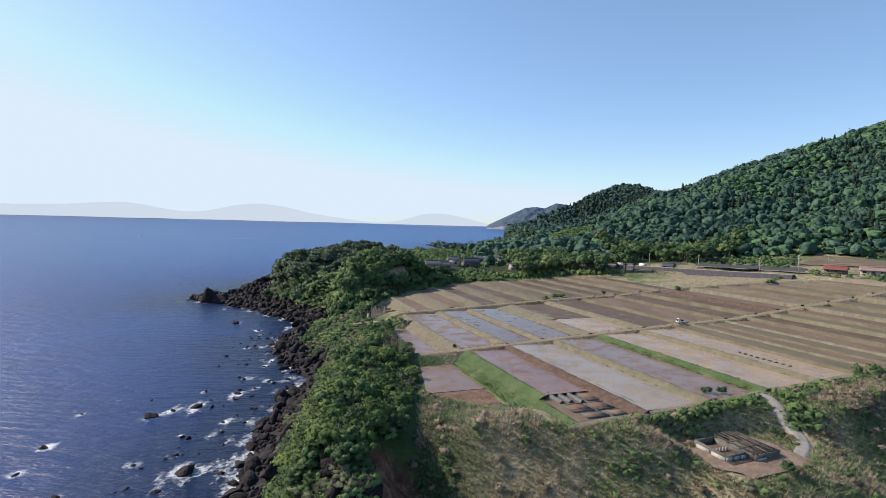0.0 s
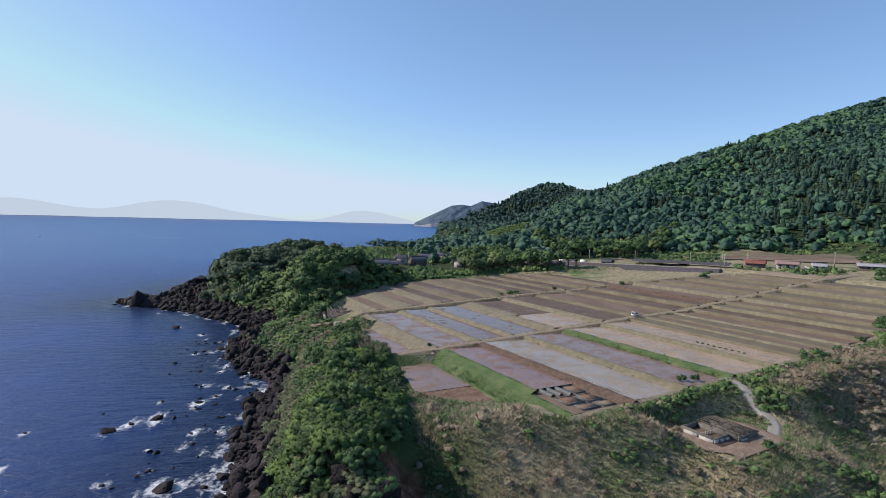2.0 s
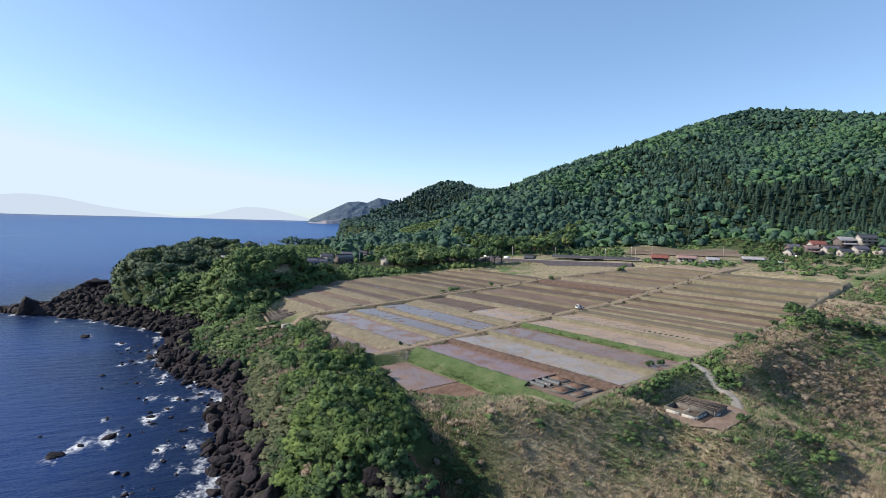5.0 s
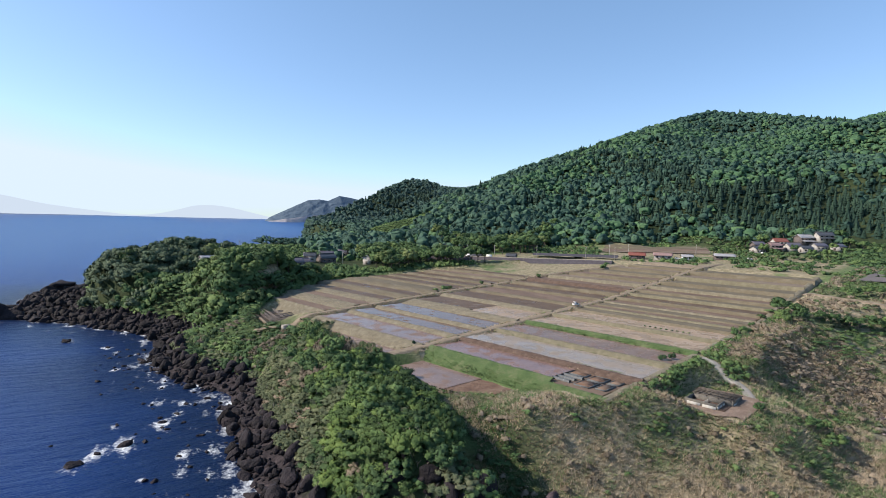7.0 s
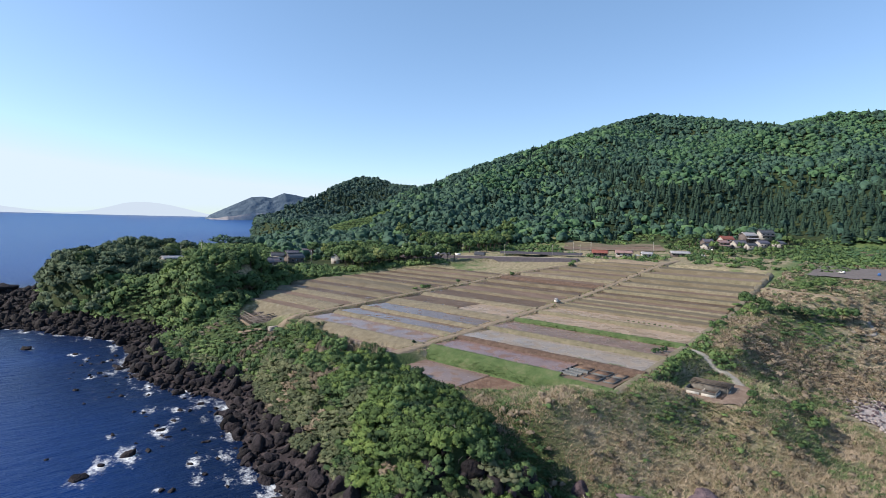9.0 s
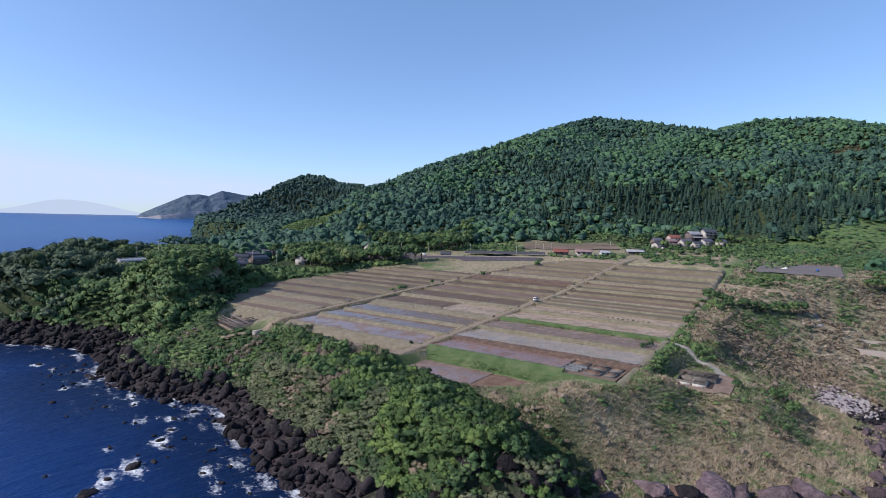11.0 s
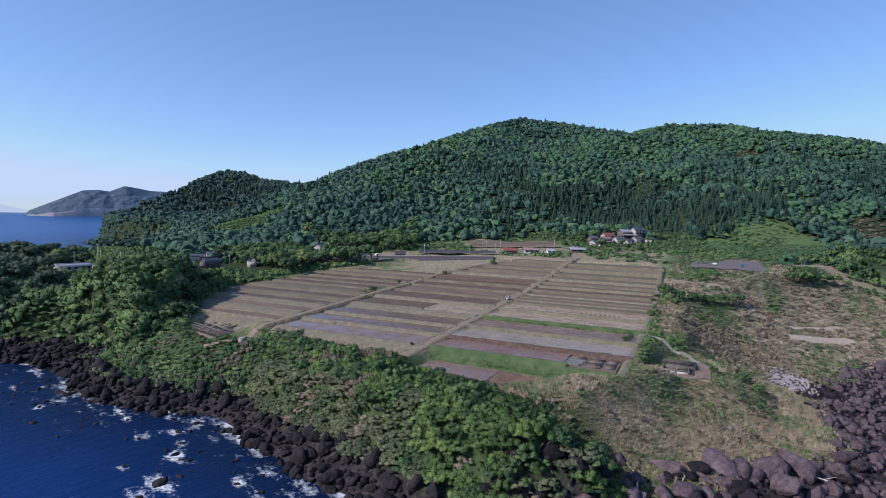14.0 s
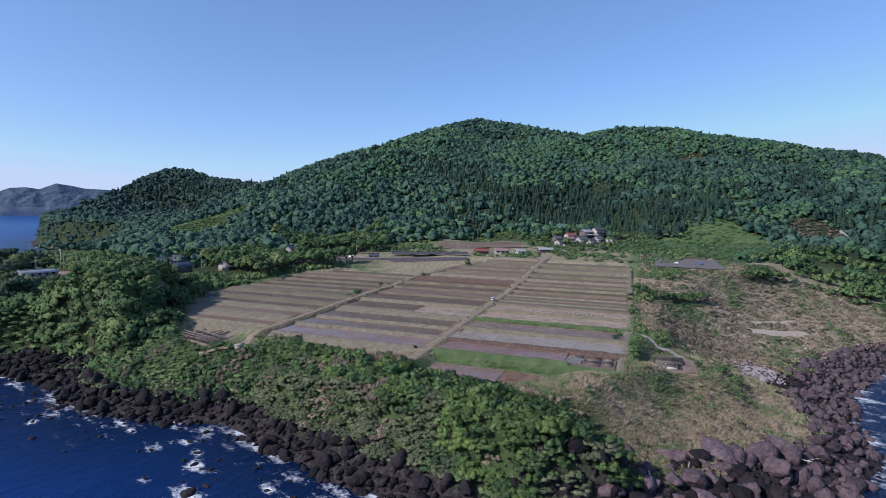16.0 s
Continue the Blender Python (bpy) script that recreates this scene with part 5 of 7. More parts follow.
# the rougher slopes east of the fields
x, y, rng = scatter(84, 330, 24, 215, 1.35, 34)
d, (s_, w_) = inland(x, y), to_field(x, y)
keep = (d > 19) & (x + 0.8 * y > 178) & (w_ > 73) & ~((x > 101) & (x < 127) & (y < 92)) & ~((s_ > 222) & (s_ < 288) & (w_ > 82) & (w_ < 129)) & (line_distance(x, y, SAND_LINE)[0] > 3.4) & (line_distance(x, y, SHELF_LINE)[0] > 1.6) & (line_distance(x, y, BARE_LINE)[0] > 3) & ~((x > 310) & (y < 150))
ca, sa = math.cos(-0.5), math.sin(-0.5)
u_, v_ = x * ca - y * sa, x * sa + y * ca
p_ = 0.7 * soft_noise(u_ / 26, v_ / 8, 151, 4) + 0.35 * soft_noise(u_ / 7, v_ / 3, 55, 2) + 0.15 * rng.normal(size=len(x)) - 0.95 * np.exp(-((x - 152) / 28) ** 2 - ((y - 125) / 9) ** 2) - 0.5 * np.exp(-((x - 230) / 45) ** 2 - ((y - 160) / 16) ** 2) - 0.4 * np.exp(-((x - 215) / 12) ** 2 - ((y - 113) / 7) ** 2) - 0.2 * ramp(x, 250, 300) + 0.7 * np.exp(-((x - 109) / 20) ** 2 - ((y - 111) / 12) ** 2) + 0.35 * np.exp(-((x - 150) / 22) ** 2 - ((y - 99) / 7) ** 2) + 0.3 * np.exp(-((x - 250) / 40) ** 2 - ((y - 78) / 14) ** 2) + 0.06
for lo_, hi_, shp, mt, s0, s1, h0, h1, nm, lb, ct, share in ((-3, -0.36, BUSHES, GREEN_SCRUB, 1.2, 2.4, 0.5, 1.3, "coastal_scrub", "fresh green shrubs on abandoned terraces", "scrub", 0.3), (-0.36, -0.1, BUSHES, SCRUB, 1.1, 2.1, 0.6, 1.7, "coastal_scrub", "grey green scrub on abandoned terraces", "scrub", 0.28), (-1.5, 0.05, REEDS, GREEN_GRASS, 1.1, 1.8, 0.4, 0.9, "green_grass", "rough green grass on abandoned terraces", "grass", 0.9), (-0.08, 3, REEDS, SILVER, 1.2, 2.0, 0.6, 1.3, "dry_reeds", "dry silver grass on terraces gone wild", "reeds", 1.0), (0.0, 3, BUSHES, MAUVE, 1.1, 2.2, 0.8, 1.8, "coastal_scrub", "mounds of brown mauve grass on terraces gone wild", "scrub", 0.2)):
    sel = keep & (p_ >= lo_) & (p_ < hi_) & (rng.random(len(x)) < share)
    xs, ys = x[sel], y[sel]
    cover_with(nm, shp, mt, xs, ys, rng, rng.uniform(s0, s1, len(xs)), rng.uniform(h0, h1, len(xs)), lb, ct, 0.2)
x, y, rng = scatter(20, 185, 95, 170, 1.5, 41)
s_, w_ = to_field(x, y)
keep = (s_ > 12) & (s_ < 62) & (w_ > 73.5) & (w_ < 77.5 + 2 * soft_noise(s_ / 6, s_ * 0, 42, 2)) & (line_distance(x, y, [(72, 131), (75.5, 125), (74, 116.5)])[0] > 2)
keep |= (s_ > 60) & (s_ < 150) & (w_ > 73) & (w_ < 75.6 + 1.5 * soft_noise(s_ / 7, s_ * 0, 42, 2)) & (soft_noise(s_ / 9, s_ * 0 + 3, 42, 2) > -0.35)
keep |= (np.hypot((x - 78) / 4, (y - 114) / 4) < 1)
xs, ys = x[keep], y[keep]
cover_with("hedge_scrub", BUSHES, GREEN_SCRUB, xs, ys, rng, rng.uniform(1.0, 1.8, len(xs)), rng.uniform(0.9, 1.9, len(xs)), "lush green weeds at the edge of the fields", "scrub", 0.2)
# hedges and rough ground behind the fields
x, y, rng = scatter(20, 460, 170, 480, 6.0, 35)
s_, w_ = to_field(x, y)
z = height(x, y)
keep = (inland(x, y) > 20) & ~((s_ > -20) & (s_ < 240) & (w_ > north_edge(s_) - 4) & (w_ < 76)) & ~((np.abs(x - 275) < 45) & (np.abs(y - 322) < 32)) & ~in_dry_field(x, y, 4) & ~((w_ > 76) & (s_ < 235)) & ~((x < 80) & (y > 350) & (y < 436)) & ~((np.hypot(x - 383, y - 289) < 30)) & (soft_noise(x / 18, y / 18, 58, 3) > -0.12) & (z < rise(s_) + 9) & ~((np.abs(s_ - 205) < 34) & (w_ < -30) & (w_ > -190))
xs, ys = x[keep], y[keep]
cover_with("hedge_scrub", BUSHES, LEAF, xs, ys, rng, rng.uniform(2.2, 4.2, len(xs)), rng.uniform(1.4, 3.8, len(xs)), "hedges and rough shrubs at the foot of the hill", "scrub", 0.3)

x, y, rng = scatter(290, 540, 60, 280, 4.8, 38)
keep = (np.hypot((x - 420) / 115, (y - 170) / 88) < 1) & ~((x > 232) & (x < 326) & (y > 126) & (y < 200)) & (np.hypot(x - 383, y - 289) > 28)
kind = soft_noise(x / 25, y / 25, 60, 3) + 0.15 * rng.normal(size=len(x))
for lo_, hi_, mt, h1, lb in ((-2, -0.15, LEAF, 2.2, "dark green shrubs under the hill"), (-0.15, 0.5, LEAF_LIGHT, 1.5, "fresh green scrub on the meadow under the hill"), (0.5, 2, DEAD, 1.4, "dry brown scrub on the meadow under the hill")):
    sel = keep & (kind >= lo_) & (kind < hi_)
    xs, ys = x[sel], y[sel]
    cover_with("hedge_scrub", BUSHES, mt, xs, ys, rng, rng.uniform(1.8, 3.6, len(xs)), rng.uniform(0.8, h1, len(xs)), lb, "scrub", 0.3)
# the green hillside field, and a bare scar high on the hill
x, y, rng = scatter(140, 275, 630, 760, 3.6, 45)
keep = (np.hypot((x - 205) / 58, (y - 692) / 52) < 1)
cover_with("hedge_scrub", BUSHES, GREEN_SCRUB, x[keep], y[keep], rng, rng.uniform(2.2, 3.8, keep.sum()), rng.uniform(0.8, 2.0, keep.sum()), "light green scrub on a cleared hillside", "scrub", 0.3)
x, y, rng = scatter(480, 935, 70, 350, 5.0, 46)
keep = (np.hypot((x - 880) / 52, (y - 320) / 26) < 1) | (np.hypot((x - 528) / 36, (y - 104) / 26) < 1)
cover_with("hedge_scrub", BUSHES, DEAD, x[keep], y[keep], rng, rng.uniform(2.4, 4.0, keep.sum()), rng.uniform(1.0, 3.0, keep.sum()), "bare grey brown brush on a hillside scar", "scrub", 0.3)
# the weedy bank between the fields and the grove
x, y, rng = scatter(0, 260, 270, 420, 1.8, 39)
s_, w_ = to_field(x, y)
off = w_ - north_edge(s_)
keep = (s_ > 55) & (s_ < 236) & (off < -3) & (off > -19)
xs, ys = x[keep], y[keep]
cover_with("green_grass", REEDS, GREEN_GRASS, xs, ys, rng, rng.uniform(1.2, 2.0, len(xs)), rng.uniform(0.5, 1.2, len(xs)), "lush grass on a bank below the grove", "grass")
x, y, rng = scatter(20, 200, 300, 425, 3.0, 50)
s_, w_ = to_field(x, y)
off = w_ - north_edge(s_)
keep = (s_ > 60) & (s_ < 172) & (off < -11) & (off > -30) & (np.hypot(x - 135, y - 392) > 14)
cover_with("hedge_scrub", BUSHES, LEAF, x[keep], y[keep], rng, rng.uniform(1.8, 3.2, keep.sum()), rng.uniform(1.8, 4.2, keep.sum()), "dark green bushes along the edge of the grove", "scrub", 0.3)
# rough grass along the farm tracks
rng = np.random.default_rng(52)
for n, w_mid, s0, s1, mt, lb in ((1500, 4.6, -6, 228, DRY_GRASS, "dry grass along the edges of a farm track"), (700, 4.6, -6, 228, GREEN_GRASS, "green weeds along the edges of a farm track"), (900, None, 0, 185, DRY_GRASS, "dry grass along the narrow farm track"), (700, None, 0, 185, GREEN_GRASS, "green weeds along the narrow farm track")):
    q = rng.uniform(s0, s1, n)
    mid = w_mid if w_mid else np.interp(q, (0, 60, 110, 150, 190), (-69.5, -68.5, -67.5, -64, -52))
    off = rng.choice((-1, 1), n) * rng.uniform(1.7, 3.6, n) * (1 + 0.25 * soft_noise(q / 5, q * 0, 83, 2))
    xs, ys = from_field(q, mid + off)
    cover_with("track_grass", REEDS, mt, xs, ys, rng, rng.uniform(0.6, 1.1, n), rng.uniform(0.3, 0.8, n), lb, "grass", 0.05, rise(q) + 0.3 - 0.35 * (np.abs(off) - 1.7))
# grass on the banks of the terraces
for key, mt, label in ((BANK_GREEN.name, LUSH_GRASS, "fresh grass on the field banks"), (BANK_DRY.name, DRY_GRASS, "dry grass fringes on the field banks"), (BANK_BROWN.name, DRY_GRASS, "old brown reeds on a field bank"), (BANK_MIX.name, GREEN_GRASS, "thin grass on a field bank")):
    xs, ys, zs_ = [], [], []
    rng = np.random.default_rng(len(key))
    for s0, s1, w0, w1, z0, z1, k in TUFTS:
        if k != key:
            continue
        n = int((s1 - s0) * (w1 - w0) * (6.0 if key == BANK_GREEN.name else 1.4 if s0 < 60 else 0.5))
        q, w_ = rng.random(n), rng.uniform(w0, w1, n)
        px, py = from_field(s0 + q * (s1 - s0), w_)
        xs.append(px), ys.append(py), zs_.append(z0 + q * (z1 - z0))
    if xs:
        xs, ys, zs_ = map(np.concatenate, (xs, ys, zs_))
        cover_with("bank_grass", REEDS, mt, xs, ys, rng, np.full(len(xs), 0.8 if mt is LUSH_GRASS else 0.55), rng.uniform(0.2, 0.55, len(xs)), label, "grass", 0.05, zs_)


# ---- the shore ----
def rock_shape(seed, sub=2, cuts=13):
    """A boulder: a ball cut by flat planes, then roughened."""
    rng = np.random.default_rng(seed)
    v, f = BALLS[sub]
    v = v.copy()
    for i in range(5):
        n = rng.normal(size=3)
        v = v * (1 + 0.13 * np.sin(1.9 * (v @ n) + rng.uniform(0, 6)))[:, None]
    for i in range(cuts):
        n = rng.normal(size=3)
        n /= np.linalg.norm(n)
        h = rng.uniform(0.45, 0.88)
        over = v @ n - h
        v -= np.where(over > 0, over, 0)[:, None] * n * 0.85
    v *= 1 + (0.05 if sub > 2 else 0.09) * rng.normal(size=(len(v), 1))
    v *= np.array([1.15, rng.uniform(0.65, 1.0), rng.uniform(0.6, 1.1)])
    return v, [f]


ROCK_MESHES = [mesh_of("boulder", *rock_shape(500 + i, 3), ROCK) for i in range(8)]
BIG = [(-7, 97, 3.4), (4, 98, 3.4), (10, 89.5, 6.2), (20.5, 81, 6.6), (27, 71, 5.4), (-1, 93, 3.0), (-38, 127, 3.0), (-38.5, 121.5, 2.7), (-32.5, 119.5, 3.0), (34, 65, 4.8), (13, 78, 3.4), (42, 60.5, 4.4), (-10, 89, 3.2), (2, 82, 3.6), (-42, 133, 2.6), (-15, 92, 2.6), (-2, 86, 2.8), (22, 68, 3.4), (52, 57, 3.0)]
rng = np.random.default_rng(61)


# the same boulder shapes again in the backlit, darkened colour
SHADED_ROCK_MESHES = [mesh_of("boulder", *rock_shape(500 + i, 3), ROCK_SHADED) for i in range(8)]


def boulder(x, y, r, z, k, label, meshes=ROCK_MESHES):
    b = thing("boulder", meshes[k % 8], label, "boulder", group="boulders along the shore")
    b.matrix_basis = Matrix.LocRotScale((x, y, z), Euler((rng.uniform(-0.4, 0.4), rng.uniform(-0.4, 0.4), rng.uniform(0, 6.28))), (r, r, r))


for i, (bx, by, br) in enumerate(BIG):
    boulder(bx, by, br, min(height_at(bx, by) + br * 0.3, 4.6), i, "huge rounded purple-brown lava boulder on the shore", ROCK_MESHES if bx > -30 else SHADED_ROCK_MESHES)
x, y, rng2 = scatter(-64, 60, 50, 215, 3.0, 62)
d = inland(x, y)
near = (d > -2.5) & (d < 11 + (9 - 4 * ramp(x, 30, 44)) * ramp(-y, -128, -92))
for bx, by, _, _ in BIG and [(b[0], b[1], b[2], 0) for b in BIG]:
    near &= np.hypot(x - bx, y - by) > 3.2
idx = np.nonzero(near)[0]
rng2.shuffle(idx)
zz = height(x, y)
for i in idx[:165]:
    r = (0.8 + 2.0 * rng2.random() ** 2.2) * (1.2 if x[i] > -30 else 0.95)
    boulder(x[i], y[i], r, float(zz[i]) + 0.25 * r, int(rng2.integers(0, 8)), "dark angular lava boulder at the water's edge", ROCK_MESHES if x[i] > -22 else SHADED_ROCK_MESHES)
rest_x, rest_y = [x[idx[165:]]], [y[idx[165:]]]
x, y, rng2 = scatter(-200, 240, 20, 560, 2.7, 63)
d = inland(x, y)
keep = (d > -3 + 2 * soft_noise(x / 9, y / 9, 14, 2)) & ((d < 11.5 + 9 * ramp(y, 288, 312) * ramp(-x, 35, 55) * ramp(-y, -440, -400) + ramp(-y, -128, -92) * (7 - 3 * ramp(x, 30, 44) * ramp(-x, -90, -70) + 7 * np.exp(-((x - 113) / 17) ** 2) + 3 * ramp(x, 70, 150))) | ((x < -124) & (y > 370))) & ~((x > -66) & (x < 60) & (y < 216) & (y > 40)) & ~((x > 100) & (x < 128) & (y > 70) & (d > 15) & (soft_noise(x / 7, y / 7, 15, 2) < 0.3))
rest_x.append(x[keep]), rest_y.append(y[keep])
rx_, ry_ = np.concatenate(rest_x), np.concatenate(rest_y)
rr = (0.9 + 2.6 * rng2.random(len(rx_)) ** 2.4) * np.where(rx_ > 40, 0.75, 1.0)
shapes = [rock_shape(520 + i, 2) for i in range(8)]
# western rocks take the colour darkened for backlight
for sel, mt, lb in ((rx_ > 20, ROCK, "purple brown volcanic boulders heaped along the southern shore"), (rx_ <= 20, ROCK_SHADED, "volcanic boulders heaped along the shore, coloured dark as backlit")):
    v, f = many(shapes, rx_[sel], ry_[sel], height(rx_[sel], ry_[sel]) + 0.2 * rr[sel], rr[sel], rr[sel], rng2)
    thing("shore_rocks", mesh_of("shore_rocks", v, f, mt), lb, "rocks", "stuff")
x, y, rng2 = scatter(-195, 240, 20, 520, 1.95, 64)
d = inland(x, y)
keep = (d > -4 + 3 * soft_noise(x / 8, y / 8, 16, 2)) & (d < 13 + 9 * ramp(y, 288, 312) * ramp(-x, 35, 55) * ramp(-y, -440, -400) + ramp(-y, -128, -92) * (7 - 3 * ramp(x, 30, 44) * ramp(-x, -90, -70) + 7 * np.exp(-((x - 113) / 17) ** 2) + 3 * ramp(x, 70, 150))) & (rng2.random(len(x)) < 0.75)
x, y = x[keep], y[keep]
rr = rng2.uniform(0.35, 1.1, len(x))
shapes = [rock_shape(540 + i, 1) for i in range(6)]
v, f = many(shapes, x, y, height(x, y) + 0.2 * rr, rr, rr, rng2)
thing("shore_stones", mesh_of("shore_stones", v, f, ROCK_SHADED), "dark stones filling the gaps between boulders", "rocks", "stuff")
# the stack off the point, skerries and half-drowned rocks
stack = thing("sea_stack", mesh_of("sea_stack", *rock_shape(563, 3, 9), ROCK_SHADED), "tall sea stack off the wooded point, coloured dark as backlit", "sea stack")
stack.matrix_basis = Matrix.LocRotScale((-165, 400, 2.0), Euler((0.1, -0.12, 0.5)), (8.5, 7.5, 14.5))
for i, (bx, by, br) in enumerate([(-171, 406, 5.6), (-159, 397, 6.0), (-150, 393, 4.6), (-143, 385, 3.8), (-157, 405, 5.0), (-176, 412, 4.4), (-147, 400, 4.0), (-184, 415, 3.2), (-152, 512, 8.0), (-160, 495, 6.0), (-150, 530, 6.5), (-138, 380, 3.6)]):
    boulder(bx, by, br, max(0.6, height_at(bx, by)), i, "rock of the point off the headland, coloured dark as backlit", SHADED_ROCK_MESHES)
for i, (bx, by, br) in enumerate(SKERRIES):
    boulder(bx, by, br * (0.9 if br > 2 else 0.75), -0.15 * br, i, "low dark skerry ringed with white foam", SHADED_ROCK_MESHES)
x, y, rng2 = scatter(-95, -46, 112, 300, 4.2, 65)
d = inland(x, y)
keep = (d < -1) & (d > -26) & (rng2.random(len(x)) < 0.4 * np.exp(d / 14) + 0.05)
for i in np.nonzero(keep)[0]:
    r = rng2.uniform(0.5, 1.3)
    boulder(x[i], y[i], r, -0.2 * r, int(rng2.integers(0, 8)), "small dark rock awash in the shallows", SHADED_ROCK_MESHES)
# gravel cove, clay scars and driftwood
thing("gravel_beach", slab(68, 83, 117, 130, 0, 20, 20, surface("grey beach gravel", [(0.2, 0.175, 0.17), (0.32, 0.285, 0.275), (0.45, 0.41, 0.39)], 0.9, 0.95, 0.08, 4), "gravel_beach", 0, 4.5), "pale gravel cove among dark rocks", "beach", "structure")
g = bpy.data.objects["gravel_beach"].data
co = np.zeros(len(g.vertices) * 3)
g.vertices.foreach_get("co", co)
co = co.reshape(-1, 3)
co[:, 2] = height(co[:, 0], co[:, 1]) + 0.3 + 0.25 * soft_noise(co[:, 0] / 2.5, co[:, 1] / 2.5, 74, 3)
g.vertices.foreach_set("co", co.ravel())


x, y, rng2 = scatter(96, 134, 60, 98, 0.95, 66)
s_, w_ = to_field(x, y)
keep = (np.hypot((s_ - 76) / 12.5, (w_ - 123.5) / 10.5) < 1 + 0.35 * soft_noise(x / 5, y / 5, 67, 2)) & (rng2.random(len(x)) < 0.8)
for pale in (0, 1):
    sel = keep & ((rng2.random(len(x)) < 0.72) == bool(pale))
    rr = rng2.uniform(0.25, 0.8, sel.sum()) * (1.0 if pale else 1.25)
    v, f = many(shapes, x[sel], y[sel], height(x[sel], y[sel]) + 0.35, rr, rr * 0.7, rng2)
    thing("beach_stones", mesh_of("beach_stones", v, f, g.materials[0] if pale else ROCK), "pale rounded beach stones in the cove" if pale else "dark stones strewn over the gravel cove", "stones", "stuff")


def scar(name, x, y, rx, ry, rz, turn, seed, label, z=None):
    """A bare clay face: a low roughened mound set into the slope."""
    rng = np.random.default_rng(seed)
    v, f = BALLS[3]
    v = v * (1 + 0.06 * rng.normal(size=(len(v), 1)))
    o = thing(name, mesh_of(name, v, [f], RED_EARTH, True), label, "clay bank")
    o.matrix_basis = Matrix.LocRotScale((x, y, height_at(x, y) if z is None else z), Euler((0, 0, radians(turn))), (rx, ry, rz))


scar("clay_bank", 12, 86, 4.0, 2.4, 1.6, 140, 3, "reddish earth scar above the boulders")
WOOD_GREY = surface("driftwood", [(0.3, 0.26, 0.22), (0.46, 0.41, 0.36), (0.58, 0.54, 0.48)], 2, 0.9, 0.02, 12)
for i, (x0, y0, a, n) in enumerate([(-3, 91, 115, 5), (33, 64, -20, 4), (-52, 140, 40, 2.6), (6, 84, 100, 4), (26, 72, 20, 3)]):
    o = thing("driftwood_log", mesh_of("driftwood_log", *trunk_arrays(1.0, 0.05, 580 + i, 1), WOOD_GREY, True), "bleached driftwood log lying on the boulders", "driftwood")
    o.matrix_basis = Matrix.LocRotScale((x0, y0, height_at(x0, y0) + 0.9), Euler((radians(86), 0, radians(a))), (n, n, n))


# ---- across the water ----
# distance haze put into these colours: blued woods and a paled cliff
CAPE_HAZE = foliage("forest on a far cape", [(0.055, 0.085, 0.125), (0.075, 0.112, 0.155), (0.1, 0.14, 0.18)], 0.006, 0.0, bump=14, bump_scale=0.02)
CLIFF_HAZE = surface("pale grey cliff", [(0.2, 0.2, 0.23), (0.3, 0.29, 0.31), (0.4, 0.38, 0.38)], 0.03, 0.9, 4.0, 0.05)


def sea_level(x, y):
    return 56 * np.clip((np.hypot(x + 60, y - 20) - 2000) / 2880, 0, 1) ** 3


def far_cape():
    line = [(462, 4570, 30), (500, 4580, 70), (610, 4600, 122), (700, 4610, 165), (820, 4620, 222), (910, 4615, 232), (985, 4610, 222), (1083, 4605, 268), (1180, 4600, 255), (1254, 4590, 240), (1500, 4540, 235), (1900, 4400, 230)]
    t = np.linspace(0, len(line) - 1, 150)
    ax, ay, az = (np.interp(t, np.arange(len(line)), [p[k] for p in line]) for k in range(3))
    u = np.linspace(0, 1, 34)
    T, U_ = np.meshgrid(t, u)
    X, Y, Z = np.tile(ax, (34, 1)), np.tile(ay, (34, 1)), np.tile(az, (34, 1))
    Y = Y - 210 * U_ * np.minimum(1, Z / 120)
    base = sea_level(X, Y)
    fall = np.where(U_ < 0.86, 1 - U_ * 0.8, (1 - U_) / 0.14 * 0.312)
    Z = base - 4 + (Z - base + 4) * fall + 16 * soft_noise(X / 60, Y / 45, 18, 3) * np.sin(np.pi * np.clip(U_, 0, 1)) * (U_ < 0.86)
    v = np.stack([X.ravel(), Y.ravel(), Z.ravel()], 1)
    f = grid_faces(150, 34)
    wood = f[: 149 * 28]
    cliff = f[149 * 28:]
    o = thing("cape", mesh_of("cape", v, [wood], CAPE_HAZE, True), "wooded cape with pale cliffs far across the bay", "cape")
    part("cliff", mesh_of("cliff", v, [cliff], CLIFF_HAZE), o, "pale rock cliff at the waterline")


far_cape()
# far mountains as a glowing strip, its emission colour standing in for haze
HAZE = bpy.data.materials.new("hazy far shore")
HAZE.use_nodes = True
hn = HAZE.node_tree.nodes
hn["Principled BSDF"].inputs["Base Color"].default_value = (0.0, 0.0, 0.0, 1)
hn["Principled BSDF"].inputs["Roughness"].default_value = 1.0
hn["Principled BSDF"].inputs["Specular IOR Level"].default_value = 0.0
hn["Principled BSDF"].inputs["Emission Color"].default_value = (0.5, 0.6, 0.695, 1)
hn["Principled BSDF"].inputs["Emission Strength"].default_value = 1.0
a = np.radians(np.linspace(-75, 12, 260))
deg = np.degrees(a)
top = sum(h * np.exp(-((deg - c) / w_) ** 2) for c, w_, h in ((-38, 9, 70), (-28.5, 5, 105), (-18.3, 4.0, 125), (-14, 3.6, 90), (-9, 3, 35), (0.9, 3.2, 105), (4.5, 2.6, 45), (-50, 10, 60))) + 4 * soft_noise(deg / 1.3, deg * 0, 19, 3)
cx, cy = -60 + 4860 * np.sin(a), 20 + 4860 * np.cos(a)
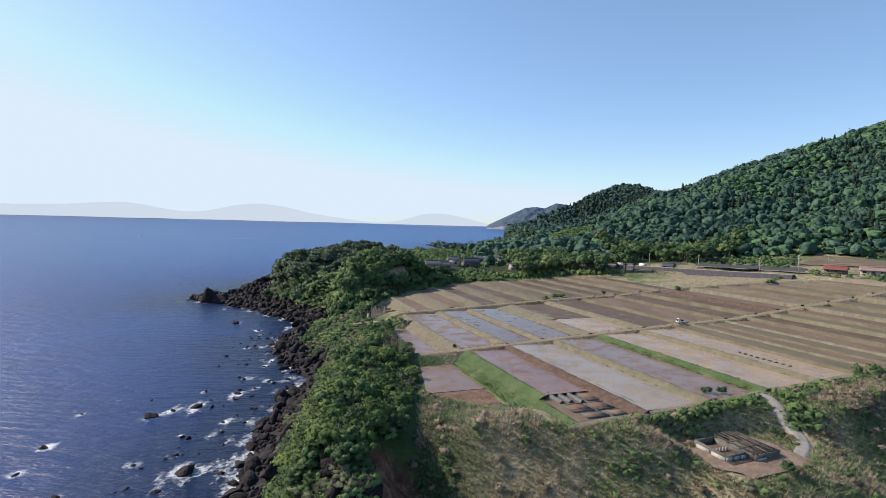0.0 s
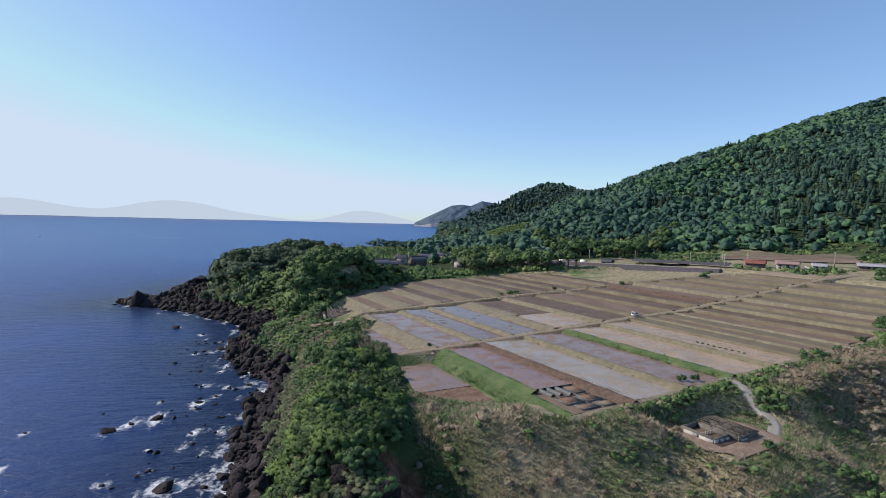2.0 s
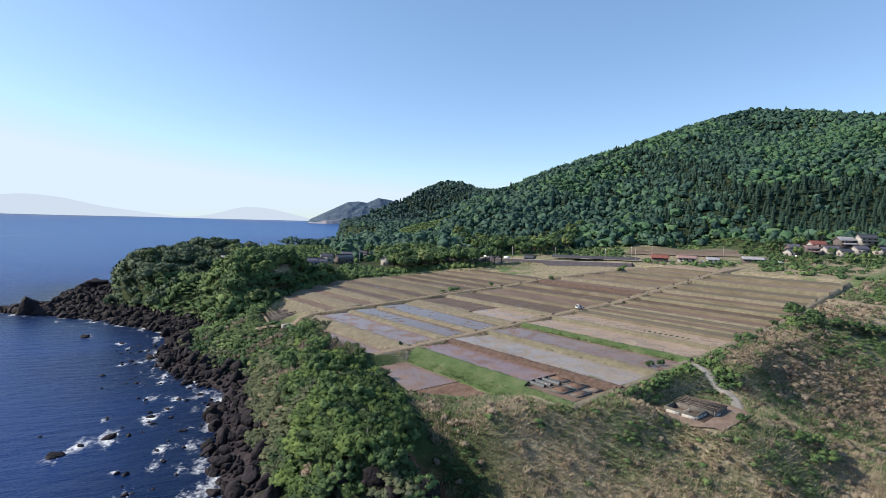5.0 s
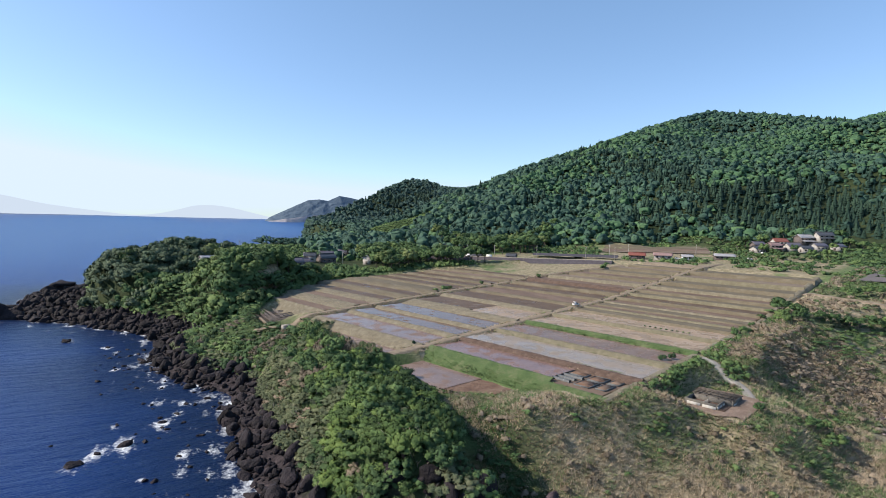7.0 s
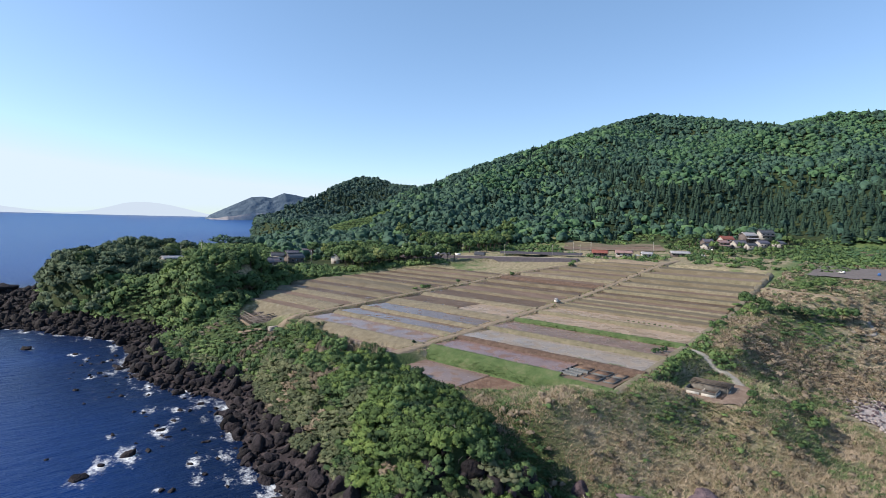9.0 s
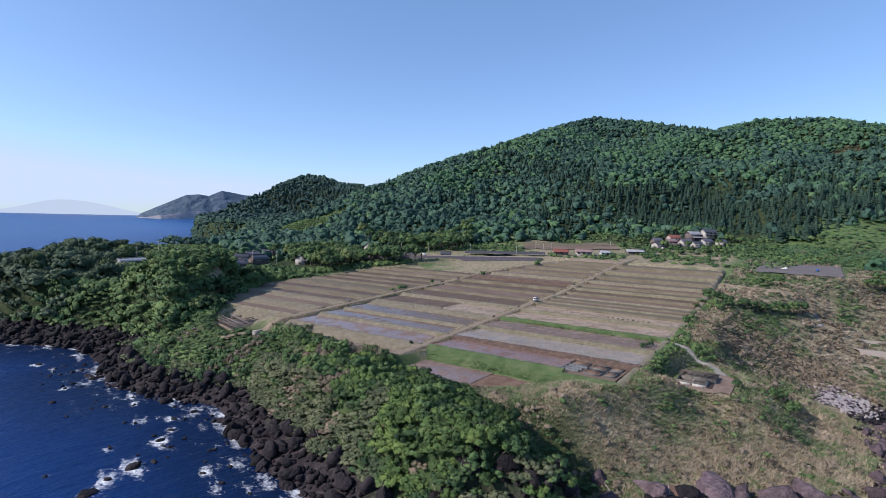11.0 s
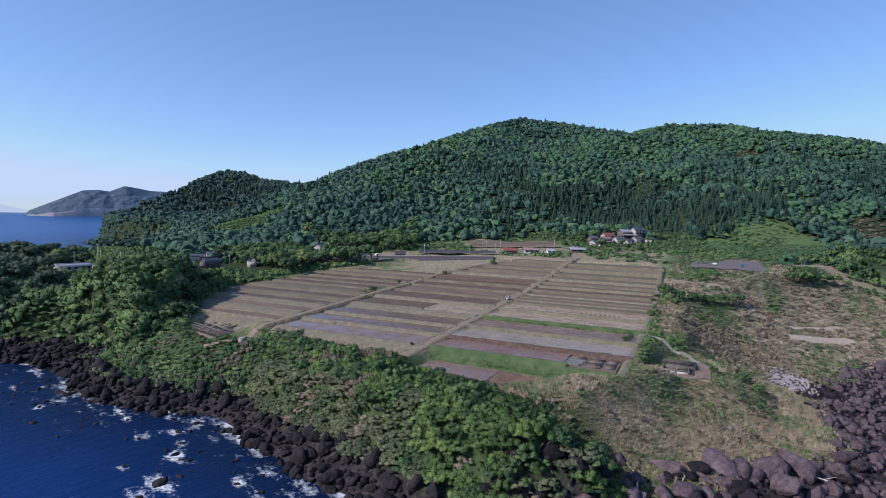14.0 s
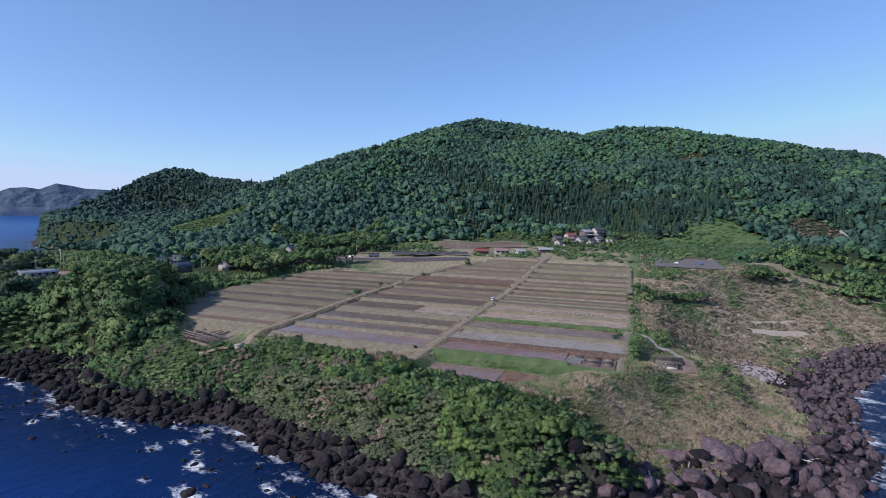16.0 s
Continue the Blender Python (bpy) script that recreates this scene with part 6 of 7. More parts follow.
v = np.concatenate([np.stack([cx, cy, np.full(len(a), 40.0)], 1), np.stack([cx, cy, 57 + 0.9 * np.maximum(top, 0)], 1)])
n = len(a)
thing("backdrop", mesh_of("backdrop", v, [np.stack([np.arange(n - 1), np.arange(1, n), np.arange(1, n) + n, np.arange(n - 1) + n], 1)], HAZE), "faint mountains on the horizon beyond the sea, glowing in haze blue", "mountains", "structure")
x, y, rng = scatter(-40, 330, 600, 1560, 6.0, 43)
d = inland(x, y)
keep = (d > 12 + 4 * soft_noise(x / 15, y / 15, 44, 2)) & (d < 60)
cover_with("undergrowth", BUSHES, LEAF_FAR_HAZE, x[keep], y[keep], rng, rng.uniform(4.0, 6.5, keep.sum()), rng.uniform(3.5, 7.0, keep.sum()), "green thicket above the cliffs across the bay", "undergrowth", 0.5)
# cliffs at the foot of the headland across the bay
p = np.array([(204, 1500), (184, 1415), (169, 1330), (154, 1180), (168, 1095), (181, 1010), (163, 920), (145, 830), (98, 752)], float)
q = np.linspace(0, len(p) - 1, 90)
px, py = np.interp(q, np.arange(len(p)), p[:, 0]) + 8 * soft_noise(q * 3, q * 0, 24, 3), np.interp(q, np.arange(len(p)), p[:, 1])
hh = 15 + 8 * soft_noise(q * 2, q * 0, 25, 3)
rows_ = [np.stack([px + k * 5 + 2.5 * soft_noise(q * 9, q * 0 + k, 26, 2), py, -2 + hh * (k / 4) + 0 * px], 1) for k in range(5)]
thing("sea_cliff", mesh_of("sea_cliff", np.concatenate(rows_), [grid_faces(90, 5)], CLIFF), "pale rock cliffs under the wooded headland", "cliff")

# ---- buildings ----
TILE_GREY = surface("grey roof tiles", [(0.062, 0.06, 0.076), (0.105, 0.1, 0.125), (0.165, 0.158, 0.185)], 0.8, 0.5, 0.03, 3, spec=0.4)
TILE_DARK = surface("black glazed roof tiles", [(0.03, 0.032, 0.038), (0.06, 0.063, 0.072), (0.1, 0.105, 0.115)], 0.8, 0.35, 0.03, 3, spec=0.5)
TILE_RED = surface("red brown roof tiles", [(0.14, 0.05, 0.042), (0.22, 0.08, 0.062), (0.3, 0.13, 0.1)], 0.8, 0.5, 0.03, 3)
TIN_PALE = surface("pale sheet roof", [(0.22, 0.22, 0.24), (0.32, 0.32, 0.34), (0.42, 0.42, 0.43)], 0.6, 0.5, 0.01, 3)
TIN_RUST = surface("faded pink sheet roof", [(0.2, 0.125, 0.12), (0.27, 0.18, 0.17), (0.34, 0.24, 0.225)], 0.7, 0.6, 0.01, 3)
PLASTER = surface("cream house wall", [(0.22, 0.21, 0.2), (0.34, 0.325, 0.31), (0.46, 0.44, 0.42)], 0.7, 0.9, 0.01, 6)
BOARD = surface("weathered board wall", [(0.075, 0.062, 0.06), (0.115, 0.098, 0.095), (0.17, 0.145, 0.14)], 1.2, 0.9, 0.02, 6)
WHITE = surface("white paint", [(0.66, 0.66, 0.65), (0.78, 0.78, 0.77), (0.83, 0.83, 0.82)], 1.5, 0.45, 0.002, 10, spec=0.5)
GLASS = surface("dark window glass", [(0.015, 0.018, 0.022), (0.03, 0.034, 0.04)], 1.0, 0.08, 0, spec=0.6)
RUBBER = surface("black rubber", [(0.012, 0.012, 0.012), (0.03, 0.03, 0.03)], 3, 0.8, 0.003, 20)
ASPHALT = surface("dark asphalt", [(0.045, 0.042, 0.05), (0.065, 0.06, 0.072), (0.095, 0.088, 0.1)], 0.4, 0.85, 0.01, 6)
STEEL = surface("galvanised steel", [(0.3, 0.31, 0.32), (0.45, 0.46, 0.47)], 2, 0.4, 0.0, metal=0.7)
POLE = surface("concrete utility pole", [(0.3, 0.28, 0.25), (0.42, 0.4, 0.36)], 1.0, 0.9, 0.005, 8)
TARP = surface("grey plastic film", [(0.07, 0.078, 0.08), (0.11, 0.118, 0.122), (0.16, 0.165, 0.168)], 1.0, 0.6, 0.03, 4, spec=0.2)
BAMBOO = surface("dry bamboo and old timber", [(0.1, 0.085, 0.078), (0.18, 0.155, 0.14), (0.28, 0.24, 0.22)], 1.4, 0.85, 0.02, 8)
BLUE_SHEET = surface("blue tarpaulin", [(0.03, 0.1, 0.3), (0.05, 0.16, 0.42)], 1.5, 0.5, 0.02, 4)


def gable(name, w, d, eave, ridge, over, thick, material):
    """A pitched roof, its ridge along x, with eaves that stand out."""
    hw, hd = w / 2 + over, d / 2 + over
    drop = (ridge - eave) * over / (d / 2)
    prof = [(-hd, eave - drop), (0, ridge), (hd, eave - drop), (hd, eave - drop + thick), (0, ridge + thick * 1.25), (-hd, eave - drop + thick)]
    n = 14
    xs = np.linspace(-hw, hw, n)
    v = np.array([(x, y, z + (0.03 if i % 2 else 0)) for i, x in enumerate(xs) for y, z in prof])
    k = len(prof)
    f = [(i * k + j, i * k + (j + 1) % k, (i + 1) * k + (j + 1) % k, (i + 1) * k + j) for i in range(n - 1) for j in range(k)]
    me = mesh_of(name, v, [np.array(f), np.array([tuple(range(k))[::-1], tuple(range((n - 1) * k, n * k))])], material)
    return me


def wall_mesh(w, d, eave, ridge, material):
    pv, pf = box_arrays(-w / 2, w / 2, -d / 2, d / 2, -1.5, eave)
    gv = np.array([(sx * w / 2, y, z) for sx in (-1, 1) for y, z in ((-d / 2, eave), (d / 2, eave), (0, ridge - 0.05))])
    return mesh_of("wall", np.vstack([pv, gv]), [pf, np.array([(8, 10, 9), (11, 12, 13)])], material)


def house(x, y, turn, w, d, eave, ridge, roof, wall, label, storeys=1, category="house", name="house", z=None):
    """A gabled house with tiled roof, ridge cap, framed windows and a door."""
    h = holder(name, x, y, (height_at(x, y) if z is None else z) + 0.1, turn, label, category)
    part("wall", wall_mesh(w, d, eave, ridge, wall), h)
    r = part("roof", gable("roof", w, d, eave, ridge, 0.7, 0.22, roof), h)
    part("ridge_cap", boxes("ridge_cap", [(-w / 2 - 0.7, w / 2 + 0.7, -0.22, 0.22, ridge + 0.2, ridge + 0.48)], roof), r)
    n = max(1, int(w / 3.2))
    for st in range(storeys):
        z0 = 0.9 + 2.7 * st
        for side in (-1, 1):
            for i in range(n):
                cx = -w / 2 + w * (i + 0.5) / n
                y0, y1 = sorted((side * d / 2, side * (d / 2 + 0.06)))
                wd = part("window", boxes("window", [(cx - 0.85, cx + 0.85, y0, y1, z0, z0 + 0.08), (cx - 0.85, cx + 0.85, y0, y1, z0 + 1.2, z0 + 1.28), (cx - 0.85, cx - 0.78, y0, y1, z0, z0 + 1.28), (cx + 0.78, cx + 0.85, y0, y1, z0, z0 + 1.28)], STEEL), h)
                part("pane", boxes("pane", [(cx - 0.78, cx + 0.78, min(side * d / 2, side * (d / 2 + 0.03)), max(side * d / 2, side * (d / 2 + 0.03)), z0 + 0.08, z0 + 1.2)], GLASS), wd)
    part("door", boxes("door", [(-w / 2 - 0.06, -w / 2, -0.9, 0.9, 0, 2.0)], BOARD), h)
    if storeys > 1:
        le = part("lean_to_roof", gable("lean_to_roof", w * 0.92, 3.2, 2.5, 3.2, 0.4, 0.15, roof), h)
        le.matrix_basis = pose(0, -d / 2 - 1.0, 0)
    return h


VILLAGE = [(366, 309, 20, 9, 7, 4.6, 6.8, TILE_GREY, BOARD, "old boarded farmhouse with a grey tiled roof", 1), (352, 299, 35, 10, 7, 3.2, 5.4, TILE_DARK, PLASTER, "low house with a black tiled roof", 1),
           (388, 305, 15, 11, 8, 5.4, 7.9, TILE_RED, PLASTER, "two-storey house with a red tiled roof", 2), (364, 294, 28, 10, 7, 5.2, 7.2, TIN_RUST, BOARD, "house with a faded pinkish roof", 2),
           (379, 288, 22, 11, 7.5, 3.4, 6.0, TILE_GREY, PLASTER, "farmhouse with a broad grey tiled roof", 1), (405, 295, 25, 13, 8, 5.6, 8.0, TIN_PALE, BOARD, "large barn with a pale sheet roof", 2),
           (416, 286, 10, 12, 9, 5.0, 7.8, TILE_DARK, PLASTER, "two-storey house with a black tiled roof", 2), (393, 276, 30, 11, 7, 3.4, 5.6, TILE_GREY, PLASTER, "pale-walled house with a grey roof", 1),
           (376, 276, 18, 8, 6, 3.0, 4.8, TILE_DARK, PLASTER, "small pale house with a dark roof", 1), (401, 266, 40, 9, 7, 3.2, 5.2, TILE_GREY, PLASTER, "plain house with a grey tiled roof", 1)]
for x_, y_, tn, w_, d_, ev, rd, rf, wl, lb, st in VILLAGE:
    house(x_, y_, tn - 40, w_, d_, ev, rd, rf, wl, lb, st)
# the hamlet behind the headland
for x_, y_, tn, w_, d_, ev, rd, rf, wl, lb, st in [(-1, 377, 10, 10, 7.5, 5.4, 8.0, TILE_GREY, PLASTER, "two-storey seaside house with a grey roof", 2), (6, 386, 30, 9, 7, 3.2, 5.6, TIN_RUST, BOARD, "low house with a mauve sheet roof", 1),
                                                  (15, 406, -15, 8, 6.5, 4.0, 6.0, TILE_DARK, PLASTER, "small house with a dark tiled roof", 1), (28, 411, 20, 12, 8, 3.4, 6.2, TILE_DARK, BOARD, "old farmhouse with a dark hipped roof", 1),
                                                  (60, 482, -10, 10, 7, 3.2, 5.5, TILE_GREY, PLASTER, "plain grey-roofed house among trees", 1), (64, 418, 35, 9, 7, 4.8, 6.8, TIN_PALE, PLASTER, "house with a pale roof among trees", 2),
                                                  (41, 466, 0, 10, 7, 3.2, 5.6, TILE_GREY, BOARD, "boarded house with a grey roof", 1), (140, 448, 25, 11, 8, 3.4, 6.4, TILE_GREY, PLASTER, "temple-like house with a broad grey roof", 1)]:
    house(x_, y_, tn, w_, d_, ev, rd, rf, wl, lb, st)
house(-48, 424, 18, 19, 6, 2.6, 4.0, TIN_PALE, PLASTER, "long low building with a pale roof on the headland", 1, "building", "long_building")
house(-36, 404, -20, 11, 6, 2.6, 4.2, TIN_RUST, WHITE, "low white shed with a rusty roof", 1, "shed", "shed")
# sheds by the end of the track
house(237, 313, -44, 11, 6, 2.6, 4.3, TILE_RED, BOARD, "farm shed with a bright red roof", 1, "shed", "shed")
house(250, 301, -44, 12, 6, 2.8, 4.2, TIN_RUST, PLASTER, "long farm shed with a faded pink roof", 1, "shed", "shed")
house(261, 289, -40, 7, 5, 2.6, 3.8, TIN_PALE, WHITE, "small white garage with a pale roof", 1, "shed", "shed")
house(288, 280, -40, 13, 5, 2.6, 3.8, TIN_PALE, BOARD, "long low shed with a pale sheet roof", 1, "shed", "shed")
house(141, 384, -48, 7, 5, 2.6, 4.4, TILE_DARK, BOARD, "dark-roofed shed beside the road", 1, "shed", "shed")
house(160, 364, -48, 7, 5, 2.4, 4.0, TILE_DARK, BOARD, "small dark shed beside the road", 1, "shed", "shed")


# ---- the coast road ----
def band(name, a, b, rows_, material, label, category, n=60, kind="structure"):
    """A long strip between two ends; rows_ are offsets towards the fields and heights."""
    a, b = np.array(a, float), np.array(b, float)
    t = np.linspace(0, 1, n)
    ex, ey = a[0] + (b[0] - a[0]) * t, a[1] + (b[1] - a[1]) * t
    L = np.hypot(b[0] - a[0], b[1] - a[1])
    nx, ny = -(b[1] - a[1]) / L, (b[0] - a[0]) / L
    if nx > 0:
        nx, ny = -nx, -ny
    z = a[2] + (b[2] - a[2]) * t
    v = np.concatenate([np.stack([ex + nx * o, ey + ny * o, z + dz + 0.05 * soft_noise(t * 30, t * 0 + o, 27, 2)], 1) for o, dz in rows_])
    return thing(name, mesh_of(name, v, [grid_faces(n, len(rows_))], material, True), label, category, kind)


ra, rb = (112, 411, 34.5), (206, 305, 37.0)
band("coast_road", ra, rb, [(-5.5, 0.0), (-2, 0.12), (1.5, 0.1)], ASPHALT, "dark asphalt coast road above the fields", "road")
band("retaining_wall", ra, rb, [(1.5, 0.1), (1.55, 0.55), (1.9, 0.55), (2.1, -0.4), (6.5, -4.2), (6.9, -6.0)], surface("dark retaining wall", [(0.05, 0.045, 0.055), (0.08, 0.072, 0.085), (0.12, 0.11, 0.125)], 0.5, 0.9, 0.05, 1.5), "long sloping wall of dark stone under the road", "wall")
band("kerb", ra, rb, [(1.45, 0.3), (1.45, 0.68), (2.0, 0.68), (2.0, 0.3)], CONCRETE, "pale concrete kerb along the road", "kerb")
band("black_field", (172, 356, 37.5), (214, 309, 38.3), [(-14, 1.0), (-9, 2.2), (-5.2, 0.4)], surface("black weed sheet", [(0.035, 0.033, 0.04), (0.06, 0.055, 0.065), (0.09, 0.082, 0.095)], 0.6, 0.7, 0.04, 2), "ground covered with black weed sheeting", "field")
lot_m = surface("dark gravel lot", [(0.085, 0.075, 0.075), (0.13, 0.115, 0.112), (0.19, 0.17, 0.165)], 0.6, 0.9, 0.03, 3)
thing("gravel_lot", slab(224, 286, 84, 127, 0, 26, 20, lot_m, "gravel_lot", 0, 2.5), "dark gravel lot on the slope", "yard", "structure")
drape(bpy.data.objects["gravel_lot"], 0.6)
SAND = surface("pale sand", [(0.26, 0.215, 0.165), (0.36, 0.3, 0.24), (0.44, 0.38, 0.32)], 0.6, 0.95, 0.03, 4)
thing("sandy_terrace", track_mesh("sandy_terrace", SAND_LINE, 6.0, 0.9, SAND, 2.4), "pale sandy terrace above the cove", "field", "structure")
thing("sandy_terrace", track_mesh("sandy_terrace", SHELF_LINE, 1.6, 0.4, SAND, 1.0), "thin sandy ledge on the slope", "field", "structure")
thing("bare_strip", track_mesh("bare_strip", BARE_LINE, 4.0, 0.3, TRACK, 0.8), "strip of bare brown earth beside the shrubs", "field", "structure")
thing("footpath", track_mesh("footpath", [(196, 122), (190, 117), (184.4, 115.5), (178, 121)], 1.1, 0.3, CONCRETE, 0.4), "pale concrete footpath on the slope", "path", "structure")
thing("footpath", track_mesh("footpath", [(236, 190), (226, 185), (210, 178), (199, 176)], 2.2, 0.3, TRACK, 0.7), "earth track curving past a vegetable plot", "path", "structure")


def tube(p0, p1, r0, r1, k=8):
    p0, p1 = np.array(p0, float), np.array(p1, float)
    d = (p1 - p0) / np.linalg.norm(p1 - p0)
    a = np.cross(d, (0.31, 0.87, 0.37))
    a /= np.linalg.norm(a)
    b = np.cross(d, a)
    g = np.linspace(0, 2 * math.pi, k, endpoint=False)
    ring = np.outer(np.cos(g), a) + np.outer(np.sin(g), b)
    v = np.vstack([p0 + ring * r0, p1 + ring * r1, [p0, p1]])
    f = [(j, (j + 1) % k, k + (j + 1) % k, k + j) for j in range(k)]
    caps = [(2 * k, (j + 1) % k, j, j) for j in range(k)] + [(2 * k + 1, k + j, k + (j + 1) % k, k + (j + 1) % k) for j in range(k)]
    tri = np.array([c[:3] for c in caps])
    return v, [np.array(f), tri]


def tubes(name, list_of, material, k=8):
    pieces, n, vs, by = [], 0, [], {3: [], 4: []}
    for t in list_of:
        v, fs = tube(*t, k=k)
        for f in fs:
            by[f.shape[1]].append(f + n)
        vs.append(v)
        n += len(v)
    return mesh_of(name, np.concatenate(vs), [np.concatenate(by[4]), np.concatenate(by[3])], material, False)


POLE_MESH = tubes("shaft", [((0, 0, -0.5), (0, 0, 10.2), 0.19, 0.12)], POLE)
ARM_MESH = boxes("crossarm", [(-0.9, 0.9, -0.06, 0.06, 9.2, 9.32), (-0.7, 0.7, -0.06, 0.06, 8.4, 8.5)], STEEL)
INSULATORS = tubes("insulators", [((q, 0, 9.32), (q, 0, 9.55), 0.06, 0.05) for q in (-0.8, -0.3, 0.3, 0.8)], WHITE, 6)


rng = np.random.default_rng(91)
STICK = surface("bleached dead wood", [(0.22, 0.19, 0.16), (0.36, 0.32, 0.28)], 3.0, 0.9, 0.02, 8)
sticks = []
while len(sticks) < 150:
    x_, y_ = rng.uniform(-48, -8), rng.uniform(100, 205)
    if 10 < float(inland(np.array([x_]), np.array([y_]))[0]) < 19:
        z_, a_, q_ = height_at(x_, y_) + 1.0, rng.uniform(0, 2 * math.pi), rng.uniform(1.6, 4.5)
        tip = (x_ + 0.6 * q_ * math.cos(a_), y_ + 0.6 * q_ * math.sin(a_), z_ + 0.5 * q_ + 0.6)
        sticks.append(((x_, y_, z_), tip, 0.06, 0.025))
        fork = tuple(0.45 * p_ + 0.55 * r_ for p_, r_ in zip((x_, y_, z_), tip))
        sticks.append((fork, (fork[0] + 0.3 * q_ * math.cos(a_ + 1.1), fork[1] + 0.3 * q_ * math.sin(a_ + 1.1), fork[2] + 0.35 * q_), 0.04, 0.015))
thing("dead_branches", tubes("dead_branches", sticks, STICK, 5), "bleached dead branches sticking out of the scrub", "branches", "stuff")


def utility_pole(x, y, turn=40, scale=1.0, z=None):
    h = holder("utility_pole", x, y, height_at(x, y) if z is None else z, turn, "tall concrete utility pole beside the road", "utility pole", "utility poles")
    part("shaft", POLE_MESH, h)
    a = part("crossarm", ARM_MESH, h)
    part("insulators", INSULATORS, a)
    h.scale = (scale, scale, scale)


pole_at = [(132, 388.3), (147, 371.4), (169.2, 346.5), (193.2, 319.6), (206.7, 304.5)]
for i, (x_, y_) in enumerate(pole_at):
    utility_pole(x_ + 4.0, y_ + 3.2, z=34.5 + 2.5 * i / 4)
for x_, y_ in [(245, 330), (283, 300), (-44, 441), (-24, 418), (-18, 404), (38, 402), (20, 398), (226, 330)]:
    utility_pole(x_, y_, 20)
mast = holder("radio_mast", -30, 446, height_at(-30, 446), 0, "thin steel mast on the headland", "mast")
part("shaft", tubes("shaft", [((0, 0, -0.5), (0, 0, 13), 0.22, 0.12), ((1.6, 0, -0.5), (1.6, 0, 11.5), 0.16, 0.1)], POLE), mast)
part("speaker", boxes("speaker", [(-0.5, 0.5, -0.4, 0.4, 12.2, 13.2)], STEEL), mast)
part("speaker", boxes("speaker", [(1.2, 2.0, -0.3, 0.3, 11.0, 11.7)], STEEL), mast)


# ---- vehicles ----
def wheel_parts(h, at, r=0.28, w=0.18):
    for x, y in at:
        t = part("wheel", tubes("wheel", [((x, y - w / 2, r), (x, y + w / 2, r), r, r)], RUBBER, 14), h)
        part("rim", tubes("rim", [((x, y - w / 2 - 0.01, r), (x, y + w / 2 + 0.01, r), r * 0.55, r * 0.55)], STEEL, 10), t)


def shell(name, prof, half, material, inset=0.1):
    """A body swept across: side profile (x, z), narrower at the top."""
    zt = max(z for _, z in prof)
    zb = min(z for _, z in prof)
    k = len(prof)
    v = []
    for sgn in (-1, 1):
        for x, z in prof:
            v.append((x, sgn * (half - inset * max(0, (z - zb) / (zt - zb) - 0.45)), z))
    f = [(j, (j + 1) % k, k + (j + 1) % k, k + j) for j in range(k)]
    return mesh_of(name, np.array(v), [np.array(f), np.array([tuple(range(k))[::-1], tuple(range(k, 2 * k))])], material)


def kei_truck(x, y, z, turn, label):
    h = holder("small_truck", x, y, z, turn, label, "truck")
    cab = part("cab", shell("cab", [(0.55, 0.35), (1.68, 0.35), (1.7, 0.95), (1.35, 1.75), (0.6, 1.8), (0.55, 1.0)], 0.72, WHITE, 0.22), h)
    part("windscreen", mesh_of("windscreen", np.array([(1.69, -0.6, 1.0), (1.69, 0.6, 1.0), (1.39, 0.52, 1.68), (1.39, -0.52, 1.68)]) + np.array([0.02, 0, 0]), [np.array([(0, 1, 2, 3)])], GLASS), cab)
    for sg in (-1, 1):
        part("side_window", boxes("side_window", [(0.7, 1.32, sg * 0.66 - 0.01, sg * 0.66 + 0.01, 1.08, 1.6)], GLASS), cab)
    part("load_bed", boxes("load_bed", [(-1.7, 0.5, -0.72, 0.72, 0.5, 0.6), (-1.7, 0.5, -0.72, -0.68, 0.6, 0.9), (-1.7, 0.5, 0.68, 0.72, 0.6, 0.9), (-1.7, -1.66, -0.72, 0.72, 0.6, 0.9), (0.46, 0.5, -0.72, 0.72, 0.6, 1.0)], WHITE), h)
    part("load", boxes("load", [(-1.4, 0.2, -0.5, 0.5, 0.6, 1.05), (-0.9, -0.2, -0.4, 0.4, 1.05, 1.3)], RUBBER), h, "dark load on the bed")
    part("chassis", boxes("chassis", [(-1.6, 1.6, -0.45, 0.45, 0.25, 0.5)], RUBBER), h)
    wheel_parts(h, [(1.1, -0.62), (1.1, 0.62), (-1.0, -0.62), (-1.0, 0.62)])


tx, ty = from_field(90.2, 4.6)
kei_truck(tx, ty, float(rise(90.2)) + 0.6, 198.5, "small white farm truck with a dark load on a track")


def car(x, y, z, turn, material, label):
    h = holder("parked_car", x, y, z, turn, label, "car")
    b = part("body", shell("body", [(-1.7, 0.35), (1.7, 0.35), (1.72, 0.8), (0.95, 0.95), (0.4, 1.5), (-1.4, 1.55), (-1.7, 0.95)], 0.75, material, 0.22), h)
    for sg in (-1, 1):
        part("side_window", boxes("side_window", [(-1.3, 0.45, sg * 0.68 - 0.015, sg * 0.68 + 0.015, 0.98, 1.42)], GLASS), b)
    part("windscreen", mesh_of("windscreen", np.array([(0.95, -0.6, 0.98), (0.95, 0.6, 0.98), (0.44, 0.54, 1.46), (0.44, -0.54, 1.46)]) + np.array([0.03, 0, 0.02]), [np.array([(0, 1, 2, 3)])], GLASS), b)
    wheel_parts(h, [(1.05, -0.66), (1.05, 0.66), (-1.05, -0.66), (-1.05, 0.66)], 0.3)


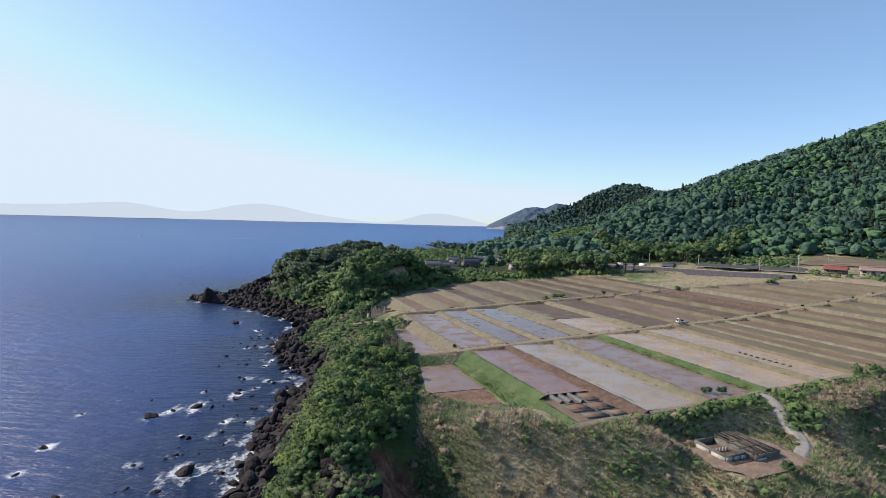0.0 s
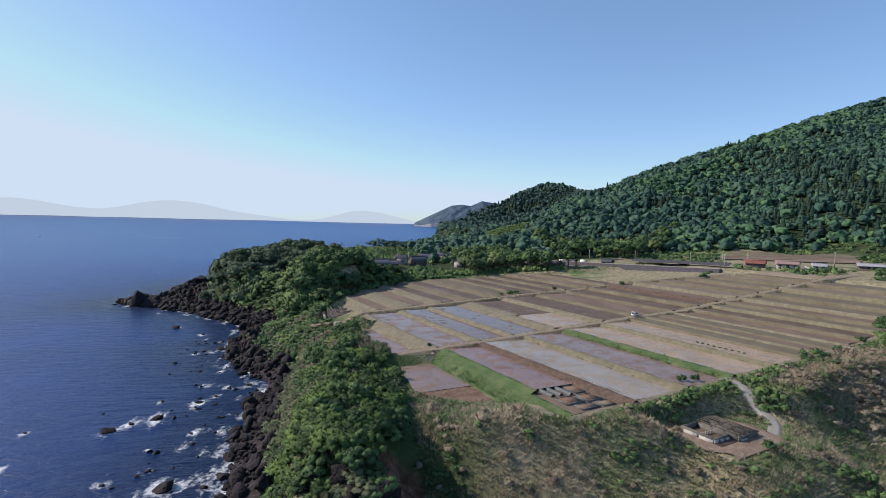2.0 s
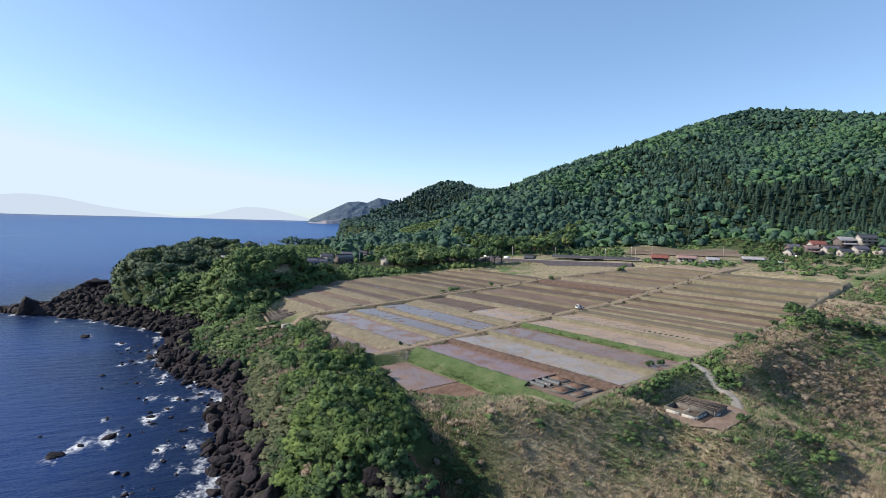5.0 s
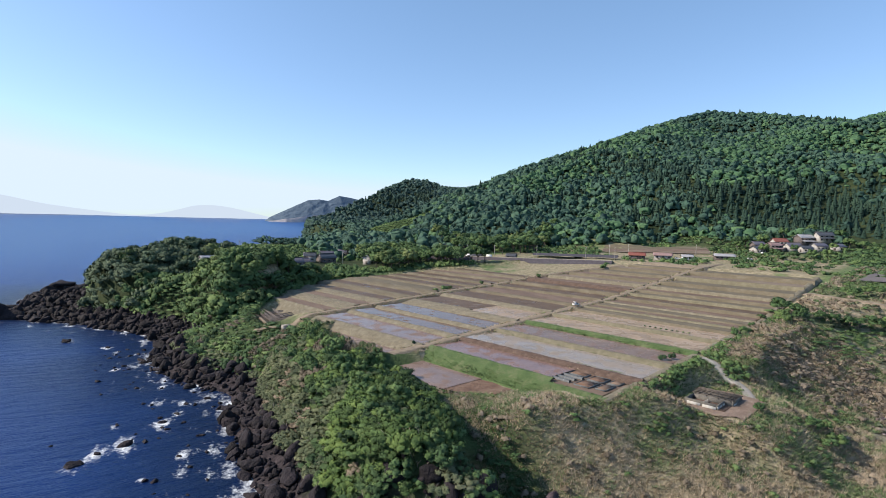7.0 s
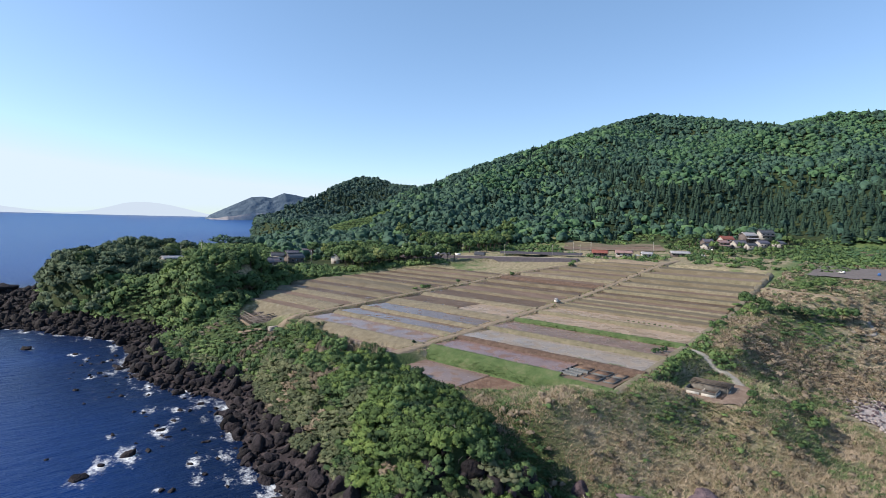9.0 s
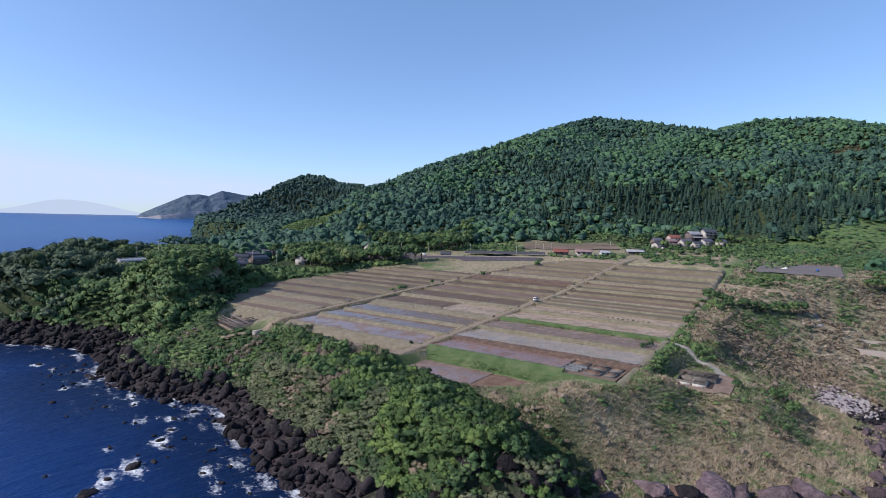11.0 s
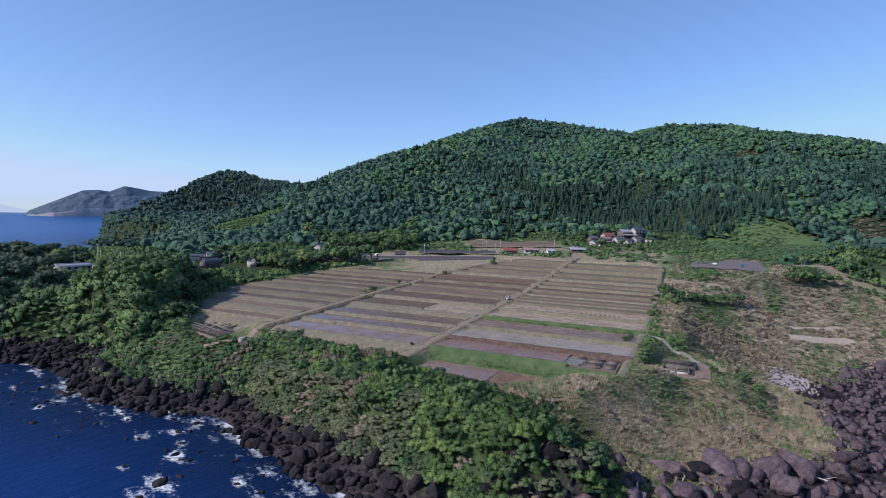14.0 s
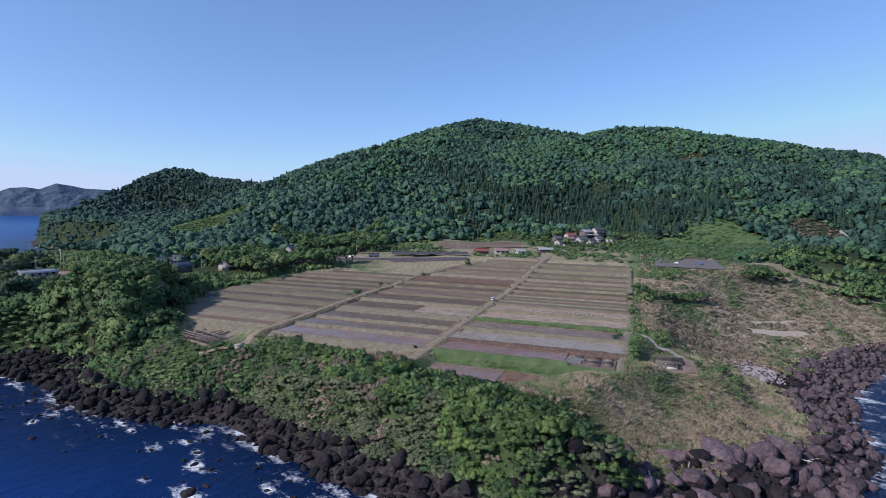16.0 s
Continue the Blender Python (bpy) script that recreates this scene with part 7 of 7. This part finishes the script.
for x_, y_, tn, mt, lb in [(298, 267, -30, WHITE, "white car parked beside a hedge"), (266, 284, -35, WHITE, "white van parked by a garage"), (256, 293, -40, WHITE, "white van parked by the sheds"), (268, 163, 60, WHITE, "white van parked at a gravel lot"), (272, 147, 20, BLUE_SHEET, "blue car parked at a gravel lot"), (246, 296, -44, RUBBER, "dark car parked by the sheds"), (-10, 379, 40, WHITE, "white car parked by a house"), (345, 290, 20, WHITE, "white car parked in the village")]:
    car(x_, y_, height_at(x_, y_) + (0.7 if "gravel" in lb else 0.45), tn, mt, lb)
for x_, y_, lb in [(135.5, 388, "white box container beside the road"), (147, 376, "white box container near a shed")]:
    h = holder("container", x_, y_, 34.9, -48, lb, "container")
    part("box", boxes("box", [(-2.2, 2.2, -1.0, 1.0, 0.1, 2.5)], WHITE), h)
    part("door", boxes("door", [(2.2, 2.26, -0.9, 0.9, 0.3, 2.4)], STEEL), h)

# ---- the ruined shed ----
rz = 17.75
ox, oy = from_field(26, 86)
ruin = holder("ruined_shed", ox, oy, rz, math.degrees(math.atan2(ALONG[1], ALONG[0])), "roofless concrete pens with bare rafters on a clay yard", "ruin")
ruin.scale = (0.9, 0.9, 0.9)
DARK_WALL = surface("mossy concrete", [(0.075, 0.07, 0.062), (0.12, 0.112, 0.1), (0.19, 0.178, 0.16)], 0.9, 0.95, 0.03, 6)
part("pen_wall", boxes("pen_wall", [(-6.0, -5.75, -3.2, 5.2, -0.6, 1.25), (-6.0, -0.4, -3.45, -3.2, -0.6, 1.15), (-0.6, -0.35, -3.2, 5.2, -0.6, 1.1), (-6.0, -0.4, 5.0, 5.25, -0.6, 1.25)], DARK_WALL), ruin)
LIME = surface("old limewash", [(0.255, 0.2465, 0.2295), (0.3825, 0.374, 0.3485), (0.493, 0.4845, 0.459)], 1.5, 0.9, 0.01, 8)
for e_ in ((-6.05, -4.4, -3.53, -3.46, -0.6, 0.7), (-4.0, -2.4, -3.53, -3.46, -0.6, 0.7), (-2.0, -0.5, -3.53, -3.46, -0.6, 0.7), (-6.09, -6.01, -3.2, 0.4, -0.6, 0.6), (-6.09, -6.01, 1.0, 4.6, -0.6, 0.6), (0.5, 3.2, -5.48, -5.41, -0.6, 0.5)):
    part("front_wall", boxes("front_wall", [e_], LIME), ruin, "whitewashed concrete front wall")
for k in range(5):
    part("pier", boxes("pier", [(-5.2 + k * 0.9, -4.8 + k * 0.9, 0.6, 0.85, -0.3, 0.85)], CONCRETE), ruin)
part("side_wall", boxes("side_wall", [(0.0, 7.0, -5.4, -5.15, -0.6, 1.35), (0.0, 0.25, -5.15, 5.2, -0.6, 1.3), (6.8, 7.05, -5.15, 5.2, -0.6, 1.3), (0, 7.0, 5.0, 5.25, -0.6, 1.3), (3.3, 3.5, -5.1, 5.0, -0.6, 1.2)], DARK_WALL), ruin)
OLD_WOOD = surface("old dark timber", [(0.05, 0.042, 0.038), (0.09, 0.078, 0.07), (0.15, 0.13, 0.118)], 1.4, 0.9, 0.02, 8)
for k in range(7):
    q = 0.2 + k * 1.08
    part("rafter", boxes("rafter", [(q, q + 0.16, -5.8, 5.7, 1.45 + 0.3 * math.sin(k * 0.52), 1.62 + 0.3 * math.sin(k * 0.52))], OLD_WOOD), ruin)
for q in (-4.8, -1.6, 1.6, 4.8):
    part("beam", boxes("beam", [(-0.3, 7.3, q, q + 0.16, 1.28, 1.44)], OLD_WOOD), ruin)
for q, p_ in ((0.1, -5.2), (3.4, -5.2), (6.9, -5.2), (0.1, 5.0), (3.4, 5.0), (6.9, 5.0)):
    part("post", boxes("post", [(q - 0.09, q + 0.09, p_ - 0.09, p_ + 0.09, -0.5, 1.7)], OLD_WOOD), ruin)
part("dirt_floor", boxes("dirt_floor", [(-6, 7, -5.2, 5.1, -0.6, 0.06)], BANK_BROWN), ruin)

# ---- the collapsed bamboo frame above the shore ----
hx, hy = -23.5, 268.0
fr = holder("collapsed_frame", hx, hy, 15.3, 6, "collapsed shed frame of bamboo poles on bare ground", "ruin")
fr.scale = (1, 1, 1.5)
rngf = np.random.default_rng(71)
# floor coloured much darker than the poles above it
part("bare_floor", boxes("bare_floor", [(-9.2, 9.2, -12.0, 12.0, -1.8, 0.1)], surface("dark rotted straw", [(0.02, 0.016, 0.014), (0.045, 0.036, 0.03), (0.085, 0.068, 0.058)], 0.8, 0.95, 0.1, 3), ), fr)
part("earth_rim", boxes("earth_rim", [(-10.6, -9.2, -13.2, 12.6, -2.0, 0.35), (-9.2, 10.4, -13.2, -12.0, -2.0, 0.3)], TRACK), fr, "bare earth rim round the frame")
for k in range(24):
    a_ = -11.3 + k * 0.97
    part("pole", tubes("pole", [((-8.4, a_ + rngf.uniform(-0.6, 0.6), 0.3 + rngf.uniform(0, 0.5)), (8.4, a_ + rngf.uniform(-1.5, 1.5), 0.7 + rngf.uniform(0.0, 1.6)), 0.13, 0.1)], BAMBOO, 6), fr)
for k in range(13):
    b_ = -7.9 + k * 1.3
    part("cross_pole", tubes("cross_pole", [((b_ + rngf.uniform(-0.5, 0.5), -11.6, 0.6 + rngf.uniform(0, 0.7)), (b_ + rngf.uniform(-1.2, 1.2), 11.5, 0.8 + rngf.uniform(0, 1.3)), 0.12, 0.09)], BAMBOO, 6), fr)
for k in range(12):
    p_ = (-8.2 if k < 6 else 8.2, -11.2 + (k % 6) * 4.4)
    part("post", tubes("post", [((*p_, -0.4), (p_[0] + rngf.uniform(-0.5, 0.5), p_[1] + rngf.uniform(-0.5, 0.5), 2.2), 0.14, 0.11)], BAMBOO, 6), fr)
lx, ly = -26.5, 242.5
slabo = holder("concrete_slab", lx, ly, height_at(lx, ly), 20, "small pale concrete block beside the path", "concrete block")
part("block", boxes("block", [(-1.6, 1.6, -1.1, 1.1, -0.6, 1.3)], CONCRETE), slabo)
part("cap", boxes("cap", [(-1.75, 1.75, -1.25, 1.25, 1.3, 1.42)], CONCRETE), slabo)
thing("footpath", track_mesh("footpath", [(-38, 252), (-33, 248), (-28, 245), (-22.5, 243)], 1.8, 0.35, TRACK, 0.6), "narrow earth path to the collapsed frame", "path", "structure")

# ---- the allotment ----
for k, (s_, w_, n_) in enumerate([(4.0, 55.0, 6.5), (6.4, 55.4, 6.0), (9.0, 56.0, 6.2)]):
    x_, y_ = from_field(s_, w_)
    t_ = holder("plastic_tunnel", x_, y_, 20.4, math.degrees(math.atan2(ACROSS[1], ACROSS[0])), "low cloche tunnel of grey plastic film", "garden tunnel", "garden tunnels")
    g_ = np.linspace(0, math.pi, 9)
    q_ = np.linspace(-n_ / 2, n_ / 2, 9)
    v_ = np.array([(a_, 0.62 * math.cos(b_) * (1 + 0.04 * math.sin(a_ * 5)), 0.6 * math.sin(b_)) for a_ in q_ for b_ in g_])
    part("film", mesh_of("film", v_, [grid_faces(9, 9)], TARP, True), t_)
    for a_ in q_[::2]:
        part("hoop", tubes("hoop", [((a_, 0.64 * math.cos(g_[i]), 0.62 * math.sin(g_[i])), (a_, 0.64 * math.cos(g_[i + 1]), 0.62 * math.sin(g_[i + 1])), 0.03, 0.03) for i in range(8)], STEEL, 5), t_)
for k, (s0, s1, w0, w1) in enumerate([(3, 8.5, 60, 64.5), (9.5, 14, 60, 64.5), (11, 15.5, 53, 58.5), (4, 9.5, 65.5, 68.5), (10.5, 15.5, 65.5, 68.5)]):
    x_, y_ = from_field((s0 + s1) / 2, (w0 + w1) / 2)
    b_ = holder("raised_bed", x_, y_, 20.4, math.degrees(math.atan2(ALONG[1], ALONG[0])), "raised garden bed of red soil edged with pale boards", "garden bed", "raised garden beds")
    a_, c_ = (s1 - s0) / 2, (w1 - w0) / 2
    part("soil", boxes("soil", [(-a_ + 0.1, a_ - 0.1, -c_ + 0.1, c_ - 0.1, -0.2, 0.22)], RED_EARTH if k < 3 else MUD_DAMP), b_)
    for e_ in ((-a_, a_, -c_, -c_ + 0.14), (-a_, a_, c_ - 0.14, c_), (-a_, -a_ + 0.14, -c_, c_), (a_ - 0.14, a_, -c_, c_)):
        part("edging_board", boxes("edging_board", [(*e_, -0.2, 0.34)], TARP), b_)

# ---- shrubs by the fields, and a boat at sea ----
SHRUBS = [plant_mesh("leaves", leafy(600 + i, 7, 30, 0.1, 0.55, 0.6, rad=(0.3, 0.46)), LEAF) for i in range(4)]


def shrub(x, y, r, h, label, z=None):
    e = holder("shrub", x, y, height_at(x, y) if z is None else z, (x * 37) % 360, label, "shrub")
    c = part("leaves", SHRUBS[int(abs(x) * 7) % 4], e)
    c.matrix_basis = Matrix.LocRotScale((0, 0, 0), None, (r, r, h))
    t = part("stem", TRUNKS[0], e)
    t.matrix_basis = Matrix.LocRotScale((0, 0, 0), None, (h * 0.5, h * 0.5, h * 0.5))


for s_, w_, r, h in [(-0.5, 0.3, 0.9, 1.1), (83, -73, 2.6, 2.2), (87, -73, 2.2, 1.9), (112, -72, 1.6, 2.4), (78, -74, 2.0, 1.4), (38, 67.5, 1.6, 1.7), (41, 69, 1.5, 1.5), (84, 72, 1.8, 2.2), (88, 73.5, 2.2, 2.6), (120, 70, 1.8, 1.6), (131, 70, 2.6, 1.4), (150, -60, 2.0, 1.8), (200, -46, 2.6, 1.8), (206, -48, 2.4, 1.6), (212, -50, 2.2, 1.7), (196, -44, 2.0, 1.5), (102, 72, 1.4, 1.5)]:
    x_, y_ = from_field(s_, w_)
    shrub(x_, y_, r, h, "dense dark green shrub at the edge of a field", float(rise(s_)) + 0.2)
for i in range(9):
    x_, y_ = from_field(75.2, 44 + i * 2.0)
    shrub(x_, y_, 0.6, 0.6, "small clipped shrub on a field bank", float(rise(75)) - 0.1)
for x_, y_, r, tl in [(146, 139, 2.6, 1.6), (151, 141, 3.0, 2.0), (156, 137, 3.2, 2.0), (161, 135, 3.0, 1.8), (166, 132, 3.4, 2.2), (171, 131, 3.0, 1.8), (176, 128, 3.4, 2.0), (182, 126, 3.6, 2.4), (187, 124, 3.8, 2.6), (209, 148, 3.4, 2.0), (213, 144, 3.2, 2.0), (205, 151, 3.0, 1.8), (146, 146, 4.2, 4.0), (141, 142, 3.0, 2.6), (152, 150, 3.6, 3.0), (137, 138, 2.6, 1.6), (156, 146, 3.2, 2.0),
                     (256, 116, 4.6, 3.4), (262, 112, 5.0, 3.6), (268, 110, 5.0, 3.6), (274, 107, 5.2, 3.8), (281, 103, 5.0, 3.4), (288, 99, 5.0, 3.4), (270, 116, 4.6, 3.0), (280, 111, 4.8, 3.2), (75, 91, 2.4, 1.0), (78, 87, 2.6, 1.2), (73, 86, 2.2, 1.0), (80, 91, 2.0, 0.9), (62, 96, 1.6, 0.7)]:
    tree(x_, y_, r, tl, int(x_), "bushy dark green tree on the open slope", None, x_ * 13)
for x_, y_, r, tl in [(340, 286, 5, 4), (346, 312, 5.5, 5), (358, 322, 6, 5), (372, 324, 6.5, 6), (388, 320, 6.5, 6), (404, 312, 6, 6), (424, 300, 6, 6), (428, 280, 6, 5), (416, 266, 5.5, 4.5), (388, 262, 4, 3), (362, 276, 4, 2.6), (346, 284, 3.6, 2.4), (412, 254, 5, 4), (332, 272, 4.4, 3), (322, 262, 4.2, 3), (330, 256, 4.6, 3), (340, 250, 4.4, 3), (350, 245, 4.8, 3), (318, 300, 4, 3), (312, 308, 4, 3)]:
    tree(x_, y_, r, tl, int(x_ + y_), "rounded green tree beside the village", None, x_ * 17)
bx_, by_ = -880, 1654
boat = holder("fishing_boat", bx_, by_, 0.1, 160, "small white fishing boat leaving a wake", "boat")
part("hull", shell("hull", [(-5, 0.0), (4, 0.0), (6, 1.6), (-5.2, 1.3)], 1.6, WHITE, -0.3), boat)
part("cabin", boxes("cabin", [(-2, 1, -0.9, 0.9, 1.2, 3.2)], WHITE), boat)
part("mast", tubes("mast", [((0, 0, 3.2), (0, 0, 6), 0.08, 0.05)], STEEL), boat)
q_ = np.linspace(0, 1, 60)
wv = np.concatenate([np.stack([bx_ + 8 + 330 * q_, by_ + 8 + 90 * q_ + sg * (1.2 + 5.5 * q_) * (1 + 0.25 * soft_noise(q_ * 20, q_ * 0 + sg, 29, 2)), np.full(60, 0.25)], 1) for sg in (-1, 1)])
thing("boat_wake", mesh_of("boat_wake", wv, [grid_faces(60, 2)], surface("churned white wake", [(0.12, 0.2, 0.3), (0.4, 0.47, 0.55), (0.7, 0.74, 0.78)], 0.12, 0.6, 0.05, 1), True), "long white wake on the open sea", "wake", "structure")
